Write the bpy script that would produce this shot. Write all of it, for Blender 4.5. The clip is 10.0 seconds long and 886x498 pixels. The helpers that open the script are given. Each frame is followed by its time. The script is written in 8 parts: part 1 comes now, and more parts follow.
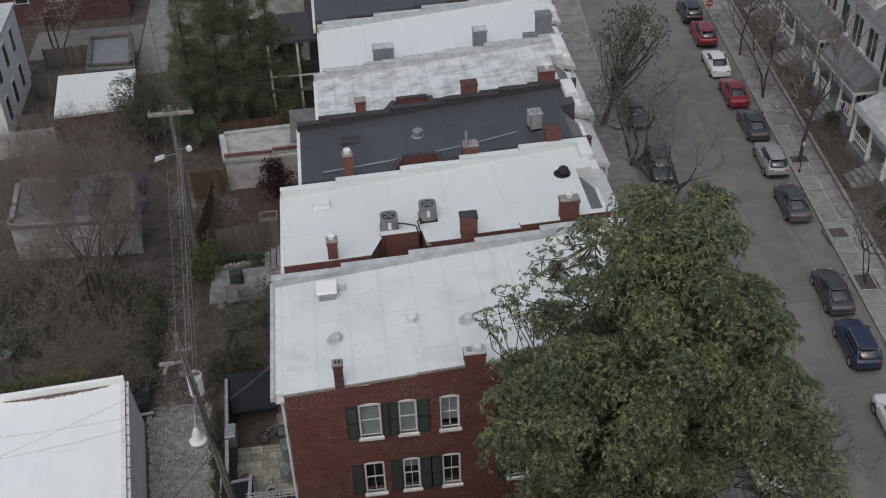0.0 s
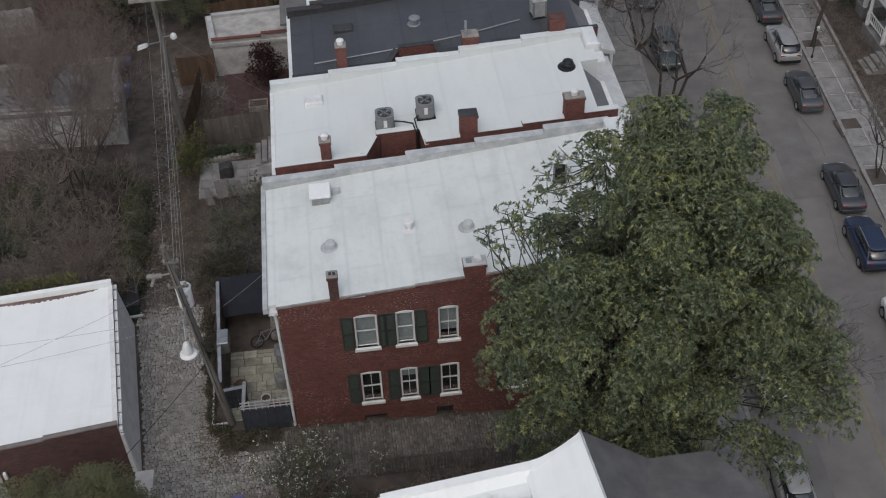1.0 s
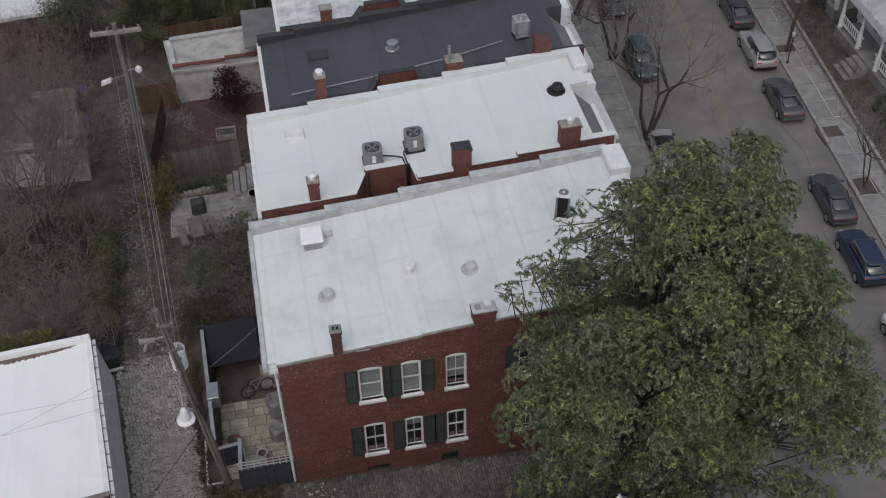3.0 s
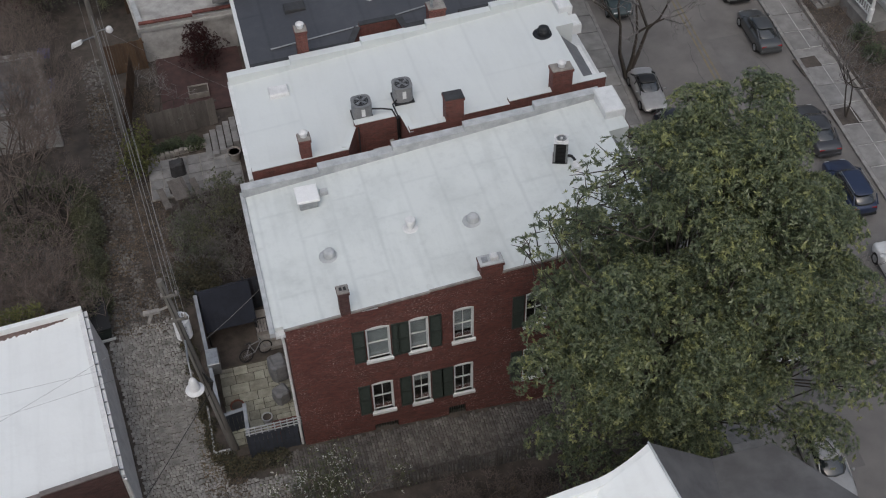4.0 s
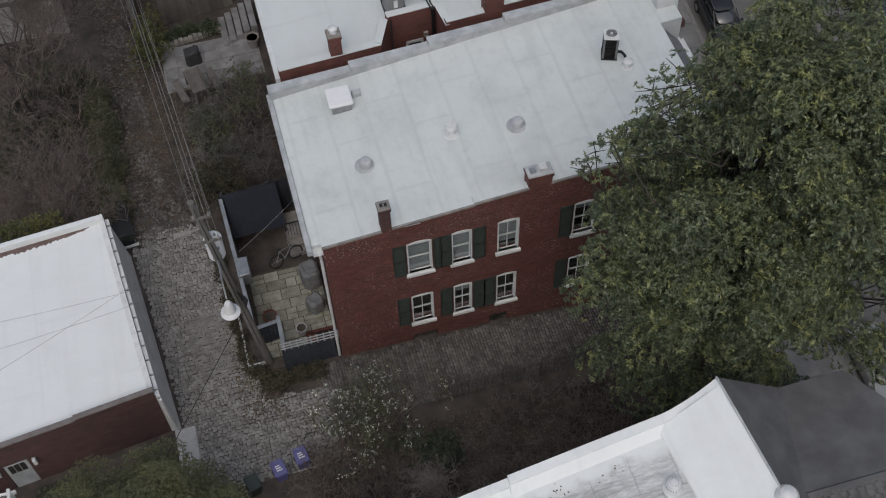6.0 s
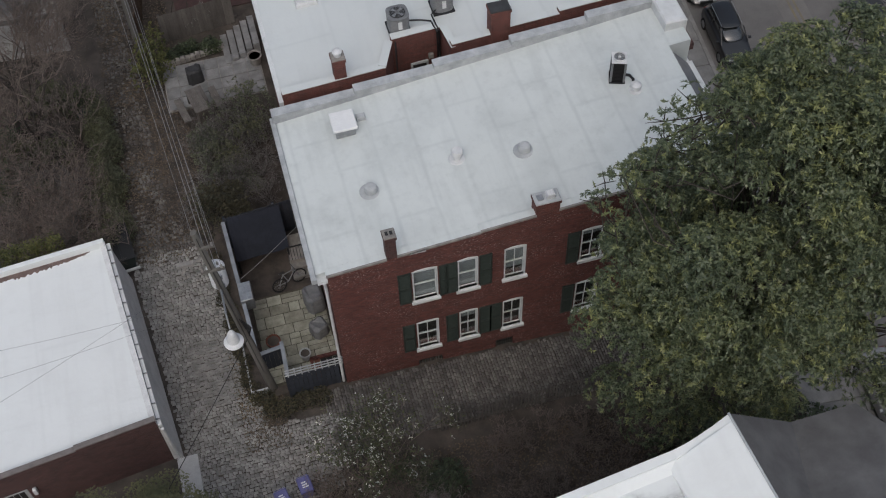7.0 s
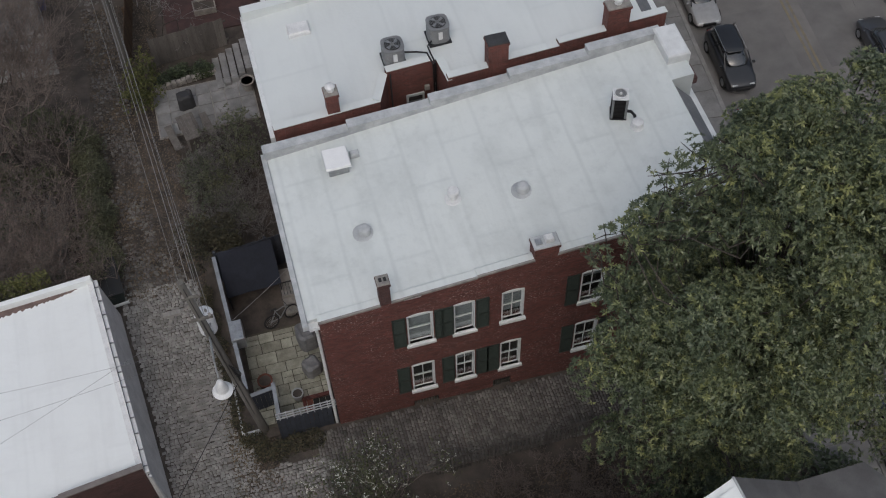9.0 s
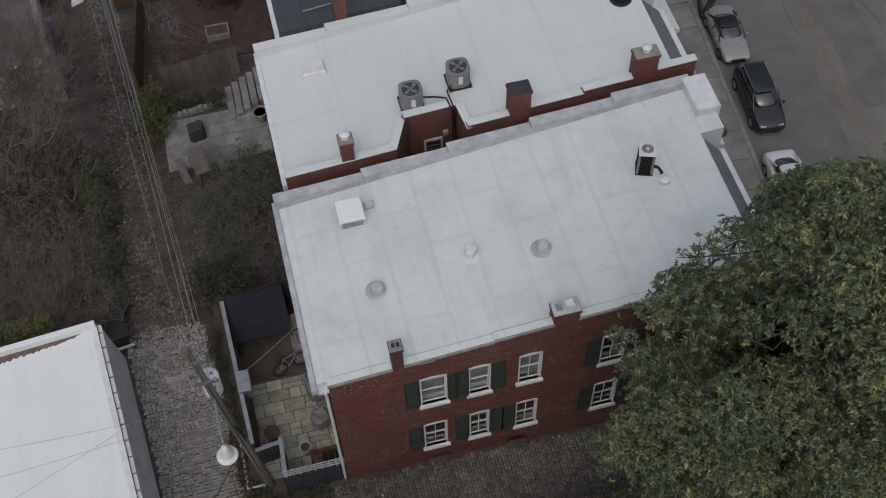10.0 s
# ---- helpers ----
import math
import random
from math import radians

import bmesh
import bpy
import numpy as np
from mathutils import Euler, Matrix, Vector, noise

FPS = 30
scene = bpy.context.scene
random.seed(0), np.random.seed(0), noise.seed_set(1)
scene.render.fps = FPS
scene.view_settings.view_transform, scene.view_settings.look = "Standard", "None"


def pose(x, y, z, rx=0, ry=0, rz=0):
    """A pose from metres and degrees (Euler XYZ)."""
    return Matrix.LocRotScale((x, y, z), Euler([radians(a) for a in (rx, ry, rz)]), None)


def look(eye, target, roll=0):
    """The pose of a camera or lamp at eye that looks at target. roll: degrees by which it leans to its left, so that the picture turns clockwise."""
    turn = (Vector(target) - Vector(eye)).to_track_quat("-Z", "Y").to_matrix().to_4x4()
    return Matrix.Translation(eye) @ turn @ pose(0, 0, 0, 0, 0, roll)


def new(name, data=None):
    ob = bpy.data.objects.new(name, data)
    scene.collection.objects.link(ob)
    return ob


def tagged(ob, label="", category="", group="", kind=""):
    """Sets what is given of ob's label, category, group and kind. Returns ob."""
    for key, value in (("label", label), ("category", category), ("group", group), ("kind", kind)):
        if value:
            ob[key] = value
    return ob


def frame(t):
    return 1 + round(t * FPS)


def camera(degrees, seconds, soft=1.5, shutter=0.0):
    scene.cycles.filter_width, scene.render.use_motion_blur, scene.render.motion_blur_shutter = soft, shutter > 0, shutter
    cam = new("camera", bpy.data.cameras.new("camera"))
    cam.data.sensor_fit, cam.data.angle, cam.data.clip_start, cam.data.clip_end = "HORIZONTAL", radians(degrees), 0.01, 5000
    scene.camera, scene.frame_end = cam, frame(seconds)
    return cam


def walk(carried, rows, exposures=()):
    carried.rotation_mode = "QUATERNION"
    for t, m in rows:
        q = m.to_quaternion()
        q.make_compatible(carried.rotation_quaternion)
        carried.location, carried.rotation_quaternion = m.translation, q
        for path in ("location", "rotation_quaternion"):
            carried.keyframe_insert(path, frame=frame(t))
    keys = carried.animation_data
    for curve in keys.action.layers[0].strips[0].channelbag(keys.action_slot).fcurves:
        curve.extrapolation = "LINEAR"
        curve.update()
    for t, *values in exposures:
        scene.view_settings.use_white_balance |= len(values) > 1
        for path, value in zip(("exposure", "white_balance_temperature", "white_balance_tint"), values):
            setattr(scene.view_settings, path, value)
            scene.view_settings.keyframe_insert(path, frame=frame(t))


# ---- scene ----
cam = camera(42.0, 10.0, soft=1.1)
PATH = [
    (0, (4.007, -42.566, 49.579), (4.221, -40.397, 47.983), -2.3),
    (0.5, (4.159, -40.878, 49.657), (4.361, -38.833, 47.905), -2.2),
    (1, (4.216, -39.043, 49.757), (4.410, -37.084, 47.909), -2.2),
    (1.5, (4.184, -37.593, 49.914), (4.382, -35.644, 48.057), -2.1),
    (2, (3.653, -36.351, 50.067), (3.876, -34.414, 48.199), -1.8),
    (2.5, (2.600, -35.529, 50.127), (2.886, -33.607, 48.253), -1.6),
    (2.7, (2.163, -35.209, 50.178), (2.464, -33.292, 48.302), -1.5),
    (3.8, (-0.494, -33.431, 50.035), (-0.027, -31.568, 48.137), -1.5),
    (4, (-0.903, -33.133, 50.005), (-0.459, -31.348, 48.029), -1.6),
    (4.5, (-1.462, -32.203, 49.982), (-1.079, -30.621, 47.828), -2.2),
    (5, (-1.802, -31.140, 49.769), (-1.436, -29.623, 47.566), -2.4),
    (5.5, (-1.828, -29.932, 49.784), (-1.462, -28.419, 47.577), -2.5),
    (6, (-1.725, -28.419, 49.796), (-1.358, -26.914, 47.585), -2.4),
    (6.2, (-1.759, -27.864, 49.877), (-1.389, -26.364, 47.663), -2.3),
    (7.3, (-1.534, -26.934, 49.931), (-1.169, -25.427, 47.721), -2.5),
    (7.5, (-1.523, -26.807, 50.028), (-1.156, -25.304, 47.814), -2.5),
    (8, (-1.291, -26.634, 50.076), (-0.925, -25.134, 47.859), -2.5),
    (8.5, (-1.100, -25.962, 49.968), (-0.733, -24.465, 47.751), -2.4),
    (9, (-0.694, -24.521, 50.011), (-0.333, -23.034, 47.786), -2.4),
    (9.5, (-0.286, -22.897, 50.043), (0.070, -21.419, 47.813), -2.4),
    (10, (0.095, -21.053, 50.162), (0.419, -19.586, 47.920), -2.2),
]
walk(cam, [(t, look(eye, target, roll)) for t, eye, target, roll in PATH],
     exposures=((0.0, -0.12), (2.5, -0.13), (4.0, -0.15), (5.0, -0.33), (7.5, -0.23), (9.0, -0.26), (10.0, -0.37)))

# ---- world, sun, exposure ----
world = bpy.data.worlds.new("overcast_sky")
scene.world = world
world.use_nodes = True
wn, wl = world.node_tree.nodes, world.node_tree.links
wn.clear()
sky = wn.new("ShaderNodeTexSky")
sky.sky_type, sky.sun_disc = "NISHITA", False
sky.sun_elevation, sky.sun_rotation = radians(54), radians(200)
sky.air_density, sky.dust_density = 1.0, 4.0
pale = wn.new("ShaderNodeHueSaturation")
pale.inputs["Saturation"].default_value = 0.75
back = wn.new("ShaderNodeBackground")
back.inputs["Strength"].default_value = 0.15
wout = wn.new("ShaderNodeOutputWorld")
wl.new(sky.outputs[0], pale.inputs["Color"])
wl.new(pale.outputs[0], back.inputs["Color"])
wl.new(back.outputs[0], wout.inputs["Surface"])
sun = new("sun", bpy.data.lights.new("sun", "SUN"))
sun.data.energy, sun.data.angle, sun.data.color = 0.5, radians(90), (0.98, 0.988, 0.985)
sun.matrix_world = look((0, -6, 40), (0, 0, 0))
scene.view_settings.exposure = 0.0


# ---- materials ----
def nodes_of(name):
    m = bpy.data.materials.new(name)
    m.use_nodes = True
    nt = m.node_tree
    nt.nodes.clear()
    out = nt.nodes.new("ShaderNodeOutputMaterial")
    b = nt.nodes.new("ShaderNodeBsdfPrincipled")
    nt.links.new(b.outputs[0], out.inputs[0])
    return m, nt.nodes, nt.links, b


def where(nd, ln, scale=(1, 1, 1)):
    g = nd.new("ShaderNodeNewGeometry")
    mp = nd.new("ShaderNodeMapping")
    mp.inputs["Scale"].default_value = scale
    ln.new(g.outputs["Position"], mp.inputs["Vector"])
    return mp.outputs[0]


def tone(nd, ln, vec, scale, lo, hi, c_lo, c_hi, detail=6.0, rough=0.6):
    n = nd.new("ShaderNodeTexNoise")
    n.inputs["Scale"].default_value, n.inputs["Detail"].default_value, n.inputs["Roughness"].default_value = scale, detail, rough
    ln.new(vec, n.inputs["Vector"])
    r = nd.new("ShaderNodeValToRGB")
    r.color_ramp.elements[0].position, r.color_ramp.elements[1].position = lo, hi
    r.color_ramp.elements[0].color, r.color_ramp.elements[1].color = (*c_lo, 1), (*c_hi, 1)
    ln.new(n.outputs["Fac"], r.inputs["Fac"])
    return r.outputs["Color"], n.outputs["Fac"]


def blend(nd, ln, a, b, fac, mode="MIX"):
    mx = nd.new("ShaderNodeMix")
    mx.data_type, mx.blend_type = "RGBA", mode
    if isinstance(fac, (int, float)):
        mx.inputs["Factor"].default_value = fac
    else:
        ln.new(fac, mx.inputs["Factor"])
    for v, k in ((a, "A"), (b, "B")):
        sock = [s for s in mx.inputs if s.identifier == k + "_Color"][0]
        if isinstance(v, tuple):
            sock.default_value = (*v, 1)
        else:
            ln.new(v, sock)
    return [s for s in mx.outputs if s.identifier == "Result_Color"][0]


def relief(nd, ln, b, height, strength, dist=0.02):
    bp = nd.new("ShaderNodeBump")
    bp.inputs["Strength"].default_value, bp.inputs["Distance"].default_value = strength, dist
    ln.new(height, bp.inputs["Height"])
    ln.new(bp.outputs[0], b.inputs["Normal"])


def rand_tint(nd, ln, col, amount, per_island=False):
    """Multiply a colour by a random value of the object or of the island."""
    if per_island:
        rv = nd.new("ShaderNodeNewGeometry").outputs["Random Per Island"]
    else:
        rv = nd.new("ShaderNodeObjectInfo").outputs["Random"]
    mr = nd.new("ShaderNodeMapRange")
    mr.inputs["To Min"].default_value, mr.inputs["To Max"].default_value = 1 - amount, 1 + amount
    ln.new(rv, mr.inputs["Value"])
    cb = nd.new("ShaderNodeCombineColor")
    for k in range(3):
        ln.new(mr.outputs[0], cb.inputs[k])
    return blend(nd, ln, col, cb.outputs[0], 1.0, "MULTIPLY")


def plain(name, c, c2=None, rough=0.7, scale=3.0, fine=40.0, bump=0.15, metal=0.0, vary=0.0, island=False, stretch=(1, 1, 1)):
    """A surface with broad stains and fine grain."""
    m, nd, ln, b = nodes_of(name)
    c2 = c2 or tuple(v * 0.72 for v in c)
    vec = where(nd, ln, stretch)
    broad, _ = tone(nd, ln, vec, scale, 0.35, 0.7, c2, c)
    grain, f = tone(nd, ln, vec, fine, 0.3, 0.75, (0.82, 0.82, 0.82), (1.05, 1.05, 1.05), 3.0)
    col = blend(nd, ln, broad, grain, 1.0, "MULTIPLY")
    if vary:
        col = rand_tint(nd, ln, col, vary, island)
    ln.new(col, b.inputs["Base Color"])
    b.inputs["Roughness"].default_value, b.inputs["Metallic"].default_value = rough, metal
    if bump:
        relief(nd, ln, b, f, bump)
    return m


def brick_mat(name, c1, c2, mortar, painted=False):
    m, nd, ln, b = nodes_of(name)
    g = nd.new("ShaderNodeNewGeometry")
    sp = nd.new("ShaderNodeSeparateXYZ")
    ln.new(g.outputs["Position"], sp.inputs[0])
    ad = nd.new("ShaderNodeMath")
    ln.new(sp.outputs["X"], ad.inputs[0]), ln.new(sp.outputs["Y"], ad.inputs[1])
    cb = nd.new("ShaderNodeCombineXYZ")
    ln.new(ad.outputs[0], cb.inputs["X"]), ln.new(sp.outputs["Z"], cb.inputs["Y"])
    t = nd.new("ShaderNodeTexBrick")
    t.inputs["Scale"].default_value = 1.0
    t.inputs["Brick Width"].default_value, t.inputs["Row Height"].default_value = 0.2, 0.068
    t.inputs["Mortar Size"].default_value, t.inputs["Mortar Smooth"].default_value = 0.007, 0.3
    t.inputs["Color1"].default_value, t.inputs["Color2"].default_value, t.inputs["Mortar"].default_value = (*c1, 1), (*c2, 1), (*mortar, 1)
    ln.new(cb.outputs[0], t.inputs["Vector"])
    vec = where(nd, ln)
    stain, _ = tone(nd, ln, where(nd, ln, (1, 1, 2.0)), 1.4, 0.3, 0.72, (0.6, 0.6, 0.62), (1.18, 1.12, 1.1), 8.0, 0.7)
    col = blend(nd, ln, t.outputs["Color"], stain, 1.0, "MULTIPLY")
    # pale flecks where old paint and mortar have spalled, more of them towards the parapet
    fl, fv = tone(nd, ln, where(nd, ln, (1.0, 1.0, 1.9)), 9.0, 0.575, 0.62, (0, 0, 0), (1, 1, 1), 4.0, 0.75)
    pt, _ = tone(nd, ln, where(nd, ln, (0.45, 1, 1)), 0.9, 0.42, 0.6, (0, 0, 0), (1, 1, 1), 4.0)
    if painted:
        scuff, _ = tone(nd, ln, where(nd, ln, (1.0, 1.0, 5.0)), 2.6, 0.6, 0.78, (0, 0, 0), (0.28, 0.28, 0.28), 6.0, 0.75)
        col = blend(nd, ln, col, (0.06, 0.035, 0.035), scuff)
        col = blend(nd, ln, col, (0.5, 0.4, 0.35), blend(nd, ln, fl, pt, 1.0, "MULTIPLY"))
    ln.new(col, b.inputs["Base Color"])
    b.inputs["Roughness"].default_value = 0.85
    hh = nd.new("ShaderNodeMath")
    hh.operation = "ADD"
    ln.new(t.outputs["Fac"], hh.inputs[0]), ln.new(fv, hh.inputs[1])
    bp = nd.new("ShaderNodeBump")
    bp.invert = True
    bp.inputs["Strength"].default_value, bp.inputs["Distance"].default_value = 0.5, 0.01
    ln.new(hh.outputs[0], bp.inputs["Height"]), ln.new(bp.outputs[0], b.inputs["Normal"])
    return m


def coating(name, c, seam, dirt, amount, step=(1.05, 5.0), ponds=0.45, smears=2.1, along=(1, 1, 1)):
    """Roof coating: seams of the sheets under it, ponding stains and patches."""
    m, nd, ln, b = nodes_of(name)
    vec = where(nd, ln)
    wob = nd.new("ShaderNodeTexNoise")
    wob.inputs["Scale"].default_value = 0.7
    ln.new(vec, wob.inputs["Vector"])
    sh = blend(nd, ln, vec, wob.outputs["Color"], 0.1)
    t = nd.new("ShaderNodeTexBrick")
    t.inputs["Scale"].default_value = 1.0
    t.inputs["Brick Width"].default_value, t.inputs["Row Height"].default_value = step[1], step[0]
    t.inputs["Mortar Size"].default_value, t.inputs["Mortar Smooth"].default_value = 0.13, 1.0
    t.offset = 0.37
    rot = nd.new("ShaderNodeMapping")
    rot.inputs["Rotation"].default_value = (0, 0, radians(90))
    ln.new(sh, rot.inputs["Vector"]), ln.new(rot.outputs[0], t.inputs["Vector"])
    t.inputs["Color1"].default_value = (*c, 1)
    t.inputs["Color2"].default_value = (*(v * 0.97 for v in c), 1)
    t.inputs["Mortar"].default_value = (*seam, 1)
    pond, pf = tone(nd, ln, vec, ponds, 0.45, 0.72, (0, 0, 0), (1, 1, 1), 7.0, 0.62)
    smear, sf = tone(nd, ln, where(nd, ln, along), smears, 0.5, 0.8, (0, 0, 0), (1, 1, 1), 6.0, 0.7)
    mul = blend(nd, ln, pond, smear, 0.45)
    sc = nd.new("ShaderNodeMath")
    sc.operation = "MULTIPLY"
    sc.inputs[1].default_value = amount
    ln.new(mul, sc.inputs[0])
    # brushed streaks across the fall of the roof
    streak, _ = tone(nd, ln, where(nd, ln, (1.5, 0.16, 1)), 1.0, 0.5, 0.68, (0, 0, 0), (0.24, 0.24, 0.24), 4.0, 0.6)
    col = blend(nd, ln, t.outputs["Color"], dirt, sc.outputs[0])
    col = blend(nd, ln, col, dirt, streak)
    ln.new(col, b.inputs["Base Color"])
    b.inputs["Roughness"].default_value = 0.55
    gr = nd.new("ShaderNodeTexNoise")
    gr.inputs["Scale"].default_value = 6.0
    ln.new(vec, gr.inputs["Vector"])
    relief(nd, ln, b, gr.outputs["Fac"], 0.25, 0.03)
    return m


def glass_mat(name, tint=(1, 1, 1)):
    """Clear glass that mirrors the sky at grazing angles."""
    m = bpy.data.materials.new(name)
    m.use_nodes = True
    nd, ln = m.node_tree.nodes, m.node_tree.links
    nd.clear()
    out, mx, lw = nd.new("ShaderNodeOutputMaterial"), nd.new("ShaderNodeMixShader"), nd.new("ShaderNodeLayerWeight")
    tr, gl = nd.new("ShaderNodeBsdfTransparent"), nd.new("ShaderNodeBsdfGlossy")
    pw, mr = nd.new("ShaderNodeMath"), nd.new("ShaderNodeMapRange")
    pw.operation = "POWER"
    pw.inputs[1].default_value = 3.0
    mr.inputs["To Min"].default_value, mr.inputs["To Max"].default_value = 0.05, 0.9
    tr.inputs["Color"].default_value = (*tint, 1)
    gl.inputs["Roughness"].default_value = 0.03
    ln.new(lw.outputs["Facing"], pw.inputs[0]), ln.new(pw.outputs[0], mr.inputs["Value"])
    ln.new(mr.outputs[0], mx.inputs[0]), ln.new(tr.outputs[0], mx.inputs[1]), ln.new(gl.outputs[0], mx.inputs[2]), ln.new(mx.outputs[0], out.inputs[0])
    return m


def leaf_mat(name, top, low, rough=0.45, sheen=0.5):
    m, nd, ln, b = nodes_of(name)
    rnd = nd.new("ShaderNodeNewGeometry").outputs["Random Per Island"]
    r = nd.new("ShaderNodeValToRGB")
    r.color_ramp.elements[0].color, r.color_ramp.elements[1].color = (*low, 1), (*top, 1)
    ln.new(rnd, r.inputs["Fac"])
    big, _ = tone(nd, ln, where(nd, ln), 0.55, 0.36, 0.66, (0.86, 0.9, 0.9), (1.16, 1.13, 0.95), 3.0)
    col = blend(nd, ln, r.outputs["Color"], big, 1.0, "MULTIPLY")
    ln.new(col, b.inputs["Base Color"])
    b.inputs["Roughness"].default_value = rough
    b.inputs["Specular IOR Level"].default_value = sheen
    # thin leaves let some light through
    tl, mx = nd.new("ShaderNodeBsdfTranslucent"), nd.new("ShaderNodeMixShader")
    out = [q for q in nd if q.type == "OUTPUT_MATERIAL"][0]
    ln.new(col, tl.inputs["Color"])
    mx.inputs[0].default_value = 0.3
    ln.new(b.outputs[0], mx.inputs[1]), ln.new(tl.outputs[0], mx.inputs[2]), ln.new(mx.outputs[0], out.inputs[0])
    return m


def patched_coating(name, c, worn, dark, x_span, y_line):
    """White coating that has worn through to streaked grey sheets inside a ragged field."""
    m, nd, ln, b = nodes_of(name)
    vec = where(nd, ln)
    wob = nd.new("ShaderNodeTexNoise")
    wob.inputs["Scale"].default_value, wob.inputs["Detail"].default_value = 0.9, 6.0
    ln.new(vec, wob.inputs["Vector"])
    sep, ws = nd.new("ShaderNodeSeparateXYZ"), nd.new("ShaderNodeSeparateColor")
    ln.new(vec, sep.inputs[0]), ln.new(wob.outputs["Color"], ws.inputs[0])

    def calc(op, a, k):
        q = nd.new("ShaderNodeMath")
        q.operation = op
        for i, v in enumerate((a, k)):
            if isinstance(v, (int, float)):
                q.inputs[i].default_value = v
            else:
                ln.new(v, q.inputs[i])
        return q.outputs[0]

    def ramp(v, lo, hi):
        q = nd.new("ShaderNodeMapRange")
        q.interpolation_type = "SMOOTHSTEP"
        q.inputs["From Min"].default_value, q.inputs["From Max"].default_value = lo, hi
        ln.new(v, q.inputs["Value"])
        return q.outputs[0]

    dx, dy = calc("MULTIPLY", calc("SUBTRACT", ws.outputs[0], 0.5), 2.2), calc("MULTIPLY", calc("SUBTRACT", ws.outputs[1], 0.5), 1.6)
    x = calc("ADD", sep.outputs["X"], dx)
    y = calc("ADD", calc("ADD", sep.outputs["Y"], calc("MULTIPLY", sep.outputs["X"], -0.13)), dy)
    mask = calc("MULTIPLY", calc("MULTIPLY", ramp(x, x_span[0] - 0.25, x_span[0] + 0.25), ramp(x, x_span[1] + 0.3, x_span[1] - 0.3)), ramp(y, y_line + 0.25, y_line - 0.3))
    streak, f1 = tone(nd, ln, where(nd, ln, (0.4, 1.9, 1)), 1.1, 0.4, 0.6, worn, c, 9.0, 0.72)
    fine, f2 = tone(nd, ln, where(nd, ln, (0.7, 2.6, 1)), 4.5, 0.45, 0.7, dark, c, 6.0, 0.7)
    field = blend(nd, ln, streak, fine, 0.35)
    t = nd.new("ShaderNodeTexBrick")
    t.inputs["Scale"].default_value, t.inputs["Brick Width"].default_value, t.inputs["Row Height"].default_value = 1.0, 1.25, 1.5
    t.inputs["Mortar Size"].default_value, t.inputs["Mortar Smooth"].default_value = 0.035, 1.0
    t.inputs["Color1"].default_value = t.inputs["Color2"].default_value = (0, 0, 0, 1)
    t.inputs["Mortar"].default_value = (0.42, 0.42, 0.42, 1)
    ln.new(blend(nd, ln, where(nd, ln), wob.outputs["Color"], 0.18), t.inputs["Vector"])
    field = blend(nd, ln, field, dark, t.outputs["Color"])
    plainc, _ = tone(nd, ln, vec, 0.6, 0.4, 0.75, c, tuple(v * 0.9 for v in c), 5.0)
    ln.new(blend(nd, ln, plainc, field, mask), b.inputs["Base Color"])
    b.inputs["Roughness"].default_value = 0.6
    relief(nd, ln, b, f2, 0.25, 0.03)
    return m


BRICK = brick_mat("red_brick_painted", (0.165, 0.055, 0.043), (0.098, 0.036, 0.031), (0.15, 0.08, 0.068), True)
BRICK_B = brick_mat("red_brick", (0.17, 0.058, 0.046), (0.105, 0.04, 0.034), (0.2, 0.12, 0.1))
BRICK_G = brick_mat("brown_brick", (0.105, 0.05, 0.044), (0.06, 0.032, 0.03), (0.14, 0.1, 0.095))
WORN_PATCH_ROOF = patched_coating("worn_patch_roof", (0.74, 0.77, 0.765), (0.4, 0.41, 0.41), (0.2, 0.2, 0.2), (2.5, 10.3), -14.5)
WHITE_ROOF = coating("white_roof_coating", (0.63, 0.668, 0.655), (0.572, 0.61, 0.6), (0.42, 0.455, 0.448), 0.85, (1.62, 4.8))
WHITE_ROOF_B = coating("white_roof_coating_clean", (0.61, 0.645, 0.638), (0.57, 0.605, 0.6), (0.5, 0.53, 0.53), 0.4, (3.0, 9.0))
WHITE_ROOF_C = coating("fresh_white_roof_coating", (0.77, 0.8, 0.795), (0.73, 0.76, 0.755), (0.62, 0.64, 0.635), 0.5, (3.0, 9.0), 0.6, 1.8, (0.5, 1.5, 1))
WORN_ROOF = coating("worn_white_roof_coating", (0.6, 0.625, 0.625), (0.5, 0.51, 0.51), (0.22, 0.225, 0.225), 1.5, (1.2, 3.0), 0.8, 1.6, (0.35, 2.0, 1))
DARK_ROOF = coating("black_rubber_roof", (0.05, 0.053, 0.061), (0.038, 0.041, 0.047), (0.08, 0.084, 0.093), 0.8, (2.5, 9.0))
DIRTY_ROOF = plain("dirty_old_roofing", (0.2, 0.193, 0.187), (0.11, 0.106, 0.103), 0.9, 0.9, 14.0, 0.3)
GREY_PARAPET = plain("grey_weathered_coating", (0.55, 0.57, 0.58), (0.36, 0.38, 0.39), 0.75, 1.6)
WHITE_TRIM = plain("white_painted_wood", (0.76, 0.78, 0.78), (0.62, 0.64, 0.64), 0.5, 2.0)
WHITE_METAL = plain("white_painted_metal", (0.78, 0.79, 0.79), (0.62, 0.63, 0.63), 0.4, 2.5, metal=0.0)
# whiter than the other metal: the hatch lid's lit top put into colour
LIT_LID_WHITE = plain("lit_lid_white_metal", (0.86, 0.87, 0.87), (0.8, 0.81, 0.81), 0.35, 3.0)
SHUTTER = plain("dark_green_shutter_paint", (0.046, 0.058, 0.05), (0.03, 0.04, 0.034), 0.5, 6.0)
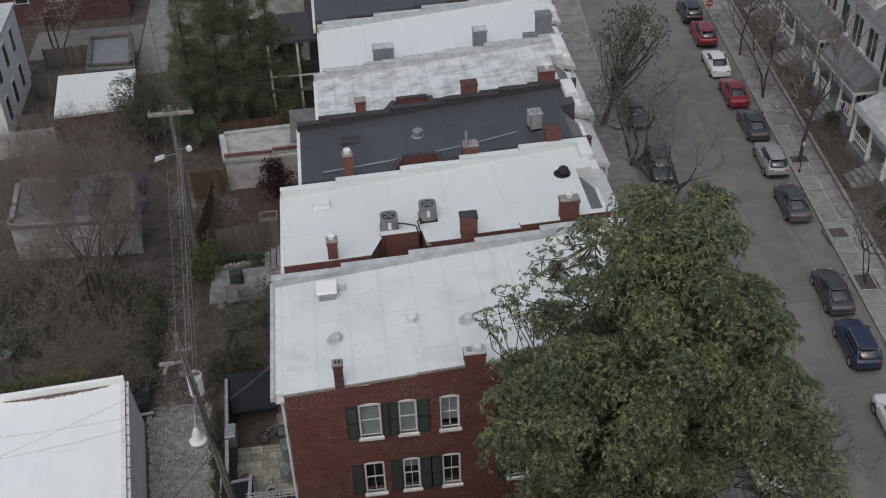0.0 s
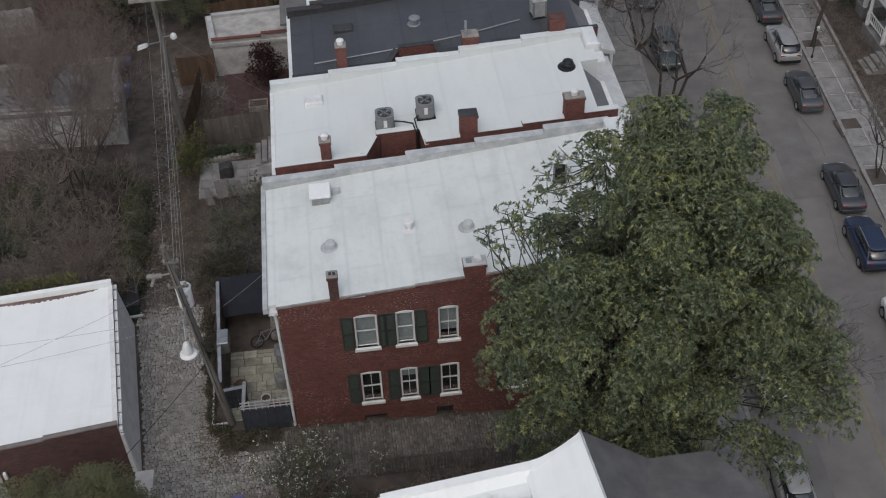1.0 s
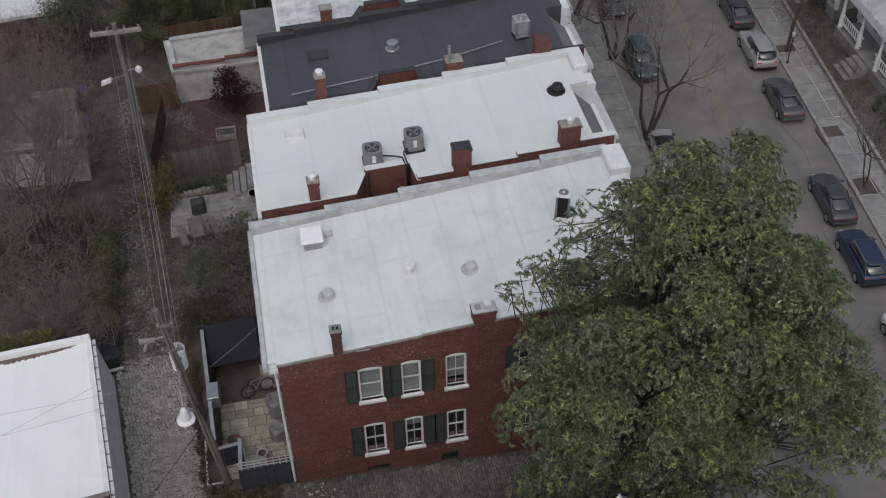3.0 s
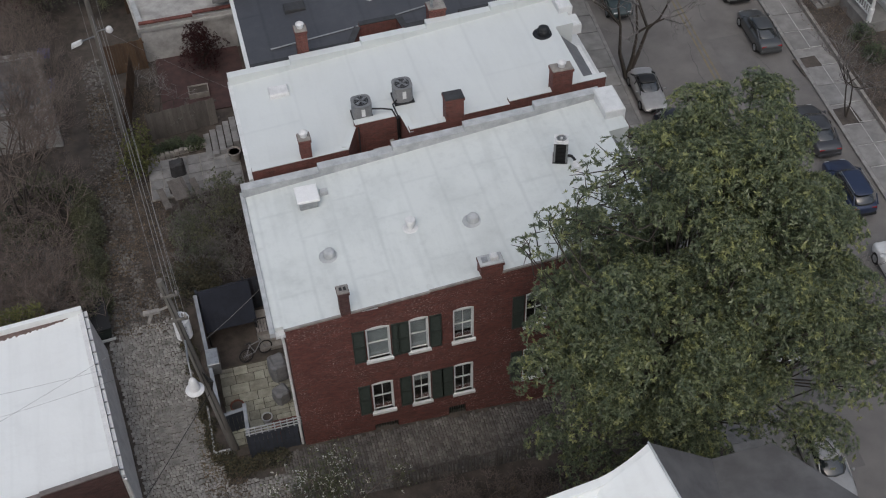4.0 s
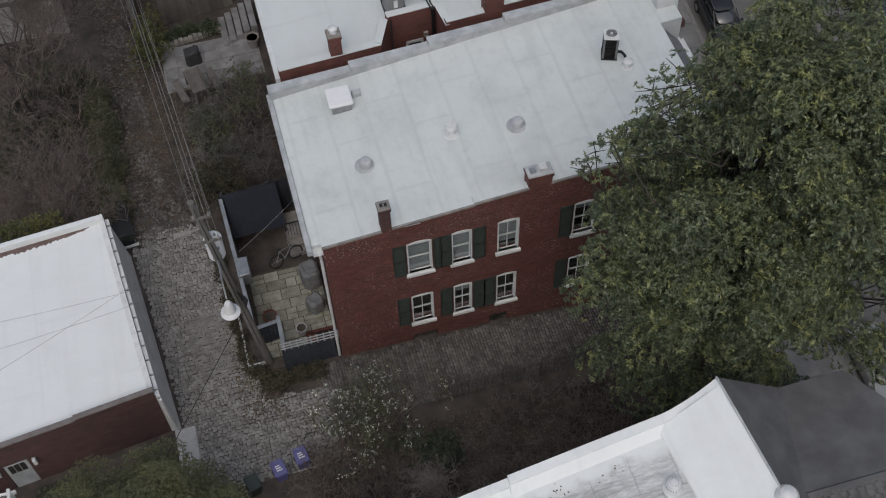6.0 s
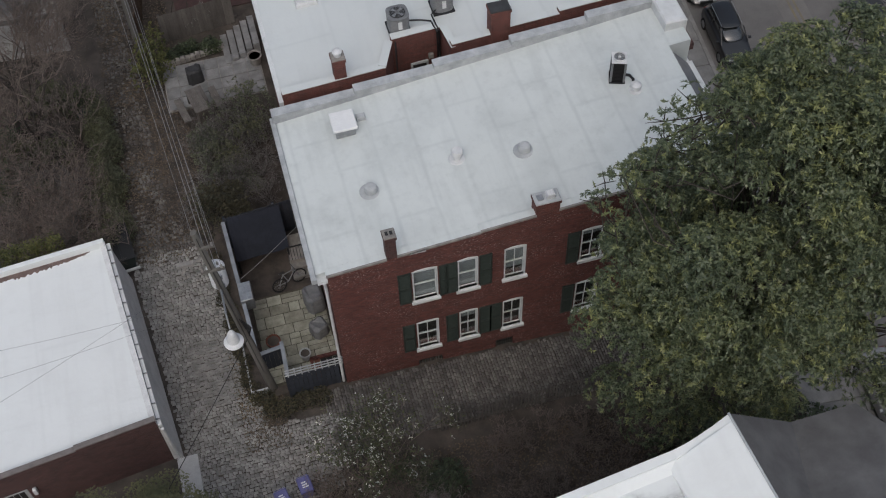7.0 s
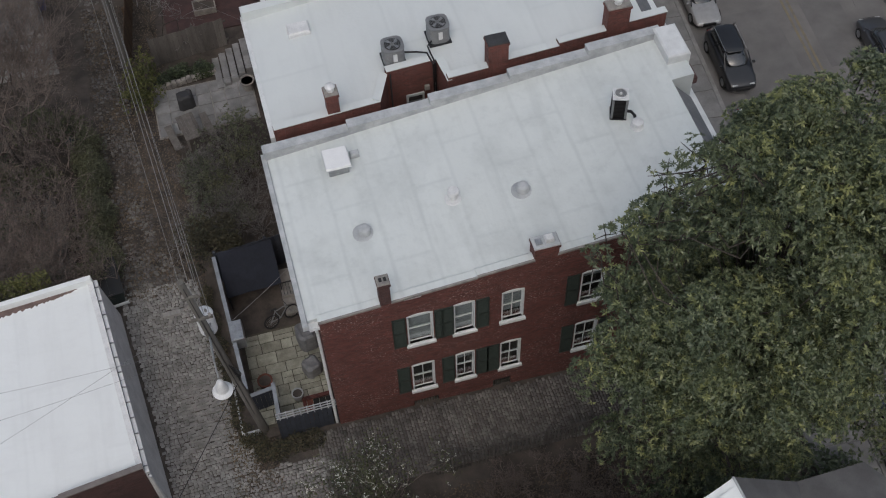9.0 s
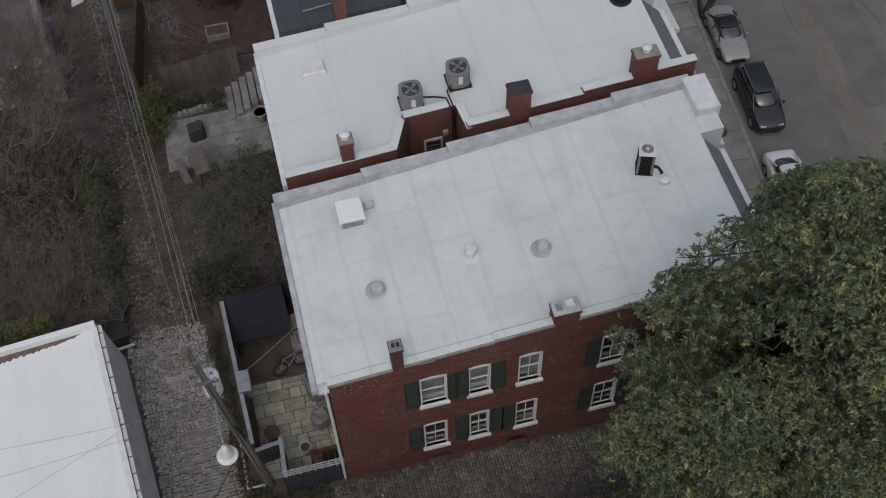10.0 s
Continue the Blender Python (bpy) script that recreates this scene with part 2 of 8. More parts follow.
STUCCO_GREY = plain("blue_grey_stucco", (0.2, 0.215, 0.24), (0.15, 0.16, 0.18), 0.9, 2.0)
STUCCO_WHITE = plain("dirty_white_stucco", (0.5, 0.5, 0.49), (0.3, 0.3, 0.29), 0.9, 1.2)
STONE_CAP = plain("weathered_stone_cap", (0.34, 0.32, 0.29), (0.2, 0.19, 0.18), 0.9, 3.0)
GALV = plain("galvanised_steel", (0.42, 0.44, 0.45), (0.3, 0.31, 0.32), 0.42, 5.0, metal=0.7)
AC_GREY = plain("grey_enamel", (0.22, 0.23, 0.235), (0.16, 0.165, 0.17), 0.5, 4.0)
AC_PALE = plain("pale_grey_enamel", (0.4, 0.41, 0.415), (0.31, 0.32, 0.325), 0.5, 4.0)
WIRE = plain("weathered_pale_wire", (0.3, 0.3, 0.295), (0.2, 0.2, 0.195), 0.6, 4.0)
BLACK = plain("black_plastic", (0.015, 0.015, 0.016), (0.01, 0.01, 0.01), 0.5, 6.0)
DARK_METAL = plain("dark_metal", (0.03, 0.032, 0.035), (0.02, 0.02, 0.022), 0.45, 6.0, metal=0.4)
TAR = plain("tar_flashing", (0.05, 0.052, 0.055), (0.03, 0.03, 0.032), 0.7, 3.0)
ASPHALT_PATCH = plain("patched_asphalt", (0.172, 0.166, 0.16), (0.125, 0.121, 0.117), 0.92, 0.6, 25.0, 0.3)
PALE_JOINT = plain("pale_mortar_joint", (0.55, 0.545, 0.53), (0.3, 0.295, 0.285), 0.9, 0.7, 12.0, 0.1)
LIGHT_CONCRETE = plain("light_concrete", (0.5, 0.5, 0.495), (0.36, 0.36, 0.355), 0.9, 1.3, 25.0, 0.2)
ASPHALT = plain("asphalt", (0.196, 0.187, 0.178), (0.132, 0.127, 0.122), 0.92, 0.35, 25.0, 0.3)
CONCRETE = plain("pavement_concrete", (0.28, 0.276, 0.268), (0.18, 0.177, 0.172), 0.9, 1.1, 30.0, 0.2, vary=0.1)
KERB = plain("granite_kerb", (0.3, 0.295, 0.285), (0.2, 0.195, 0.19), 0.85, 2.0)
YELLOW = plain("worn_yellow_paint", (0.215, 0.178, 0.105), (0.15, 0.137, 0.112), 0.85, 2.2)
SOIL = plain("soil_and_leaf_litter", (0.115, 0.097, 0.083), (0.05, 0.043, 0.038), 1.0, 1.1, 22.0, 0.6)
COBBLE_DARK = plain("grimy_cobbles", (0.19, 0.18, 0.168), (0.1, 0.094, 0.088), 0.9, 1.2, 30.0, 0.35, vary=0.3, island=True)
COBBLE = plain("granite_cobbles", (0.34, 0.333, 0.315), (0.2, 0.195, 0.184), 0.85, 2.4, 30.0, 0.35, vary=0.22, island=True)
FLAG = plain("patio_flagstone", (0.4, 0.395, 0.33), (0.24, 0.24, 0.19), 0.9, 2.5, 25.0, 0.25, vary=0.22)
COPING_BROWN = plain("brown_grey_coping_slabs", (0.23, 0.205, 0.195), (0.15, 0.133, 0.127), 0.9, 2.0)
PEELED = plain("peeled_brown_roofing", (0.2, 0.14, 0.125), (0.11, 0.078, 0.07), 0.9, 2.5, 20.0, 0.3)
CAP_GREY = plain("blue_grey_capping_paint", (0.3, 0.325, 0.355), (0.2, 0.22, 0.24), 0.75, 2.0)
PICKET_PALE = plain("weathered_pale_pickets", (0.3, 0.275, 0.255), (0.19, 0.172, 0.16), 0.9, 3.0)
# paler than the wall itself, to make up for light it lacks
WALL_BRIGHTENED = plain("brightened_wall_strip", (0.76, 0.76, 0.75), (0.6, 0.6, 0.59), 0.9, 1.3, 25.0, 0.2)
NAVY_SHEET = plain("dark_blue_sheet", (0.016, 0.02, 0.032), (0.009, 0.011, 0.018), 0.9, 1.2, 12.0, 0.3)
MOSS = plain("mossy_earth_joints", (0.125, 0.118, 0.085), (0.06, 0.055, 0.043), 1.0, 1.4, 22.0, 0.5)
BARK = plain("grey_brown_bark", (0.085, 0.072, 0.06), (0.045, 0.038, 0.032), 0.95, 4.0, 30.0, 0.5, stretch=(1, 1, 0.3))
TWIG = plain("bare_twigs", (0.25, 0.202, 0.175), (0.155, 0.128, 0.112), 0.95, 2.0, 20.0, 0.0, vary=0.35, island=True)
TWIG_DARK = plain("dark_bare_twigs", (0.16, 0.143, 0.132), (0.095, 0.085, 0.078), 0.95, 2.0, 20.0, 0.0, vary=0.3, island=True)
TWIG_PALE = plain("pale_pinkish_twigs", (0.46, 0.41, 0.39), (0.33, 0.29, 0.28), 0.95, 2.0, 20.0, 0.0, vary=0.3, island=True)
TWIG_GREY = plain("grey_bare_twigs", (0.24, 0.226, 0.217), (0.145, 0.136, 0.13), 0.95, 2.0, 20.0, 0.0, vary=0.35, island=True)
POLE_WOOD = plain("weathered_pole_wood", (0.19, 0.18, 0.163), (0.105, 0.098, 0.088), 0.95, 2.5, 25.0, 0.3, stretch=(1, 1, 0.15))
FENCE_WOOD = plain("weathered_fence_wood", (0.16, 0.147, 0.135), (0.09, 0.082, 0.075), 0.95, 2.0, 25.0, 0.3, vary=0.18, stretch=(1, 1, 0.2))
FENCE_BROWN = plain("brown_fence_wood", (0.13, 0.085, 0.05), (0.08, 0.05, 0.032), 0.95, 2.0, 25.0, 0.3, vary=0.15, stretch=(1, 1, 0.2))
FENCE_BLUE = plain("blue_grey_painted_boards", (0.045, 0.052, 0.067), (0.028, 0.033, 0.044), 0.7, 2.0, vary=0.12)
SLATE = plain("grey_asphalt_shingle", (0.165, 0.165, 0.168), (0.105, 0.105, 0.108), 0.75, 0.9, 30.0, 0.2, vary=0.045, island=True)
SLATE_FAR = plain("grey_shingle_roof", (0.2, 0.205, 0.21), (0.135, 0.14, 0.145), 0.9, 1.0)
GLASS = glass_mat("window_glass", (0.9, 0.93, 0.92))
CURTAIN = plain("window_blind", (0.4, 0.425, 0.45), (0.31, 0.33, 0.35), 0.9, 6.0)
# near-black colour that stands in for shade inside openings
UNLIT_DARK = plain("unlit_dark_fill", (0.03, 0.028, 0.026), (0.02, 0.02, 0.018), 0.95, 2.0)
RUBBER = plain("tyre_rubber", (0.018, 0.018, 0.018), (0.012, 0.012, 0.012), 0.85, 8.0)
LEAF_MAG = leaf_mat("magnolia_leaves", (0.195, 0.228, 0.134), (0.066, 0.09, 0.056), 0.38, 0.55)
LEAF_TIP = leaf_mat("young_magnolia_leaves", (0.3, 0.32, 0.15), (0.2, 0.225, 0.11), 0.4, 0.5)
LEAF_DARK = leaf_mat("evergreen_leaves", (0.1, 0.125, 0.075), (0.038, 0.055, 0.035), 0.5)
# leaf colours raised above plain foliage to take in distance haze
LEAF_CONIFER = leaf_mat("conifer_foliage", (0.225, 0.235, 0.155), (0.125, 0.138, 0.095), 0.7, 0.2)
LEAF_IVY = leaf_mat("ivy_and_privet", (0.14, 0.15, 0.088), (0.06, 0.068, 0.045), 0.6, 0.3)
LEAF_OLIVE = leaf_mat("olive_leaves", (0.205, 0.206, 0.125), (0.142, 0.152, 0.096), 0.75, 0.2)
LEAF_GREY = leaf_mat("grey_green_shrub", (0.2, 0.21, 0.155), (0.085, 0.092, 0.072), 0.7, 0.2)
LEAF_HEDGE = leaf_mat("pale_hedge_leaves", (0.175, 0.178, 0.118), (0.08, 0.085, 0.06), 0.65, 0.25)
LEAF_BROWN = leaf_mat("brown_green_leaves", (0.12, 0.105, 0.07), (0.04, 0.042, 0.032), 0.55, 0.3)
LEAF_DEAD = leaf_mat("fallen_leaves", (0.2, 0.162, 0.135), (0.09, 0.074, 0.064), 0.9, 0.1)
LEAF_RED = leaf_mat("dark_red_leaves", (0.06, 0.016, 0.018), (0.025, 0.01, 0.012), 0.5, 0.3)
LEAF_YELLOW = leaf_mat("yellow_green_leaves", (0.18, 0.18, 0.075), (0.075, 0.085, 0.04), 0.6, 0.3)
BLOSSOM = leaf_mat("white_blossom", (0.85, 0.86, 0.86), (0.66, 0.66, 0.64), 0.6, 0.2)


# ---- mesh helpers ----
def finish(name, me, material, parent=None, label=""):
    me.materials.append(material)
    ob = new(name, me)
    if parent is not None:
        ob.parent = parent
    if label:
        ob["label"] = label
    return ob


def part(name, bm, material, parent=None, label=""):
    me = bpy.data.meshes.new(name)
    bmesh.ops.recalc_face_normals(bm, faces=bm.faces)
    bm.to_mesh(me)
    bm.free()
    return finish(name, me, material, parent, label)


def thing(name, label, category, m=None, group="", kind=""):
    ob = new(name)
    ob.empty_display_size = 0.2
    if m is not None:
        ob.matrix_basis = m
    return tagged(ob, label, category, group, kind)


def hexa(bm, pts):
    """A solid from eight corners: four below and four above, in the same order."""
    v = [bm.verts.new(p) for p in pts]
    for f in ((3, 2, 1, 0), (4, 5, 6, 7), (0, 1, 5, 4), (1, 2, 6, 5), (2, 3, 7, 6), (3, 0, 4, 7)):
        bm.faces.new([v[i] for i in f])


def box(bm, x0, x1, y0, y1, z0, z1, bev=0.0):
    if bev:
        b = bev
        for (a0, a1, c0, c1, d0, d1) in ((x0, x1, y0, y1, z0, z1 - b),):
            hexa(bm, [(a0, c0, d0), (a1, c0, d0), (a1, c1, d0), (a0, c1, d0), (a0, c0, d1), (a1, c0, d1), (a1, c1, d1), (a0, c1, d1)])
        hexa(bm, [(x0, y0, z1 - b), (x1, y0, z1 - b), (x1, y1, z1 - b), (x0, y1, z1 - b),
                  (x0 + b, y0 + b, z1), (x1 - b, y0 + b, z1), (x1 - b, y1 - b, z1), (x0 + b, y1 - b, z1)])
    else:
        hexa(bm, [(x0, y0, z0), (x1, y0, z0), (x1, y1, z0), (x0, y1, z0), (x0, y0, z1), (x1, y0, z1), (x1, y1, z1), (x0, y1, z1)])


def boxed(*args, bev=0.0):
    bm = bmesh.new()
    box(bm, *args, bev=bev)
    return bm


def tube(bm, p0, p1, r0, r1=None, seg=10, caps=True):
    r1 = r0 if r1 is None else r1
    a, b = Vector(p0), Vector(p1)
    q = (b - a).to_track_quat("Z", "Y")
    ring = []
    for c, r in ((a, r0), (b, r1)):
        ring.append([bm.verts.new(c + q @ Vector((r * math.cos(2 * math.pi * k / seg), r * math.sin(2 * math.pi * k / seg), 0))) for k in range(seg)])
    for k in range(seg):
        bm.faces.new((ring[0][k], ring[0][(k + 1) % seg], ring[1][(k + 1) % seg], ring[1][k]))
    if caps:
        bm.faces.new(ring[0][::-1])
        bm.faces.new(ring[1])


def polytube(bm, pts, r, seg=6):
    """One continuous round strand through the points."""
    prev = None
    pts = [Vector(q) for q in pts]
    for k, q in enumerate(pts):
        d = (pts[min(k + 1, len(pts) - 1)] - pts[max(k - 1, 0)]).normalized()
        rot = d.to_track_quat("Z", "Y")
        ring = [bm.verts.new(q + rot @ Vector((r * math.cos(2 * math.pi * i / seg), r * math.sin(2 * math.pi * i / seg), 0))) for i in range(seg)]
        if prev:
            for i in range(seg):
                bm.faces.new((prev[i], prev[(i + 1) % seg], ring[(i + 1) % seg], ring[i]))
        prev = ring


def lathe(bm, centre, profile, seg=20):
    """A turned shape from (radius, height) pairs."""
    cx, cy, cz = centre
    rings = [[bm.verts.new((cx + r * math.cos(2 * math.pi * k / seg), cy + r * math.sin(2 * math.pi * k / seg), cz + hgt)) for k in range(seg)] for r, hgt in profile]
    for a, b in zip(rings, rings[1:]):
        for k in range(seg):
            bm.faces.new((a[k], a[(k + 1) % seg], b[(k + 1) % seg], b[k]))
    bm.faces.new(rings[0][::-1])
    bm.faces.new(rings[-1])


def prism(bm, ring, z0, z1):
    """An upright solid over a plan outline; z1 may be a number or a function of (x, y)."""
    top = z1 if callable(z1) else (lambda x, y: z1)
    lo = [bm.verts.new((x, y, z0)) for x, y in ring]
    hi = [bm.verts.new((x, y, top(x, y))) for x, y in ring]
    n = len(ring)
    bm.faces.new(lo[::-1])
    bm.faces.new(hi)
    for k in range(n):
        bm.faces.new((lo[k], lo[(k + 1) % n], hi[(k + 1) % n], hi[k]))


def cell_wall(bm, p0, p1, z0, tops, holes=(), thick=0.3):
    """A wall on the line p0 to p1, its inner side to the left of that way. tops: (start along the wall, height) from left to right; holes: (u0, u1, v0, v1)."""
    a, b = Vector((*p0, 0)), Vector((*p1, 0))
    length = (b - a).length
    d = (b - a).normalized()
    n = Vector((-d.y, d.x, 0)) * thick
    us = sorted({0.0, length, *(u for u, _ in tops if 0 < u < length), *(u for hl in holes for u in hl[:2])})
    vs = sorted({z0, *(t for _, t in tops), *(v for hl in holes for v in hl[2:])})

    def top_at(u):
        return [t for s, t in tops if s <= u][-1]

    def full(i, j):
        if not (0 <= i < len(us) - 1 and 0 <= j < len(vs) - 1):
            return False
        u, v = (us[i] + us[i + 1]) / 2, (vs[j] + vs[j + 1]) / 2
        return v < top_at(u) and not any(h0 < u < h1 and v0 < v < v1 for h0, h1, v0, v1 in holes)

    memo = {}

    def at(i, j, k):
        if (i, j, k) not in memo:
            p = a + d * us[i] + n * k
            memo[i, j, k] = bm.verts.new((p.x, p.y, vs[j]))
        return memo[i, j, k]

    for i in range(len(us) - 1):
        for j in range(len(vs) - 1):
            if not full(i, j):
                continue
            bm.faces.new((at(i, j, 0), at(i + 1, j, 0), at(i + 1, j + 1, 0), at(i, j + 1, 0)))
            bm.faces.new((at(i, j, 1), at(i, j + 1, 1), at(i + 1, j + 1, 1), at(i + 1, j, 1)))
            for (di, dj, e0, e1) in ((-1, 0, (i, j), (i, j + 1)), (1, 0, (i + 1, j), (i + 1, j + 1)), (0, -1, (i, j), (i + 1, j)), (0, 1, (i, j + 1), (i + 1, j + 1))):
                if not full(i + di, j + dj):
                    bm.faces.new((at(*e0, 0), at(*e1, 0), at(*e1, 1), at(*e0, 1)))


class Soup:
    """Many small faces gathered in arrays, for leaves and twigs."""

    def __init__(self):
        self.v, self.f, self.n = [], [], 0

    def add(self, verts, faces):
        self.v.append(np.asarray(verts, np.float32).reshape(-1, 3))
        self.f.append(np.asarray(faces, np.int32) + self.n)
        self.n += len(self.v[-1])

    def mesh(self, name):
        me = bpy.data.meshes.new(name)
        v = np.concatenate(self.v)
        f = np.concatenate([q.reshape(-1, q.shape[-1]) for q in self.f])
        k = f.shape[1]
        me.vertices.add(len(v))
        me.vertices.foreach_set("co", v.ravel())
        me.loops.add(f.size)
        me.loops.foreach_set("vertex_index", f.ravel())
        me.polygons.add(len(f))
        me.polygons.foreach_set("loop_start", np.arange(0, f.size, k, dtype=np.int32))
        me.update(calc_edges=True)
        return me


RNG = np.random.default_rng(7)


def unit(v):
    return v / np.maximum(np.linalg.norm(v, axis=-1, keepdims=True), 1e-9)


def leaves(soup, at, out, size, droop=0.15, width=0.42, flat=0.3):
    """Leaves of two bent quads each, at points, pointing roughly along out."""
    n = len(at)
    d = unit(out + RNG.normal(0, flat, (n, 3)))
    side = unit(np.cross(d, RNG.normal(0, 1, (n, 3)) * 0.6 + np.array([0, 0, 1.0])))
    up = np.cross(side, d)
    ln = (size * RNG.uniform(0.7, 1.25, n))[:, None]
    w = ln * width * 0.5
    p0, p1 = at, at + d * ln * 0.5 + up * ln * 0.06
    p2 = at + d * ln - up * ln * droop
    v = np.stack([p0, p1 + side * w, p2, p1 - side * w], 1)
    soup.add(v, (np.arange(n)[:, None] * 4 + np.arange(4)))


def twigs(soup, a, b, r0, r1):
    """Three-sided tapering sticks from points a to points b."""
    n = len(a)
    d = unit(b - a)
    s = unit(np.cross(d, np.array([0.31, 0.83, 0.46])))
    t = np.cross(d, s)
    vs = []
    for c, r in ((a, r0), (b, r1)):
        for k in range(3):
            g = 2 * math.pi * k / 3
            vs.append(c + (s * math.cos(g) + t * math.sin(g)) * np.reshape(r, (-1, 1)))
    v = np.stack(vs, 1)
    i = np.arange(n)[:, None] * 6
    soup.add(v, np.concatenate([i + np.array([[0, 1, 4, 3]]), i + np.array([[1, 2, 5, 4]]), i + np.array([[2, 0, 3, 5]])]))


def branching(soup, base, heading, length, radius, depth, kids=3, spread=0.7, bend=0.25, lift=0.1, shrink=0.68, tips=None, stem=None, taper=0.63):
    """Grows branches in generations from starting points; the tips are kept where asked for."""
    p, d, ln, r = np.atleast_2d(base).astype(float), unit(np.atleast_2d(heading).astype(float)), np.atleast_1d(length).astype(float), np.atleast_1d(radius).astype(float)
    for g in range(depth):
        q = p
        pieces = 1 if g == depth - 1 else 2
        for k in range(pieces):
            e = q + d * (ln[:, None] / pieces)
            ra, rb = r * (1 - 0.22 * k), r * (1 - 0.22 * (k + 1))
            twigs(stem if stem is not None and g < 2 else soup, q, e, ra, rb)
            q, d = e, unit(d + RNG.normal(0, bend, d.shape) + np.array([0, 0, lift]))
        if tips is not None and g >= depth - 2:
            tips.append(q)
        m = kids
        p = np.repeat(q, m, 0)
        d = unit(np.repeat(d, m, 0) + RNG.normal(0, spread, (len(q) * m, 3)) + np.array([0, 0, lift]))
        ln = np.repeat(ln, m) * shrink * RNG.uniform(0.7, 1.2, len(p))
        r = np.repeat(r, m) * taper


def level(x, y):
    """The lie of the land: the alley stands higher than the street."""
    t = min(max((x - 0.0) / 16.0, 0.0), 1.0)
    return 0.1 + 0.7 * (1 - t * t * (3 - 2 * t))


def road_x(s, y):
    """The street runs a little askew to the houses' side walls."""
    return s + 0.08 * (y - 11) * min(max((s - 15.5) / 1.0, 0.0), 1.0)


# ---- ground, road, pavements ----
def build_ground():
    xs = [-500, -120, -40, -20, -10, -5, -2, 0, 1, 2, 3, 4, 5, 6, 7, 8, 9, 10, 11, 12, 13, 14, 15, 16, 17, 18.85, 18.9, 28.0, 28.05, 31, 34, 45, 120, 500]
    ys = [-500, -120, -60, -40, -20, -10, 0, 10, 20, 30, 40, 60, 90, 140, 500]
    bm = bmesh.new()
    grid = [[bm.verts.new((road_x(x, y), y, -0.25 if 18.87 < x < 28.03 else level(x, y) - 0.02)) for x in xs] for y in ys]
    for a, b in zip(grid, grid[1:]):
        for k in range(len(xs) - 1):
            bm.faces.new((a[k], a[k + 1], b[k + 1], b[k]))
    tagged(part("ground", bm, SOIL), "bare soil and leaf litter between the buildings", "ground", kind="structure")


build_ground()


def strip(name, s0, s1, y0, y1, z0, z1, material, label, category):
    bm = bmesh.new()
    n = 1
    for k in range(n):
        a, b = y0 + (y1 - y0) * k / n, y0 + (y1 - y0) * (k + 1) / n
        hexa(bm, [(road_x(s0, a), a, z0), (road_x(s1, a), a, z0), (road_x(s1, b), b, z0), (road_x(s0, b), b, z0),
                  (road_x(s0, a), a, z1), (road_x(s1, a), a, z1), (road_x(s1, b), b, z1), (road_x(s0, b), b, z1)])
    return tagged(part(name, bm, material), label, category, kind="structure")


strip("road", 18.9, 28.0, -80, 220, -0.2, 0.0, ASPHALT, "worn grey asphalt street with patches", "road")
strip("kerb", 18.72, 18.9, -80, 220, -0.2, 0.13, KERB, "pale granite kerb along the street", "kerb")
strip("kerb", 28.0, 28.18, -80, 220, -0.2, 0.13, KERB, "pale granite kerb along the street", "kerb")
strip("road_marking", 23.42, 23.53, -80, 220, 0.0, 0.006, YELLOW, "worn double yellow centre line", "road marking")
strip("road_marking", 23.68, 23.79, -80, 220, 0.0, 0.006, YELLOW, "worn double yellow centre line", "road marking")
for s0, s1, y0, y1, mt in ((20.0, 22.9, 8.5, 15.2, ASPHALT_PATCH), (24.2, 26.0, 11.0, 19.5, ASPHALT_PATCH), (21.6, 23.2, 24.0, 31.0, ASPHALT_PATCH), (24.0, 27.4, 27.0, 33.5, ASPHALT_PATCH), (19.6, 21.2, -6.0, 3.0, ASPHALT_PATCH), (24.4, 27.2, -3.0, 4.5, ASPHALT_PATCH)):
    strip("road_patch", s0, s1, y0, y1, -0.01, 0.005, mt, "rectangular repair patch in the asphalt", "road patch")
CRACK_RNG = random.Random(9)
for s, y, bend, count in ((22.9, 15.6, 0.05, 9), (21.0, 5.0, -0.06, 8), (25.4, 6.5, 0.03, 9), (26.6, 14.0, -0.04, 8), (24.6, 21.0, 0.05, 8), (20.6, 18.5, 0.1, 6)):
    bm = bmesh.new()
    pts = []
    for k in range(count):
        pts.append((road_x(s, y), y, 0.004))
        s, y = s + bend * k * 0.25 + CRACK_RNG.uniform(-0.12, 0.12), y + 0.5
    polytube(bm, pts, 0.007, 5)
    tagged(part("road_crack", bm, TAR), "tar-sealed crack in the asphalt", "road crack", kind="structure")
PAVE_W = strip("pavement", 16.6, 18.72, -80, 220, -0.2, 0.085, KERB, "concrete pavement of large slabs", "pavement")
PAVE_E = strip("pavement", 28.18, 29.95, -80, 220, -0.2, 0.085, KERB, "concrete pavement of large slabs with tree pits", "pavement")


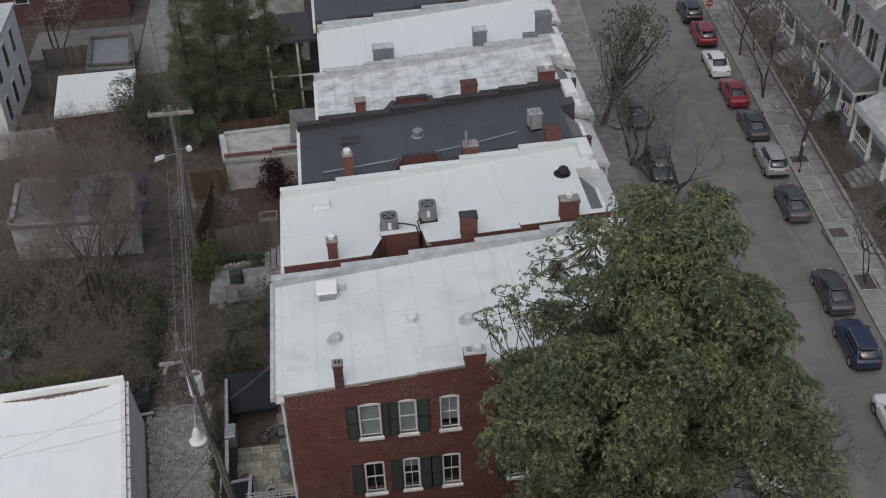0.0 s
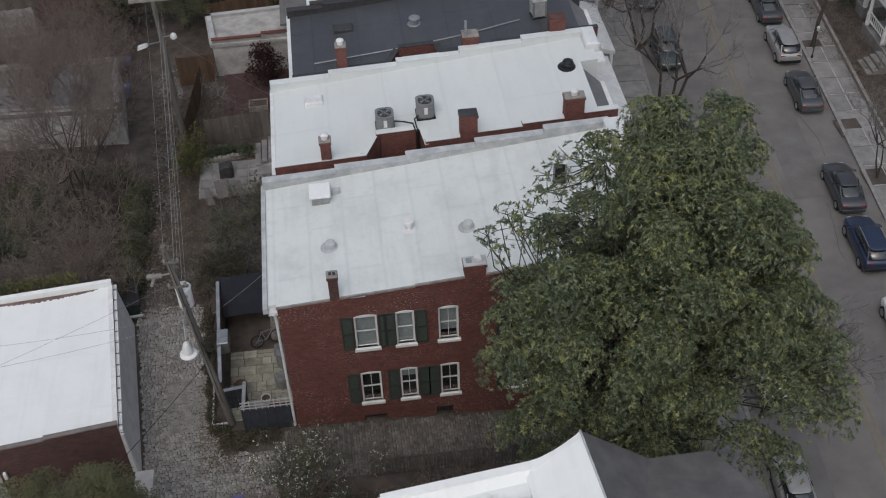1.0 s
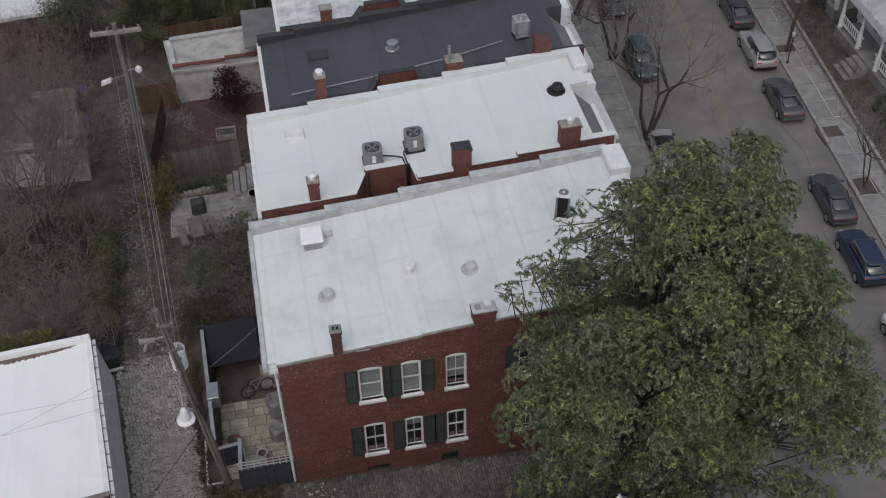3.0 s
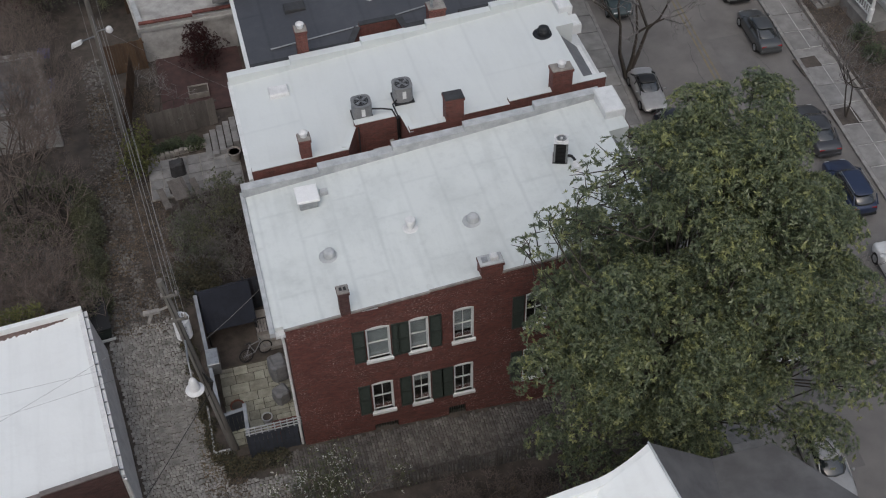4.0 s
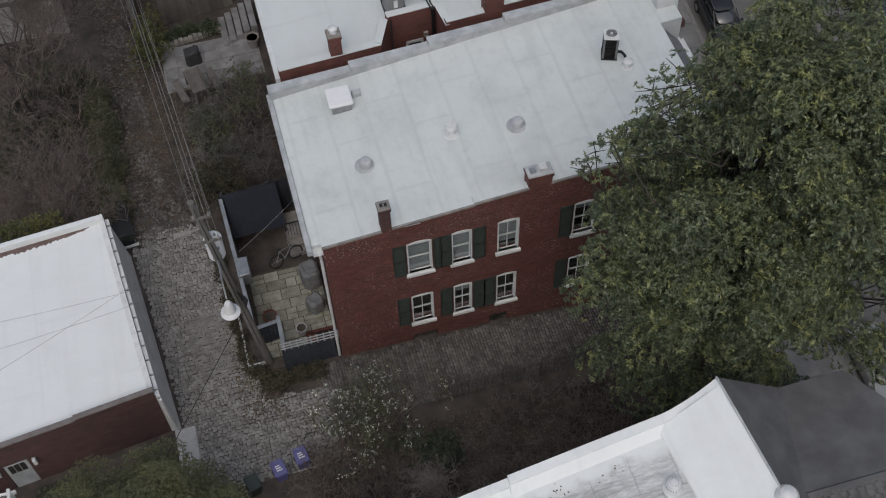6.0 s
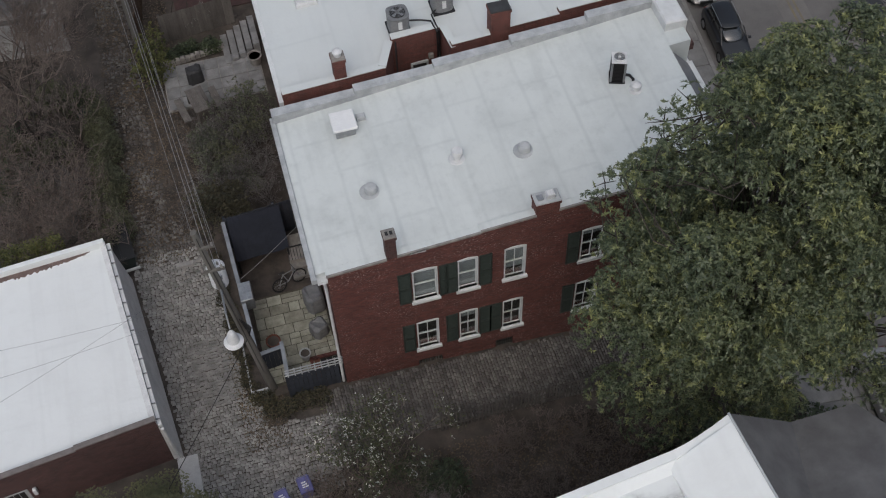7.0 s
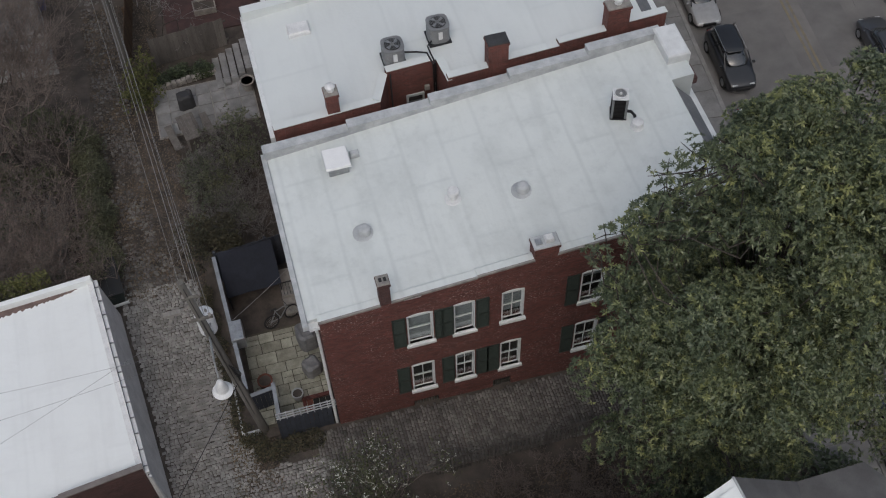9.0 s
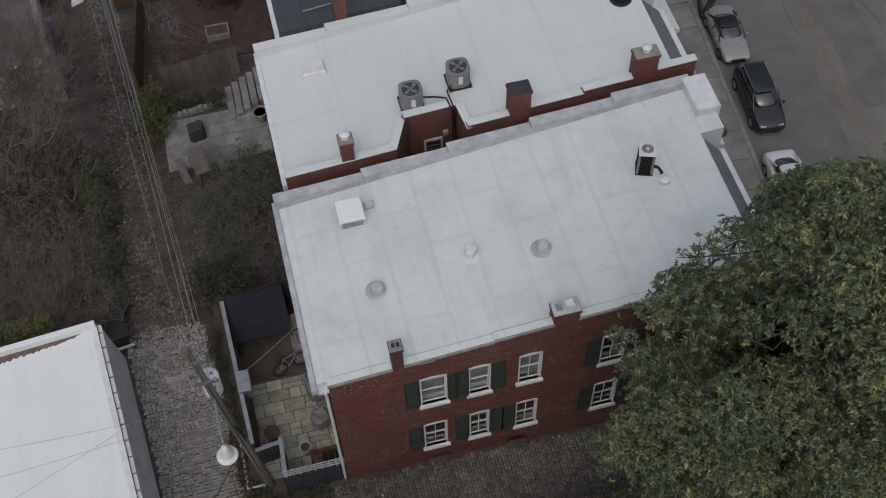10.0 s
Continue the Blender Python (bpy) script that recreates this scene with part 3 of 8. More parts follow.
# ---- windows ----
def window_meshes(w, h, arch=0.07, bars=True):
    """Casing, sash bars, panes and sill of a sash window that looks to -y; origin at the sill's middle, in the wall's outer plane."""
    out = {}
    bm = bmesh.new()
    c = 0.04
    box(bm, -w / 2, -w / 2 + c, -0.03, 0.16, 0, h)
    box(bm, w / 2 - c, w / 2, -0.03, 0.16, 0, h)
    n = 8
    for k in range(n):
        a, b = -w / 2 + w * k / n, -w / 2 + w * (k + 1) / n
        za, zb = (h + arch * (1 - (2 * q / w) ** 2) for q in (a, b))
        hexa(bm, [(a, -0.03, h - c), (b, -0.03, h - c), (b, 0.16, h - c), (a, 0.16, h - c), (a, -0.03, za), (b, -0.03, zb), (b, 0.16, zb), (a, 0.16, za)])
    out["frame"] = bm
    bm = bmesh.new()
    hw = w / 2 - c
    for z0, z1, y in ((0.0, h / 2, 0.085), (h / 2 - 0.03, h - c, 0.06)):
        for a, b in ((-hw, -hw + 0.03), (hw - 0.03, hw), (-0.011, 0.011))[:3 if bars else 2]:
            box(bm, a, b, y, y + 0.035, z0, z1)
        box(bm, -hw, hw, y, y + 0.036, z0, z0 + 0.035)
        box(bm, -hw, hw, y, y + 0.036, z1 - 0.03, z1)
    out["sash"] = bm
    bm = bmesh.new()
    box(bm, -w / 2 - 0.07, w / 2 + 0.07, -0.1, 0.15, -0.13, 0.0, bev=0.02)
    out["sill"] = bm
    return out, hw


def add_window(house, x, y, z, w, h, blind=0.0, turn=0.0, arch=0.07, name="window", bars=True):
    """A window as a part of a house, with its own panes, sash and sill."""
    parts, hw = window_meshes(w, h, arch, bars)
    win = part(name, parts["frame"], WHITE_TRIM, house, "white painted sash window")
    win.matrix_basis = pose(x, y, z, 0, 0, turn)
    part("sash", parts["sash"], WHITE_TRIM, win)
    part("window_sill", parts["sill"], WHITE_TRIM, win)
    for z0, z1, yy in ((0.05, h / 2, 0.115), (h / 2, h - 0.1, 0.075)):
        pane = part("pane", boxed(-hw, hw, yy, yy + 0.006, z0, z1), GLASS, win)
        pane.visible_shadow = False
    if blind:
        part("blind", boxed(-hw, hw, 0.17, 0.18, h * (1 - blind) - (0.14 if blind >= 1 else 0.0), h), CURTAIN, win, "pale pulled-down window blind")
    # thin dark plate; the unlit room's shade is in its colour
    part("unlit_backing", boxed(-w / 2, w / 2, 0.6, 0.62, -0.1, h + 0.1), UNLIT_DARK, win, "dark plate standing in for the unlit room")
    return win


def shutter_mesh(w, h):
    """One louvred leaf: a saw-toothed front between top, middle and bottom rails."""
    n = 20
    line = [(-0.05, 0.0), (-0.05, 0.08)]
    for k in range(n):
        z = 0.08 + (h - 0.16) * k / n
        dz = (h - 0.16) / n
        if abs(z + dz / 2 - h / 2) < 0.06:
            line += [(-0.05, z), (-0.05, z + dz)]
        else:
            line += [(-0.042, z), (-0.018, z + dz * 0.85)]
    line += [(-0.05, h - 0.08), (-0.05, h), (-0.008, h), (-0.008, 0.0)]
    bm = bmesh.new()
    a, b = ([bm.verts.new((x, y, z)) for y, z in line] for x in (0.0, w))
    bm.faces.new(a)
    bm.faces.new(b[::-1])
    for k in range(len(line)):
        j = (k + 1) % len(line)
        bm.faces.new((a[k], b[k], b[j], a[j]))
    return bm


def add_shutter(house, x, y, z, w, h):
    s = part("shutter", shutter_mesh(w, h), SHUTTER, house, "dark green louvred shutter")
    s.matrix_basis = pose(x, y, z)
    for u in (-0.002, w - 0.043):
        part("stile", boxed(u, u + 0.045, -0.056, -0.004, -0.004, h + 0.004), SHUTTER, s)
    return s


def chimney(house, x0, x1, y0, y1, z0, z1, material, cap=STONE_CAP, pots=0, pot_mat=None):
    bm = bmesh.new()
    box(bm, x0, x1, y0, y1, z0, z1 - 0.16)
    box(bm, x0 - 0.035, x1 + 0.035, y0 - 0.035, y1 + 0.035, z1 - 0.16, z1 - 0.06)
    ch = part("chimney", bm, material, house)
    part("chimney_cap", boxed(x0 - 0.02, x1 + 0.02, y0 - 0.02, y1 + 0.02, z1 - 0.06, z1, bev=0.02), cap, ch)
    for k in range(pots):
        bm = bmesh.new()
        px = x0 + (x1 - x0) * (k + 0.5) / pots
        lathe(bm, (px, (y0 + y1) / 2, z1), [(0.13, 0), (0.12, 0.14), (0.17, 0.15), (0.17, 0.2), (0.09, 0.26), (0.03, 0.28)], 14)
        part("chimney_pot", bm, pot_mat or STONE_CAP, ch)
    return ch


def coping(house, p0, p1, tops, thick, material, over=0.03, high=0.05, name="coping"):
    """Capping slabs on a stepped wall top."""
    a, b = Vector((*p0, 0)), Vector((*p1, 0))
    d, length = (b - a).normalized(), (b - a).length
    n = Vector((-d.y, d.x, 0))
    ends = [u for u, _ in tops[1:]] + [length]
    for (u0, z), u1 in zip(tops, ends):
        bm = bmesh.new()
        c = [a + d * u0 - n * over, a + d * (u1 + 0.02) - n * over, a + d * (u1 + 0.02) + n * (thick + over), a + d * u0 + n * (thick + over)]
        hexa(bm, [(p.x, p.y, z) for p in c] + [(p.x, p.y, z + high) for p in c])
        part(name, bm, material, house)


SLOPE = 0.07


def row_house(label, xw, xe, ys, yn, court, wall_mat, roof_mat, rim_mat, z_eave=7.52, skew=0.05, south_high=0.12, north_steps=(2.6, 5.6, 8.4, 11.2), front_low=True, cap_n=None):
    """A brick terrace house with a roof that falls to the rear, stepped side parapets and a canted light court on its south side."""
    house = thing("row_house", label, "house", group="row of houses")
    s_at = lambda x: ys + skew * x
    n_at = lambda x: yn + skew * x
    roof_z = lambda x, y: z_eave + SLOPE * x
    c0, c1, cd = court
    ring = [(xw, s_at(xw))]
    if cd:
        ring += [(c0 - 0.5, s_at(c0)), (c0, s_at(c0) + cd), (c1, s_at(c1) + cd), (c1 + 0.12, s_at(c1))]
    side = ring + [(xe, s_at(xe))]
    if front_low:
        xb, yb = xe - 0.75, n_at(xe) - 0.36 * (n_at(xe) - s_at(xe))
        ring += [(xb, s_at(xb)), (xb, yb), (xe, yb), (xe, n_at(xe)), (xw, n_at(xw))]
    else:
        ring += [(xe, s_at(xe)), (xe, n_at(xe)), (xw, n_at(xw))]
    bm = bmesh.new()
    prism(bm, ring, 7.0, roof_z)
    part("roof", bm, roof_mat, house)
    # side walls under the roof, each stepped with the fall
    pts = side
    for p, q in zip(pts, pts[1:]):
        length = math.dist(p, q)
        k = max(1, int(length / 1.9))
        off = 0.012
        tops = [(length * i / k, roof_z(p[0] + (q[0] - p[0]) * (i + 1) / k, 0) + south_high) for i in range(k)]
        bm = bmesh.new()
        dx, dy = (q[0] - p[0]) / length, (q[1] - p[1]) / length
        a = (p[0] + dy * off, p[1] - dx * off)
        b = (q[0] + dy * off, q[1] - dx * off)
        cell_wall(bm, a, b, -0.3, tops, (), 0.24)
        part("wall", bm, wall_mat, house)
        coping(house, a, b, tops, 0.24, rim_mat, 0.02, 0.035)
    bm = bmesh.new()
    prism(bm, [(xw + 0.02, s_at(xw) + 0.26), (xw + 0.02, n_at(xw)), (xw + 0.3, n_at(xw)), (xw + 0.3, s_at(xw) + 0.26)], -0.3, 7.3)
    part("wall", bm, wall_mat, house)
    bm = bmesh.new()
    prism(bm, [(xe - 0.3, s_at(xe) + 0.26), (xe - 0.3, n_at(xe)), (xe, n_at(xe)), (xe, s_at(xe) + 0.26)], -0.3, 7.2)
    part("wall", bm, wall_mat, house)
    # gutter board along the rear eave
    bm = bmesh.new()
    prism(bm, [(xw - 0.16, s_at(xw) - 0.02), (xw - 0.002, s_at(xw) - 0.02), (xw - 0.002, n_at(xw)), (xw - 0.16, n_at(xw))], z_eave - 0.22, z_eave + 0.04)
    part("gutter", bm, WHITE_TRIM, house)
    # stepped parapet on the north side
    a, b = (xw - 0.1, n_at(xw) - 0.26), (xe, n_at(xe) - 0.26)
    tops = [(0.0, z_eave + 0.32 + SLOPE * 1.2)] + [(s - xw + 0.1, z_eave + 0.3 + SLOPE * (s + 1.4)) for s in north_steps]
    bm = bmesh.new()
    cell_wall(bm, a, b, 6.9, tops, (), 0.3)
    part("parapet", bm, rim_mat if cap_n is None else cap_n, house)
    coping(house, a, b, tops, 0.3, rim_mat if cap_n is None else cap_n, 0.03, 0.045, "parapet_cap")
    if front_low:
        # slated bay, boxed cornice end and bracketed cornice, then the pent roof over the porch
        zt = z_eave + SLOPE * xe
        ys0 = s_at(xb) + 0.3
        bm = bmesh.new()
        hexa(bm, [(xb, ys0, zt - 1.4), (xe + 0.15, ys0 + 0.3, zt - 1.4), (xe + 0.15, yb - 0.3, zt - 1.4), (xb, yb, zt - 1.4), (xb, ys0, zt - 0.3), (xe + 0.15, ys0 + 0.3, zt - 1.05), (xe + 0.15, yb - 0.3, zt - 1.05), (xb, yb, zt - 0.3)])
        bay = part("bay_roof", bm, SLATE_FAR, house, "dark slated bay roof")
        part("cornice", boxed(xe + 0.1, xe + 0.34, ys0 + 0.2, yb - 0.2, zt - 1.3, zt - 1.03, bev=0.03), WHITE_TRIM, bay)
        part("cornice_block", boxed(xe - 0.35, xe + 0.25, n_at(xe) - 1.35, n_at(xe) + 0.05, zt - 0.7, zt + 0.28, bev=0.05), WHITE_TRIM, house, "white boxed cornice end over the front")
        part("cornice", boxed(xe + 0.002, xe + 0.4, yb, n_at(xe) - 1.37, zt - 0.6, zt - 0.12, bev=0.04), WHITE_TRIM, house)
        for k in range(4):
            yy = ys0 + 0.5 + (yb - ys0 - 1.0) * k / 3
            part("bracket", boxed(xe + 0.12, xe + 0.28, yy - 0.06, yy + 0.06, zt - 1.65, zt - 1.3, bev=0.02), WHITE_TRIM, bay)
        bm = bmesh.new()
        ya, yb = s_at(xe) + 0.2, n_at(xe) - 0.2
        hexa(bm, [(xe, ya, 3.5), (xe + 2.1, ya, 3.1), (xe + 2.1, yb, 3.1), (xe, yb, 3.5), (xe, ya, 4.0), (xe + 2.1, ya, 3.3), (xe + 2.1, yb, 3.3), (xe, yb, 4.0)])
        porch = part("porch", bm, WHITE_TRIM, house, "white front porch with square posts")
        for yy in (ya + 0.1, (ya + yb) / 2, yb - 0.1):
            part("porch_post", boxed(xe + 1.85, xe + 2.0, yy - 0.08, yy + 0.08, 0.3, 3.12), WHITE_TRIM, porch)
        part("porch_floor", boxed(xe, xe + 2.1, ya, yb, -0.2, 0.6), CONCRETE, porch)
        part("porch_rail", boxed(xe + 1.9, xe + 1.95, ya + 0.1, yb - 0.1, 1.35, 1.42), WHITE_TRIM, porch)
    return house

# ---- the corner house ----
def corner_house():
    house = thing("row_house", "end-of-row red brick house with white roof and green shutters", "house", group="row of houses")
    ze = 7.52
    roof_z = lambda x, y: ze + SLOPE * x
    n_at = lambda x: 6.95 + 0.045 * x
    ring = [(-0.32, 0.22), (13.25, 0.22), (13.25, 5.35), (14.05, 5.35), (14.05, n_at(14.05)), (-0.32, n_at(-0.32))]
    bm = bmesh.new()
    prism(bm, ring, 7.05, roof_z)
    part("roof", bm, WHITE_ROOF, house, "white coated flat roof with faint seams and grey ponding stains")
    # south wall with its openings
    up = [(2.64, 3.48), (4.15, 4.84), (5.72, 6.46), (8.35, 9.15), (10.6, 11.35)]
    down = [(2.66, 3.44), (4.17, 4.83), (5.72, 6.44), (8.35, 9.15), (10.6, 11.35)]
    holes = [(a, b, 5.02, 6.68) for a, b in up] + [(a, b, 1.92, 3.58) for a, b in down]
    base = [(2.64, 3.54, 0.44, 1.06), (5.5, 6.16, 0.44, 1.08)]
    tops = [(0.45 * k, roof_z(0.45 * k, 0) + 0.03) for k in range(30)]
    bm = bmesh.new()
    cell_wall(bm, (0.0, 0.0), (13.25, 0.0), -0.4, tops, holes + base, 0.3)
    part("wall", bm, BRICK, house, "dark red painted brick wall with spalled pale flecks")
    # capping that follows the fall in four runs, a little higher from run to run
    for x0, x1, lift in ((-0.03, 1.9, 0.075), (2.24, 4.93, 0.085), (4.93, 6.74, 0.14), (7.48, 13.25, 0.13)):
        z0, z1 = roof_z(x0, 0) + lift, roof_z(x1, 0) + lift
        bm = bmesh.new()
        hexa(bm, [(x0, -0.012, z0 - 0.1), (x1, -0.012, z1 - 0.1), (x1, 0.36, z1 - 0.12), (x0, 0.36, z0 - 0.12), (x0, -0.01, z0), (x1, -0.01, z1), (x1, 0.28, z1 - 0.01), (x0, 0.28, z0 - 0.01)])
        part("coping", bm, WHITE_ROOF, house)
        bm = bmesh.new()
        hexa(bm, [(x0, -0.04, z0 - 0.07), (x1, -0.04, z1 - 0.07), (x1, 0.03, z1 - 0.07), (x0, 0.03, z0 - 0.07), (x0, -0.04, z0 + 0.004), (x1, -0.04, z1 + 0.004), (x1, 0.03, z1 + 0.004), (x0, 0.03, z0 + 0.004)])
        part("coping_edge", bm, STONE_CAP, house)
    for k, (a, b) in enumerate(up):
        add_window(house, (a + b) / 2, 0.0, 5.02, b - a, 1.66, (1.0, 1.0, 0.8, 0.3, 0.5)[k], bars=k > 1)
    for k, (a, b) in enumerate(down):
        add_window(house, (a + b) / 2, 0.0, 1.92, b - a, 1.66, (0.0, 0.35, 0.12, 0.2, 0.2)[k], arch=0.05)
    for x, z in ((2.17, 5.02), (3.53, 5.02), (3.72, 5.02), (4.88, 5.02), (2.17, 1.92), (3.7, 1.92), (4.88, 1.92), (5.26, 1.92), (7.87, 5.02), (9.2, 5.02), (7.87, 1.92), (9.2, 1.92)):
        add_shutter(house, x, 0.0, z - 0.03, 0.42 if x != 3.53 else 0.3, 1.7)
    for a, b, v0, v1 in base:
        # dark plate behind the bars in place of the cellar's shade
        bw = part("basement_window", boxed(a, b, 0.2, 0.22, v0, v1), UNLIT_DARK, house, "barred basement window")
        for i in range(9):
            xx = a + 0.05 + (b - a - 0.1) * i / 8
            part("bar", boxed(xx - 0.012, xx + 0.012, 0.05, 0.08, v0, v1), SHUTTER, bw)
        part("lintel", boxed(a - 0.1, b + 0.1, -0.035, 0.02, v0 - 0.09, v0, bev=0.01), BRICK, bw)
    # brick footing course
    part("footing", boxed(0.0, 13.25, -0.06, -0.003, -0.4, 0.42, bev=0.03), BRICK, house)
    # other walls
    bm = bmesh.new()
    prism(bm, [(0.0, 0.303), (0.3, 0.303), (0.3, n_at(0)), (0.0, n_at(0))], -0.3, 7.3)
    part("wall", bm, BRICK, house)
    bm = bmesh.new()
    prism(bm, [(12.95, 0.303), (13.25, 0.303), (13.25, 4.95), (12.95, 4.95)], -0.3, 7.9)
    part("wall", bm, BRICK, house)
    bm = bmesh.new()
    prism(bm, [(13.25, 5.4), (14.0, 5.4), (14.0, n_at(14)), (13.25, n_at(13.2))], -0.3, 7.7)
    part("wall", bm, BRICK, house)
    bm = bmesh.new()
    prism(bm, [(0.3, n_at(0.3) - 0.3), (12.95, n_at(12.95) - 0.3), (12.95, n_at(12.95)), (0.3, n_at(0.3))], -0.3, 7.3)
    part("wall", bm, BRICK, house)
    # north parapet
    tops = [(0.0, 7.87), (2.9, 8.06), (5.75, 8.28), (8.55, 8.5), (11.35, 8.72)]
    a, b = (-0.4, n_at(-0.4) - 0.3), (13.6, n_at(13.6) - 0.3)
    bm = bmesh.new()
    cell_wall(bm, a, b, 7.0, tops, (), 0.3)
    part("parapet", bm, GREY_PARAPET, house, "stepped parapet with grey-white coating")
    coping(house, a, b, tops, 0.3, GREY_PARAPET, 0.03, 0.045, "parapet_cap")
    part("gutter", boxed(-0.5, -0.322, -0.02, 6.9, 7.34, 7.56, bev=0.02), GREY_PARAPET, house, "white rear gutter board streaked with dirt")
    bm = bmesh.new()
    box(bm, -0.32, 0.0, 0.0, 6.9, 7.2, 7.34)
    part("soffit", bm, WHITE_TRIM, house)
    bm = bmesh.new()
    tube(bm, (-0.12, -0.02, 7.3), (-0.1, 0.05, 6.9), 0.05), tube(bm, (-0.1, 0.05, 6.9), (-0.1, 0.05, 0.9), 0.05)
    part("downspout", bm, WHITE_METAL, house)
    # chimneys and roof fittings
    ch1 = chimney(house, 1.9, 2.24, 0.005, 0.34, 7.4, 8.8, BRICK_G, STONE_CAP)
    for dx in (0.1, 0.24):
        part("flue", boxed(1.9 + dx - 0.045, 1.9 + dx + 0.045, 0.1, 0.24, 8.801, 8.815), BLACK, ch1)
    stub = chimney(house, 6.72, 7.5, 0.005, 0.45, 7.6, 8.66, BRICK_B, GREY_PARAPET)
    part("chimney_pot", boxed(7.1, 7.36, 0.12, 0.36, 8.66, 8.82, bev=0.03), WHITE_METAL, stub, "white square flue cover")
    part("flue", boxed(6.8, 7.0, 0.12, 0.34, 8.661, 8.7, bev=0.01), GALV, stub)
    part("flashing", boxed(2.62, 3.15, -0.04, 0.1, 7.7, 7.79), WHITE_METAL, house)
    for x, y, r, hgt in ((2.07, 2.78, 0.2, 0.2), (7.22, 2.7, 0.2, 0.2)):
        bm = bmesh.new()
        z = roof_z(x, y)
        lathe(bm, (x, y, z - 0.02), [(r * 1.9, 0), (r * 1.6, 0.03), (r * 1.1, 0.05), (r, hgt), (r * 0.9, hgt + 0.06), (r * 0.5, hgt + 0.09)], 18)
        part("roof_vent", bm, GREY_PARAPET, house, "low round roof vent coated over")
    bm = bmesh.new()
    lathe(bm, (5.06, 3.1, roof_z(5.06, 0) - 0.02), [(0.3, 0), (0.25, 0.04), (0.12, 0.06), (0.12, 0.28), (0.19, 0.29), (0.19, 0.42), (0.16, 0.46)], 18)
    part("roof_vent", bm, WHITE_METAL, house, "white capped roof vent")
    bm = bmesh.new()
    z = roof_z(1.9, 5.3)
    box(bm, 1.5, 2.16, 5.25, 5.95, z - 0.02, z + 0.36)
    # grey curb paints the hatch's shaded side, the whiter lid its lit top
    hatch = part("roof_hatch", bm, GALV, house)
    part("lid", boxed(1.42, 2.24, 5.18, 6.03, z + 0.36, z + 0.46, bev=0.02), LIT_LID_WHITE, hatch, "white roof hatch lid")
    part("junction_box", boxed(2.32, 2.62, 5.75, 5.97, z, z + 0.22, bev=0.03), GREY_PARAPET, house)
    part("cornice_block", boxed(13.35, 14.15, 6.0, 7.45, 7.7, 8.85, bev=0.05), WHITE_TRIM, house, "white boxed cornice end over the front")
    # slated bay beside the front, with white trim along its eave
    bm = bmesh.new()
    hexa(bm, [(13.26, 0.3, 6.9), (14.0, 0.7, 6.9), (14.0, 5.1, 6.9), (13.26, 5.34, 6.9), (13.26, 0.3, 8.3), (14.0, 0.7, 7.6), (14.0, 5.1, 7.6), (13.26, 5.34, 8.3)])
    bay = part("bay_roof", bm, SLATE_FAR, house, "dark slated bay roof")
    part("cornice", boxed(13.95, 14.16, 0.6, 5.2, 7.37, 7.63, bev=0.03), WHITE_TRIM, bay)
    part("cornice", boxed(13.3, 13.95, 5.12, 5.33, 7.0, 7.5, bev=0.03), WHITE_TRIM, bay)
    part("gutter", boxed(14.06, 14.2, 5.35, 6.0, 8.0, 8.3, bev=0.02), BRICK_G, house, "brown front gutter")
    for yy in (1.2, 2.6, 4.0):
        part("bracket", boxed(14.0, 14.12, yy - 0.06, yy + 0.06, 6.75, 7.12, bev=0.02), WHITE_TRIM, bay)
    # front bay, porch roof
    bm = bmesh.new()
    hexa(bm, [(13.3, 0.6, 3.4), (15.4, 0.6, 3.1), (15.4, 7.3, 3.1), (13.3, 7.3, 3.4), (13.3, 0.6, 3.9), (15.4, 0.6, 3.25), (15.4, 7.3, 3.25), (13.3, 7.3, 3.9)])
    porch = part("porch", bm, GREY_PARAPET, house, "pale front porch roof")
    for yy in (0.8, 3.9, 7.1):
        part("porch_post", boxed(15.15, 15.3, yy - 0.08, yy + 0.08, 0.3, 3.12), WHITE_TRIM, porch)
    part("porch_floor", boxed(13.3, 15.4, 0.6, 7.3, -0.2, 0.6), CONCRETE, porch)
    return house


corner_house()

b_house = row_house("red brick row house with clean white roof", 0.12, 14.2, 7.5, 13.45, (4.3, 6.1, 1.1), BRICK_B, WHITE_ROOF_B, WHITE_ROOF_B)
court = part("window", boxed(4.94, 5.6, 8.8, 8.9, 5.72, 6.66, bev=0.01), GREY_PARAPET, b_house, "small grey-framed court window")
# opaque dark pane, coloured as the unlit inside
part("pane", boxed(5.02, 5.52, 8.79, 8.81, 5.84, 6.56), UNLIT_DARK, court)
for bar in range(3):
    part("glazing_bar", boxed(5.02, 5.52, 8.775, 8.79, 6.0 + 0.17 * bar, 6.025 + 0.17 * bar), GALV, court)
part("meter_box", boxed(5.62, 5.8, 8.77, 8.9, 6.75, 6.95, bev=0.015), STONE_CAP, b_house)
for px, top, bottom, skin in ((6.0, 7.05, 5.2, WHITE_TRIM), (4.42, 7.95, 4.5, TAR)):
    bm = bmesh.new()
    polytube(bm, [(px, 8.76, top), (px, 8.76, bottom)], 0.028, 8)
    part("downpipe", bm, skin, b_house)
chimney(b_house, 2.0, 2.42, 7.62, 8.05, 7.4, 8.85, BRICK_B, STONE_CAP, 1, WHITE_METAL)
chimney(b_house, 7.65, 8.35, 7.82, 8.3, 7.6, 9.3, BRICK_B, TAR)
chimney(b_house, 11.95, 12.75, 8.05, 8.5, 8.0, 9.5, BRICK_B, STONE_CAP, 1, WHITE_METAL)
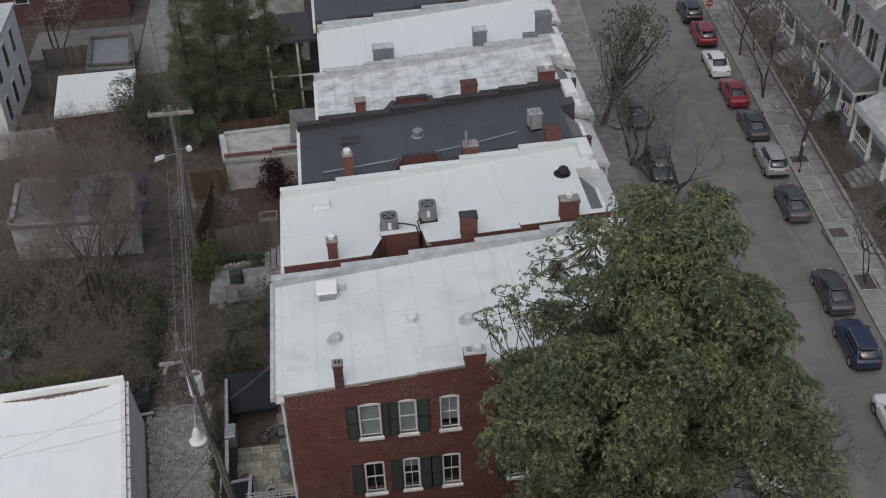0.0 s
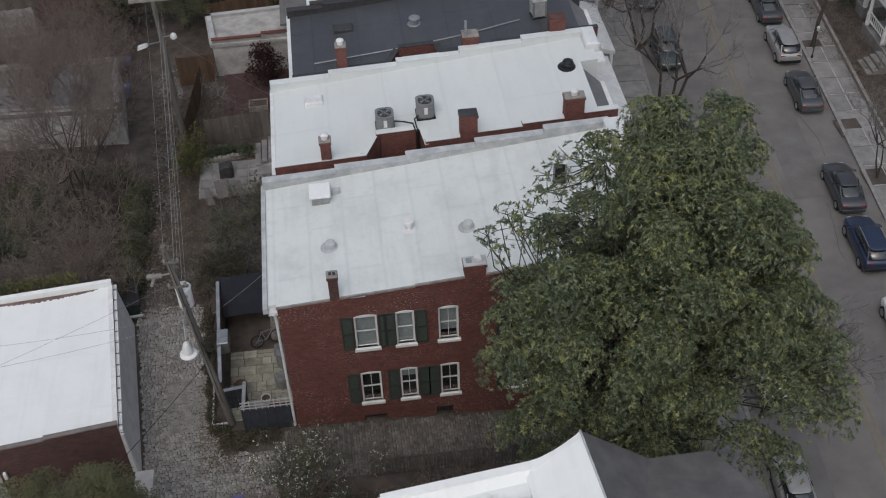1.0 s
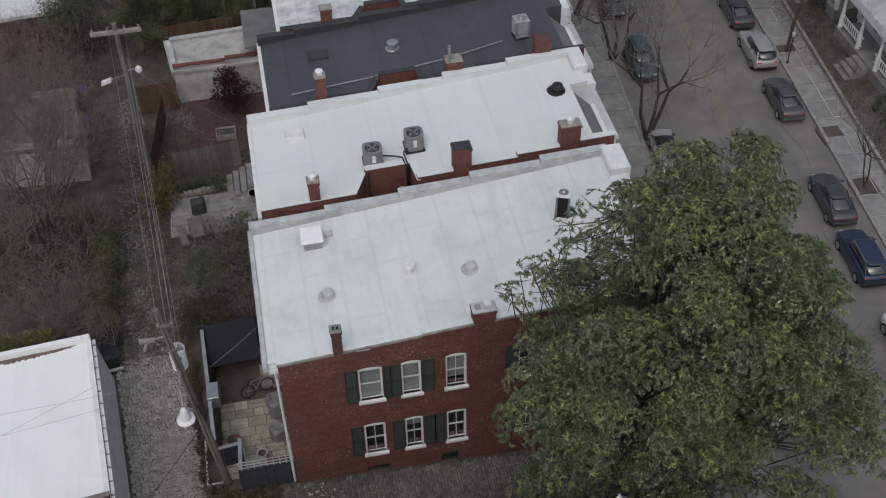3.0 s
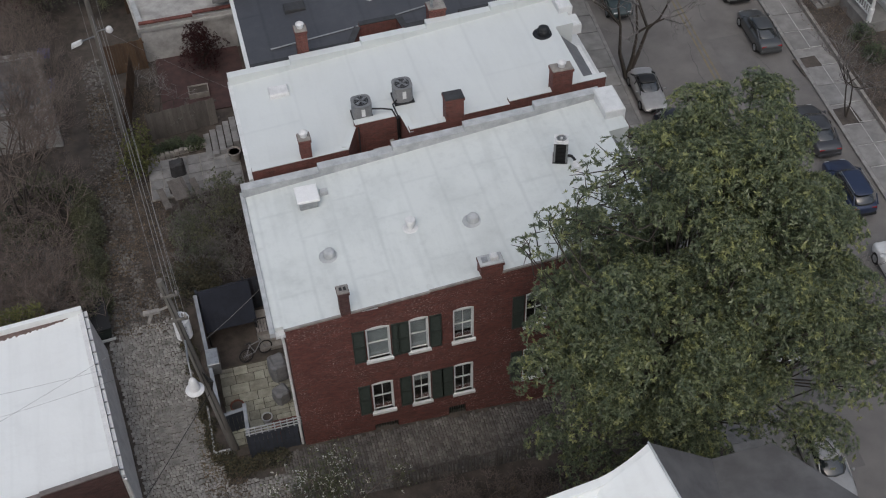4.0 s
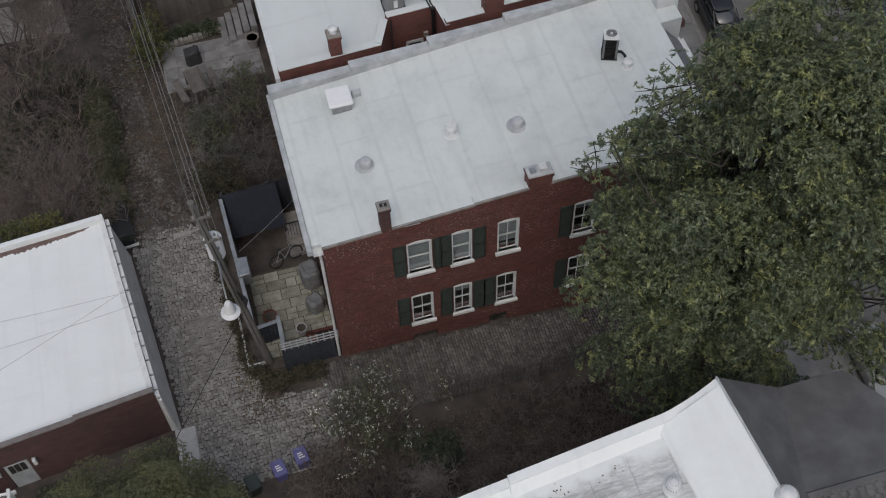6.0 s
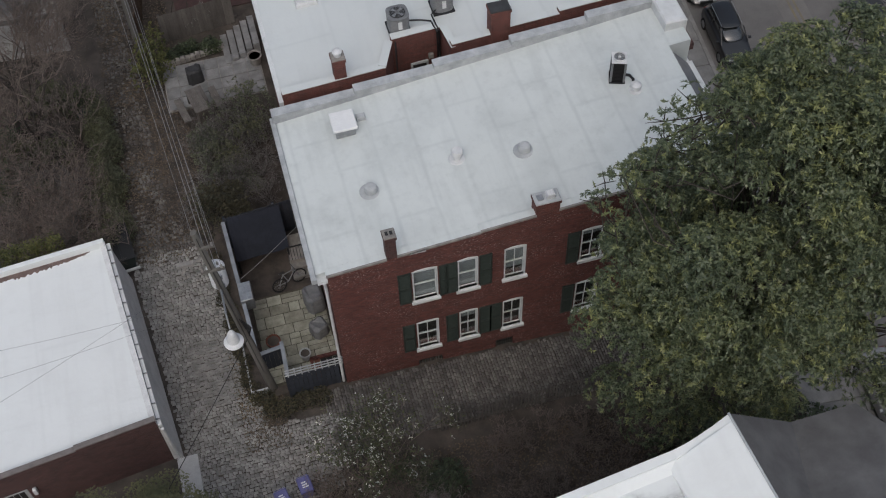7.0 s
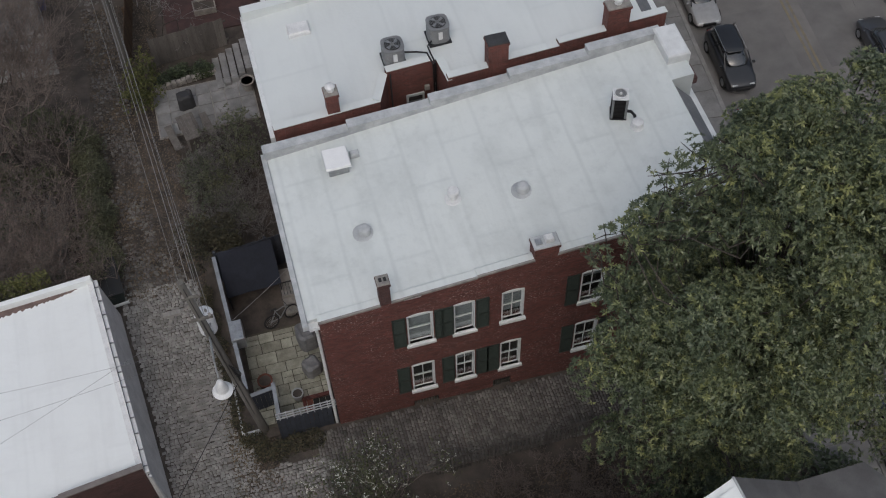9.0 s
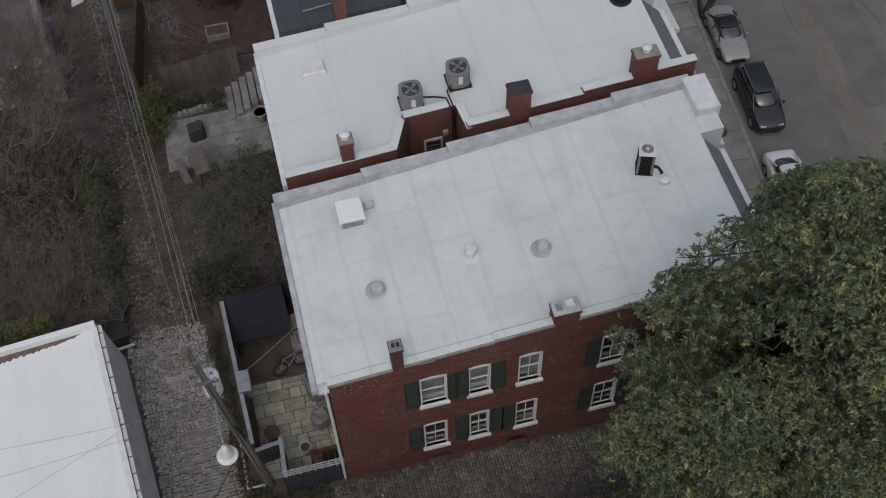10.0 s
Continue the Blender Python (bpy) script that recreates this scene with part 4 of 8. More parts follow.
c_house = row_house("red brick row house with black rubber roof", 1.0, 14.7, 13.6, 19.3, (5.8, 7.4, 1.0), BRICK_B, DARK_ROOF, TAR, skew=0.04)
chimney(c_house, 3.0, 3.45, 13.75, 14.2, 7.4, 9.2, BRICK_B, STONE_CAP, 1, WHITE_METAL)
stack = chimney(c_house, 8.6, 9.3, 13.95, 14.5, 7.6, 9.0, BRICK_B, STONE_CAP)
bm = bmesh.new()
tube(bm, (8.75, 14.1, 8.9), (8.75, 14.1, 9.7), 0.07)
part("flue_pipe", bm, GALV, stack, "thin metal flue pipe")
chimney(c_house, 12.5, 13.2, 14.1, 14.6, 7.6, 9.4, BRICK_B, BRICK_G)
e_house = row_house("red brick row house with worn blotchy white roof", 2.0, 15.2, 19.35, 24.4, (6.0, 7.6, 0.9), BRICK_B, WORN_ROOF, TAR, skew=0.035, cap_n=GREY_PARAPET)
chimney(e_house, 3.9, 4.4, 19.5, 19.95, 7.4, 8.8, BRICK_B, STONE_CAP, 0)
chimney(e_house, 9.3, 10.1, 19.75, 20.25, 7.6, 9.1, BRICK_B, BRICK_G)
chimney(e_house, 13.3, 14.1, 19.9, 20.4, 7.6, 9.4, BRICK_B, STONE_CAP, 1, WHITE_METAL)
f_house = row_house("blue-grey stucco row house with white roof", 2.4, 15.6, 24.6, 30.4, (0, 0, 0), STUCCO_GREY, WHITE_ROOF_B, GREY_PARAPET, skew=0.03)
chimney(f_house, 5.2, 6.3, 25.0, 25.6, 7.4, 8.9, STUCCO_GREY, GREY_PARAPET, 0)
chimney(f_house, 10.7, 11.4, 25.1, 25.7, 7.4, 9.4, STUCCO_GREY, GREY_PARAPET, 0)
chimney(f_house, 14.2, 15.0, 25.3, 25.9, 7.4, 9.9, STUCCO_GREY, STUCCO_GREY, 0)
for x0, z1 in ((13.4, 8.95), (12.5, 8.6), (11.8, 8.35)):
    part("parapet", boxed(x0, 14.2 if x0 == 13.4 else x0 + 0.9, 25.0, 25.3, 7.4, z1), STUCCO_GREY, f_house)
h_house = row_house("brick row house with dark roof", 2.2, 15.8, 30.8, 37.0, (0, 0, 0), BRICK_B, DARK_ROOF, TAR, skew=0.03)
i_house = row_house("brick row house with dark roof", 2.6, 16.2, 37.2, 43.5, (0, 0, 0), BRICK_B, DARK_ROOF, TAR, skew=0.03)


# ---- the house in the foreground ----
def shingled(name, house, quad, rows, tab, thick=0.014, label=""):
    """Rows of lapped shingle tabs on a sloping quad: eave start, eave end, ridge end, ridge start."""
    g = np.random.default_rng(len(name) + rows)
    e0, e1, r1, r0 = (np.array(p, float) for p in quad)
    up = unit(np.cross(e1 - e0, r0 - e0)[None])[0]
    up = up if up[2] > 0 else -up
    soup = Soup()
    for k in range(rows):
        t0, t1 = k / rows, min(1.0, (k + 1.25) / rows)
        a0, b0 = e0 + (r0 - e0) * t0, e1 + (r1 - e1) * t0
        a1, b1 = e0 + (r0 - e0) * t1, e1 + (r1 - e1) * t1
        n = max(2, int(np.linalg.norm(b0 - a0) / tab))
        cuts = np.clip((np.arange(n + 1) + 0.5 * (k % 2) + g.normal(0, 0.05, n + 1)) / n, 0, 1)
        cuts[0], cuts[-1] = 0.0, 1.0
        for c, d in zip(cuts, cuts[1:]):
            if d - c < 0.004:
                continue
            lift = up * (thick + g.uniform(-0.002, 0.003))
            c2, d2 = c + 0.012 * (d - c), d - 0.012 * (d - c)
            lo = [a0 + (b0 - a0) * c2, a0 + (b0 - a0) * d2, a1 + (b1 - a1) * d2, a1 + (b1 - a1) * c2]
            v = [*lo, lo[0] + lift, lo[1] + lift, lo[2] + up * 0.004, lo[3] + up * 0.004]
            soup.add(v, SHINGLE_FACES)
    ob = finish(name, soup.mesh(name), SLATE, house, label)
    ob["kind"] = "stuff"
    return ob


SHINGLE_FACES = np.array([(4, 5, 6, 7), (0, 1, 5, 4), (1, 2, 6, 5), (3, 0, 4, 7)])


def near_house():
    house = thing("row_house", "house with white coated roof and grey shingled front roof", "house")
    n_at = lambda x: -9.93 + 0.118 * x
    ye = -15.6
    bm = bmesh.new()
    prism(bm, [(-2.9, ye), (9.0, ye), (8.0, n_at(8.0) - 0.2), (-2.9, n_at(-2.9) - 0.2)], 7.9, lambda x, y: 8.93 + 0.012 * x)
    part("roof", bm, WORN_PATCH_ROOF, house, "white coated roof with a worn patch of grey roofing")
    bm = bmesh.new()
    prism(bm, [(-2.8, ye + 0.1), (9.2, ye + 0.1), (9.2, n_at(9.2) - 0.05), (-2.8, n_at(-2.8) - 0.05)], -0.3, 7.89)
    part("wall", bm, BRICK_G, house)
    for x0, x1, z in ((-2.95, -0.91, 9.05), (-0.91, 2.96, 9.18), (2.96, 7.4, 9.34)):
        bm = bmesh.new()
        y0, y1 = n_at(x0), n_at(x1)
        hexa(bm, [(x0, y0 - 0.3, 7.4), (x1, y1 - 0.3, 7.4), (x1, y1, 7.4), (x0, y0, 7.4), (x0, y0 - 0.24, z - 0.02), (x1, y1 - 0.24, z - 0.02), (x1, y1, z), (x0, y0, z)])
        part("parapet", bm, WHITE_ROOF_C, house)
        bm = bmesh.new()
        hexa(bm, [(x0, y0 - 0.55, 8.9), (x1, y1 - 0.55, 8.96), (x1, y1 - 0.25, 8.96), (x0, y0 - 0.25, 8.9), (x0, y0 - 0.53, 8.93), (x1, y1 - 0.53, 8.99), (x1, y1 - 0.243, z - 0.12), (x0, y0 - 0.243, z - 0.12)])
        part("cant_strip", bm, WHITE_ROOF_C, house, "coated fillet at the foot of the parapet")
    # the parapet sweeps up in a curve to the ridge's point
    pk = Vector((8.89, -8.85, 10.2))
    n = 8
    for k in range(n):
        u0, u1 = k / n, (k + 1) / n
        x0, x1 = 7.4 + 1.49 * u0, 7.4 + 1.49 * u1
        y0, y1 = n_at(7.4) + (pk.y - n_at(7.4)) * u0, n_at(7.4) + (pk.y - n_at(7.4)) * u1
        z0, z1 = 9.34 + 0.86 * u0 ** 1.7, 9.34 + 0.86 * u1 ** 1.7
        bm = bmesh.new()
        hexa(bm, [(x0, y0 - 0.24, 8.4), (x1, y1 - 0.24, 8.4), (x1, y1, 8.4), (x0, y0, 8.4), (x0, y0 - 0.24, z0 - 0.02), (x1, y1 - 0.24, z1 - 0.02), (x1, y1, z1), (x0, y0, z0)])
        part("parapet", bm, WHITE_ROOF_C, house)
    # white slope rising to the ridge
    rs = (9.5, ye, 9.95)
    bm = bmesh.new()
    hexa(bm, [(7.2, n_at(7.2) - 0.26, 8.6), (8.89, -9.06, 8.6), (9.5, ye, 8.6), (7.9, ye, 8.6), (7.2, n_at(7.2) - 0.26, 9.1), (8.89, -9.06, 10.17), rs, (8.0, ye, 9.04)])
    part("roof", bm, WHITE_ROOF_C, house, "white slope up to the front ridge")
    # shingled front slope and cross gable
    front = [(11.08, -8.81, 8.38), (11.7, ye, 8.15), (9.5, ye, 9.96), (8.89, -8.85, 10.2)]
    bm = bmesh.new()
    hexa(bm, [(11.08, -8.81, 7.8), (11.7, ye, 7.6), (9.5, ye, 7.6), (8.89, -8.85, 7.8)] + front)
    part("roof", bm, SLATE, house, "grey shingled front slope")
    nslope = [(13.0, -8.78, 8.38), (10.9, -8.8, 8.38), (9.9, -12.25, 9.42), (14.4, -12.25, 9.42)]
    sslope = [(10.9, ye, 8.36), (13.4, ye, 8.36), (14.4, -12.25, 9.42), (9.9, -12.25, 9.42)]
    bm = bmesh.new()
    for q in (nslope, sslope):
        hexa(bm, [(x, y, 7.7) for x, y, z in q] + q)
    part("roof", bm, SLATE, house, "grey shingled cross gable")
    shingled("shingles", house, sslope, 25, 0.24)
    for k in range(15):
        x = 10.0 + 0.3 * k
        bm = bmesh.new()
        hexa(bm, [(x, -12.38, 9.36), (x + 0.29, -12.38, 9.36), (x + 0.29, -12.12, 9.36), (x, -12.12, 9.36), (x, -12.3, 9.455), (x + 0.29, -12.3, 9.462), (x + 0.29, -12.2, 9.462), (x, -12.2, 9.455)])
        part("ridge_cap", bm, SLATE, house)
    bm = bmesh.new()
    polytube(bm, [(8.87, -8.84, 10.21), (9.2, -12.2, 10.1), (9.5, ye, 9.97)], 0.035, 6)
    part("ridge_flashing", bm, GREY_PARAPET, house)
    bm = bmesh.new()
    prism(bm, [(9.5, ye + 0.1), (13.0, ye + 0.1), (13.9, -12.3), (12.7, -9.0), (9.5, -9.0)], -0.3, 7.8)
    part("wall", bm, BRICK_G, house)
    # ribbed turbine vent and rounded cowl
    bm = bmesh.new()
    lathe(bm, (6.95, -10.98, 9.0), [(0.26, 0), (0.22, 0.04), (0.12, 0.06), (0.12, 0.2), (0.18, 0.24), (0.2, 0.32), (0.16, 0.42), (0.07, 0.46)], 20)
    vent = part("roof_vent", bm, WHITE_METAL, house)
    bm = bmesh.new()
    for k in range(16):
        a = 2 * math.pi * k / 16
        tube(bm, (6.95 + 0.195 * math.cos(a), -10.98 + 0.195 * math.sin(a), 9.23), (6.95 + 0.11 * math.cos(a + 0.2), -10.98 + 0.11 * math.sin(a + 0.2), 9.45), 0.012, seg=4)
    part("vane", bm, GALV, vent)
    bm = bmesh.new()
    lathe(bm, (9.28, -12.3, 9.75), [(0.2, 0), (0.3, 0.14), (0.3, 0.3), (0.2, 0.46), (0.05, 0.52)], 20)
    part("roof_vent", bm, WHITE_METAL, house, "white rounded vent cowl")
    bm = bmesh.new()
    for a in ((-2.45, -1.95, -10.05, -10.0), (-2.45, -2.4, -10.45, -10.05), (-2.45, -1.95, -10.5, -10.45), (-2.0, -1.95, -10.45, -10.05)):
        box(bm, *a, 9.02, 9.42)
    part("gutter_box", bm, WHITE_METAL, house, "white open-topped gutter box")


near_house()
deb = np.random.default_rng(31)
soup = Soup()
p = np.stack([np.repeat(deb.uniform(0.5, 6.0, 9), 5) + deb.normal(0, 0.22, 45), deb.normal(-10.3, 0.14, 45), np.full(45, 9.0)], 1)
leaves(soup, p + np.array([0, 0.118, 0]) * (p[:, :1] - 4), deb.normal(0, 1, (45, 3)) * np.array([1, 1, 0.1]), 0.075, 0.1, 0.6, 0.1)
DEBRIS = soup


# ---- the garage by the alley ----
def garage():
    g = thing("garage", "brick garage with white coated flat roof beside the alley", "garage")
    ring = [(-18, -2.6), (-6.35, -1.2), (-7.2, 6.55), (-18, 5.7)]
    bm = bmesh.new()
    prism(bm, [(-18, -2.45), (-6.5, -1.08), (-7.32, 6.4), (-18, 5.56)], 2.9, lambda x, y: 3.42 - 0.0 * x)
    part("roof", bm, WHITE_ROOF_C, g, "white coated garage roof")
    for p, q, top, mt in (((-18, -2.6), (-8.95, -1.52), 3.58, BRICK_G), ((-8.95, -1.52), (-6.35, -1.2), 3.66, BRICK_G), ((-6.35, -1.2), (-7.2, 6.55), 3.44, LIGHT_CONCRETE), ((-7.2, 6.55), (-18, 5.7), 3.66, WHITE_ROOF_C)):
        bm = bmesh.new()
        hole = [] if abs(p[0] + 18) > 0.1 else [(6.4, 7.2, 0.75, 2.4)]
        cell_wall(bm, p, q, -0.2, [(0.0, top)], hole, 0.17)
        part("wall", bm, mt, g)
        coping(g, p, q, [(0.0, top)], 0.17, COPING_BROWN if mt is BRICK_G else (WHITE_ROOF_C if mt is WHITE_ROOF_C else WHITE_METAL), 0.01, 0.05)
    # patches where the coating has peeled along the north parapet
    pr = random.Random(14)
    for xa, xb, depth, y_off in ((-12.2, -7.75, 0.3, 0.02), (-14.3, -13.3, 0.75, 0.5)):
        edge, n = [], 70
        for k in range(n + 1):
            x = xa + (xb - xa) * k / n
            edge.append((x, 6.38 + 0.078 * (x + 7.32) - y_off))
        low = [(x, y - depth * (math.sin(math.pi * min(1.0, max(0.0, (k + 0.4) / (n + 0.8)))) ** 0.6) * pr.uniform(0.55, 1.0)) for k, (x, y) in enumerate(edge)]
        bm = bmesh.new()
        prism(bm, low + edge[::-1], 3.3, 3.424)
        part("peeled_patch", bm, PEELED, g, "brown patch where the white coating has peeled")
    # side door
    m = pose(-11.25, -1.8, 0.77, 0, 0, 6.8)
    bm = bmesh.new()
    box(bm, -0.38, 0.38, 0.02, 0.07, 0, 1.62)
    door = part("door", bm, GREY_PARAPET, g, "pale grey panelled door with six panes")
    door.matrix_basis = m
    for i in range(3):
        for j in range(2):
            # panes are dark plates that paint in the garage's unlit inside
            part("pane", boxed(-0.27 + 0.19 * i, -0.11 + 0.19 * i, 0.0, 0.03, 1.02 + 0.26 * j, 1.25 + 0.26 * j), UNLIT_DARK, door)
    for x in (-0.6, 0.6):
        lm = part("wall_lamp", boxed(x - 0.06, x + 0.06, -0.14, 0.0, 1.3, 1.62, bev=0.03), WHITE_METAL, g)
        lm.matrix_basis = m
    st = part("door_step", boxed(-0.5, 0.5, -0.32, 0.02, -0.12, 0.0, bev=0.02), LIGHT_CONCRETE, g)
    st.matrix_basis = m
    # gutter with brackets along the alley
    bm = bmesh.new()
    hexa(bm, [(-6.33, -1.2, 3.22), (-6.2, -1.2, 3.22), (-7.05, 6.55, 3.22), (-7.18, 6.55, 3.22), (-6.33, -1.2, 3.36), (-6.2, -1.2, 3.36), (-7.05, 6.55, 3.36), (-7.18, 6.55, 3.36)])
    part("gutter", bm, WHITE_METAL, g)
    for k in range(13):
        y = -1.0 + 0.6 * k
        x = -6.22 - 0.11 * (y + 1.2)
        part("gutter_bracket", boxed(x - 0.12, x + 0.01, y, y + 0.035, 3.362, 3.4), AC_GREY, g)
    bm = bmesh.new()
    tube(bm, (-6.22, -1.28, 3.2), (-6.15, -1.25, 0.7), 0.05)
    part("downspout", bm, WHITE_METAL, g)
    return g


garage()


# ---- trees and shrubs ----
def clumps_on(centre, radii, count, r_lo, r_hi, low=-0.9, seed=1):
    """Centres and sizes of leaf clumps spread unevenly over and in an ellipsoid."""
    g = np.random.default_rng(seed)
    d = unit(g.normal(0, 1, (count * 3, 3)))
    d = d[d[:, 2] > low][:count]
    dist = g.uniform(0.62, 1.02, len(d))[:, None]
    return np.asarray(centre) + d * dist * np.asarray(radii), g.uniform(r_lo, r_hi, len(d))


def rosette_crown(soup, cents, sizes, per_m2, leaf, count=9, dome=0.8):
    """Leaf rosettes over the outer side of each clump."""
    for c, r in zip(cents, sizes):
        n = int(4 * math.pi * r * r * per_m2 * (0.62 if r > 0.7 or per_m2 < 14 else 0.36))
        d = unit(RNG.normal(0, 1, (n * 2, 3)) + np.array([0, 0, dome]))[:n]
        p = c + d * r * RNG.uniform(0.72, 1.08, (n, 1))
        at = np.repeat(p, count, 0)
        out = np.repeat(d, count, 0) * 0.75 + RNG.normal(0, 0.75, (n * count, 3))
        leaves(soup, at, out, leaf, 0.12, 0.4, 0.15)


def leafy_tree(name, label, category, base, trunk_r, centre, radii, clump, clump_r, leaf, mat, per_m2=7.0, count=9, extra=(), seed=1, group="", thin=None):
    tree = thing(name, label, category, group=group)
    s = Soup()
    b, c = np.array(base, float), np.array(centre, float)
    top = b + (c - b) * 0.55
    twigs(s, b[None], (b + (top - b) * 0.5)[None] + 0.1, np.array([trunk_r]), np.array([trunk_r * 0.8]))
    twigs(s, (b + (top - b) * 0.5)[None] + 0.1, top[None], np.array([trunk_r * 0.8]), np.array([trunk_r * 0.6]))
    cents, sizes = clumps_on(centre, radii, clump, *clump_r, seed=seed)
    inner, small = clumps_on(centre, np.asarray(radii) * 0.62, clump // 3, *clump_r, seed=seed + 50)
    cents, sizes = np.vstack([cents, inner]), np.append(sizes, small)
    if thin is not None:
        keep = np.array([not thin(*q) for q in cents])
        cents, sizes = cents[keep], sizes[keep]
    for ex in extra:
        cents, sizes = np.vstack([cents, ex[:3]]), np.append(sizes, ex[3])
    start = b + (top - b) * RNG.uniform(0.45, 1.0, (len(cents), 1))
    mid = start + (cents - start) * 0.5 + RNG.normal(0, 0.25, cents.shape)
    twigs(s, start, mid, np.full(len(cents), trunk_r * 0.3), np.full(len(cents), trunk_r * 0.18))
    twigs(s, mid, cents, np.full(len(cents), trunk_r * 0.18), np.full(len(cents), trunk_r * 0.07))
    finish("trunk", s.mesh("trunk"), BARK, tree)
    s = Soup()
    rosette_crown(s, cents, sizes, per_m2, leaf, count)
    finish("crown", s.mesh("crown"), mat, tree)
    return tree


def star_rosettes(soup, young, cents, sizes, spacing, leaf, dome=1.0, g=RNG):
    """Whorls of long leaves, each spread like a star round its shoot, over the outer side of each clump."""
    for c, r in zip(cents, sizes):
        n = int(4 * math.pi * r * r * 0.8 / (spacing * (1.75 if r < 0.55 else 1.0)) ** 2)
        d = unit(g.normal(0, 1, (n, 3)) + np.array([0, 0, dome]))
        p = c + d * (r * (1.0 - 0.5 * g.random((n, 1)) ** 2.2))
        axis = unit(d + g.normal(0, 0.2, (n, 3)) + np.array([0, -0.1, 0.4]))
        s1 = unit(np.cross(axis, np.array([0.21, 0.93, 0.3])))
        s2 = np.cross(axis, s1)
        phase = g.uniform(0, 2 * math.pi, (n, 1))
        grow = g.uniform(0.75, 1.2, n)
        fresh = g.random(n) < 0.16
        for k in range(9):
            a = phase + 2 * math.pi * k * 0.382 + g.normal(0, 0.1, (n, 1))
            tilt = 0.02 + 0.085 * k
            dirn = (s1 * np.cos(a) + s2 * np.sin(a)) * (1 - 0.4 * tilt) + axis * tilt
            size = leaf * grow * (1.0 - 0.035 * k)
            leaves(soup, p[~fresh], dirn[~fresh], size[~fresh], 0.12, 0.36, 0.06)
            leaves(young, p[fresh], dirn[fresh], size[fresh], 0.12, 0.36, 0.06)


def magnolia(label, base, trunk_r, centre, radii, count, clump_r, leaf, seed, extra=(), thin=None, spacing=0.245, mat=None):
    """Evergreen tree of whorled leaves: trunk, limbs to each clump, and clumps gathered in billows."""
    tree = thing("magnolia_tree", label, "tree")
    g = np.random.default_rng(seed)
    b, c, rad = np.array(base, float), np.array(centre, float), np.array(radii, float)
    # billows first, then clumps about each billow, so that dark gaps stay between them
    d = unit(g.normal(0, 1, (count * 4, 3)))
    d = d[d[:, 2] > -0.85]
    picked = []
    for q in d:
        if all(np.linalg.norm((q - o) * rad) > 1.4 for o in picked):
            picked.append(q)
        if len(picked) == count:
            break
    bil = c + np.array(picked) * rad * g.uniform(0.78, 1.0, (len(picked), 1))
    cents, sizes = [], []
    for q in bil:
        for k in range(g.integers(3, 6)):
            cents.append(q + g.normal(0, 0.36, 3) * np.array([1, 1, 0.7]))
            sizes.append(g.uniform(*clump_r))
    inner = c + unit(g.normal(0, 1, (count, 3))) * rad * g.uniform(0.5, 0.72, (count, 1))
    cents, sizes = np.vstack([cents, inner]), np.append(sizes, np.full(len(inner), clump_r[1]))
    if thin is not None:
        # the lacy side: fewer and smaller clumps, with sky between them
        lacy = np.array([bool(thin(*q)) for q in cents])
        keep = ~lacy | (g.random(len(cents)) < 0.75)
        sizes = np.where(lacy, 0.42, sizes)[keep]
        cents = cents[keep]
    for ex in extra:
        cents, sizes = np.vstack([cents, ex[:3]]), np.append(sizes, ex[3])
    s = Soup()
    top = b + (c - b) * 0.75
    joints = [b + (top - b) * t + g.normal(0, 0.08, 3) * (t > 0) for t in (0, 0.2, 0.4, 0.6, 0.8, 1.0)]
    for k, (p, q) in enumerate(zip(joints, joints[1:])):
        twigs(s, p[None], q[None], np.array([trunk_r * (1 - 0.13 * k)]), np.array([trunk_r * (0.87 - 0.13 * k)]))
    start = np.array([joints[int(i)] for i in g.integers(1, 6, len(cents))])
    # small outer clumps hang on the nearest large one
    big = cents[sizes >= 0.55]
    for k in np.nonzero(sizes < 0.55)[0]:
        start[k] = big[np.argmin(np.linalg.norm(big - cents[k], axis=1))]
    mid = start + (cents - start) * 0.5 + g.normal(0, 0.25, cents.shape) - np.array([0, 0, 0.2])
    twigs(s, start, mid, np.where(sizes < 0.55, 0.03, trunk_r * 0.14), np.where(sizes < 0.55, 0.02, trunk_r * 0.09))
    twigs(s, mid, cents, np.where(sizes < 0.55, 0.02, trunk_r * 0.09), np.full(len(cents), trunk_r * 0.05))
    for k in range(3):
        shoot = unit(g.normal(0, 1, cents.shape) + np.array([0, 0, 0.8]))
        twigs(s, cents, cents + shoot * sizes[:, None] * 0.95, np.full(len(cents), trunk_r * 0.05), np.full(len(cents), 0.008))
    finish("trunk", s.mesh("trunk"), BARK, tree)
    s, young = Soup(), Soup()
    star_rosettes(s, young, cents, sizes, spacing, leaf, 1.15, g)
    finish("crown", s.mesh("crown"), mat or LEAF_MAG, tree)
    finish("young_leaves", young.mesh("young_leaves"), LEAF_TIP, tree, "yellow-green young leaves")
    return tree


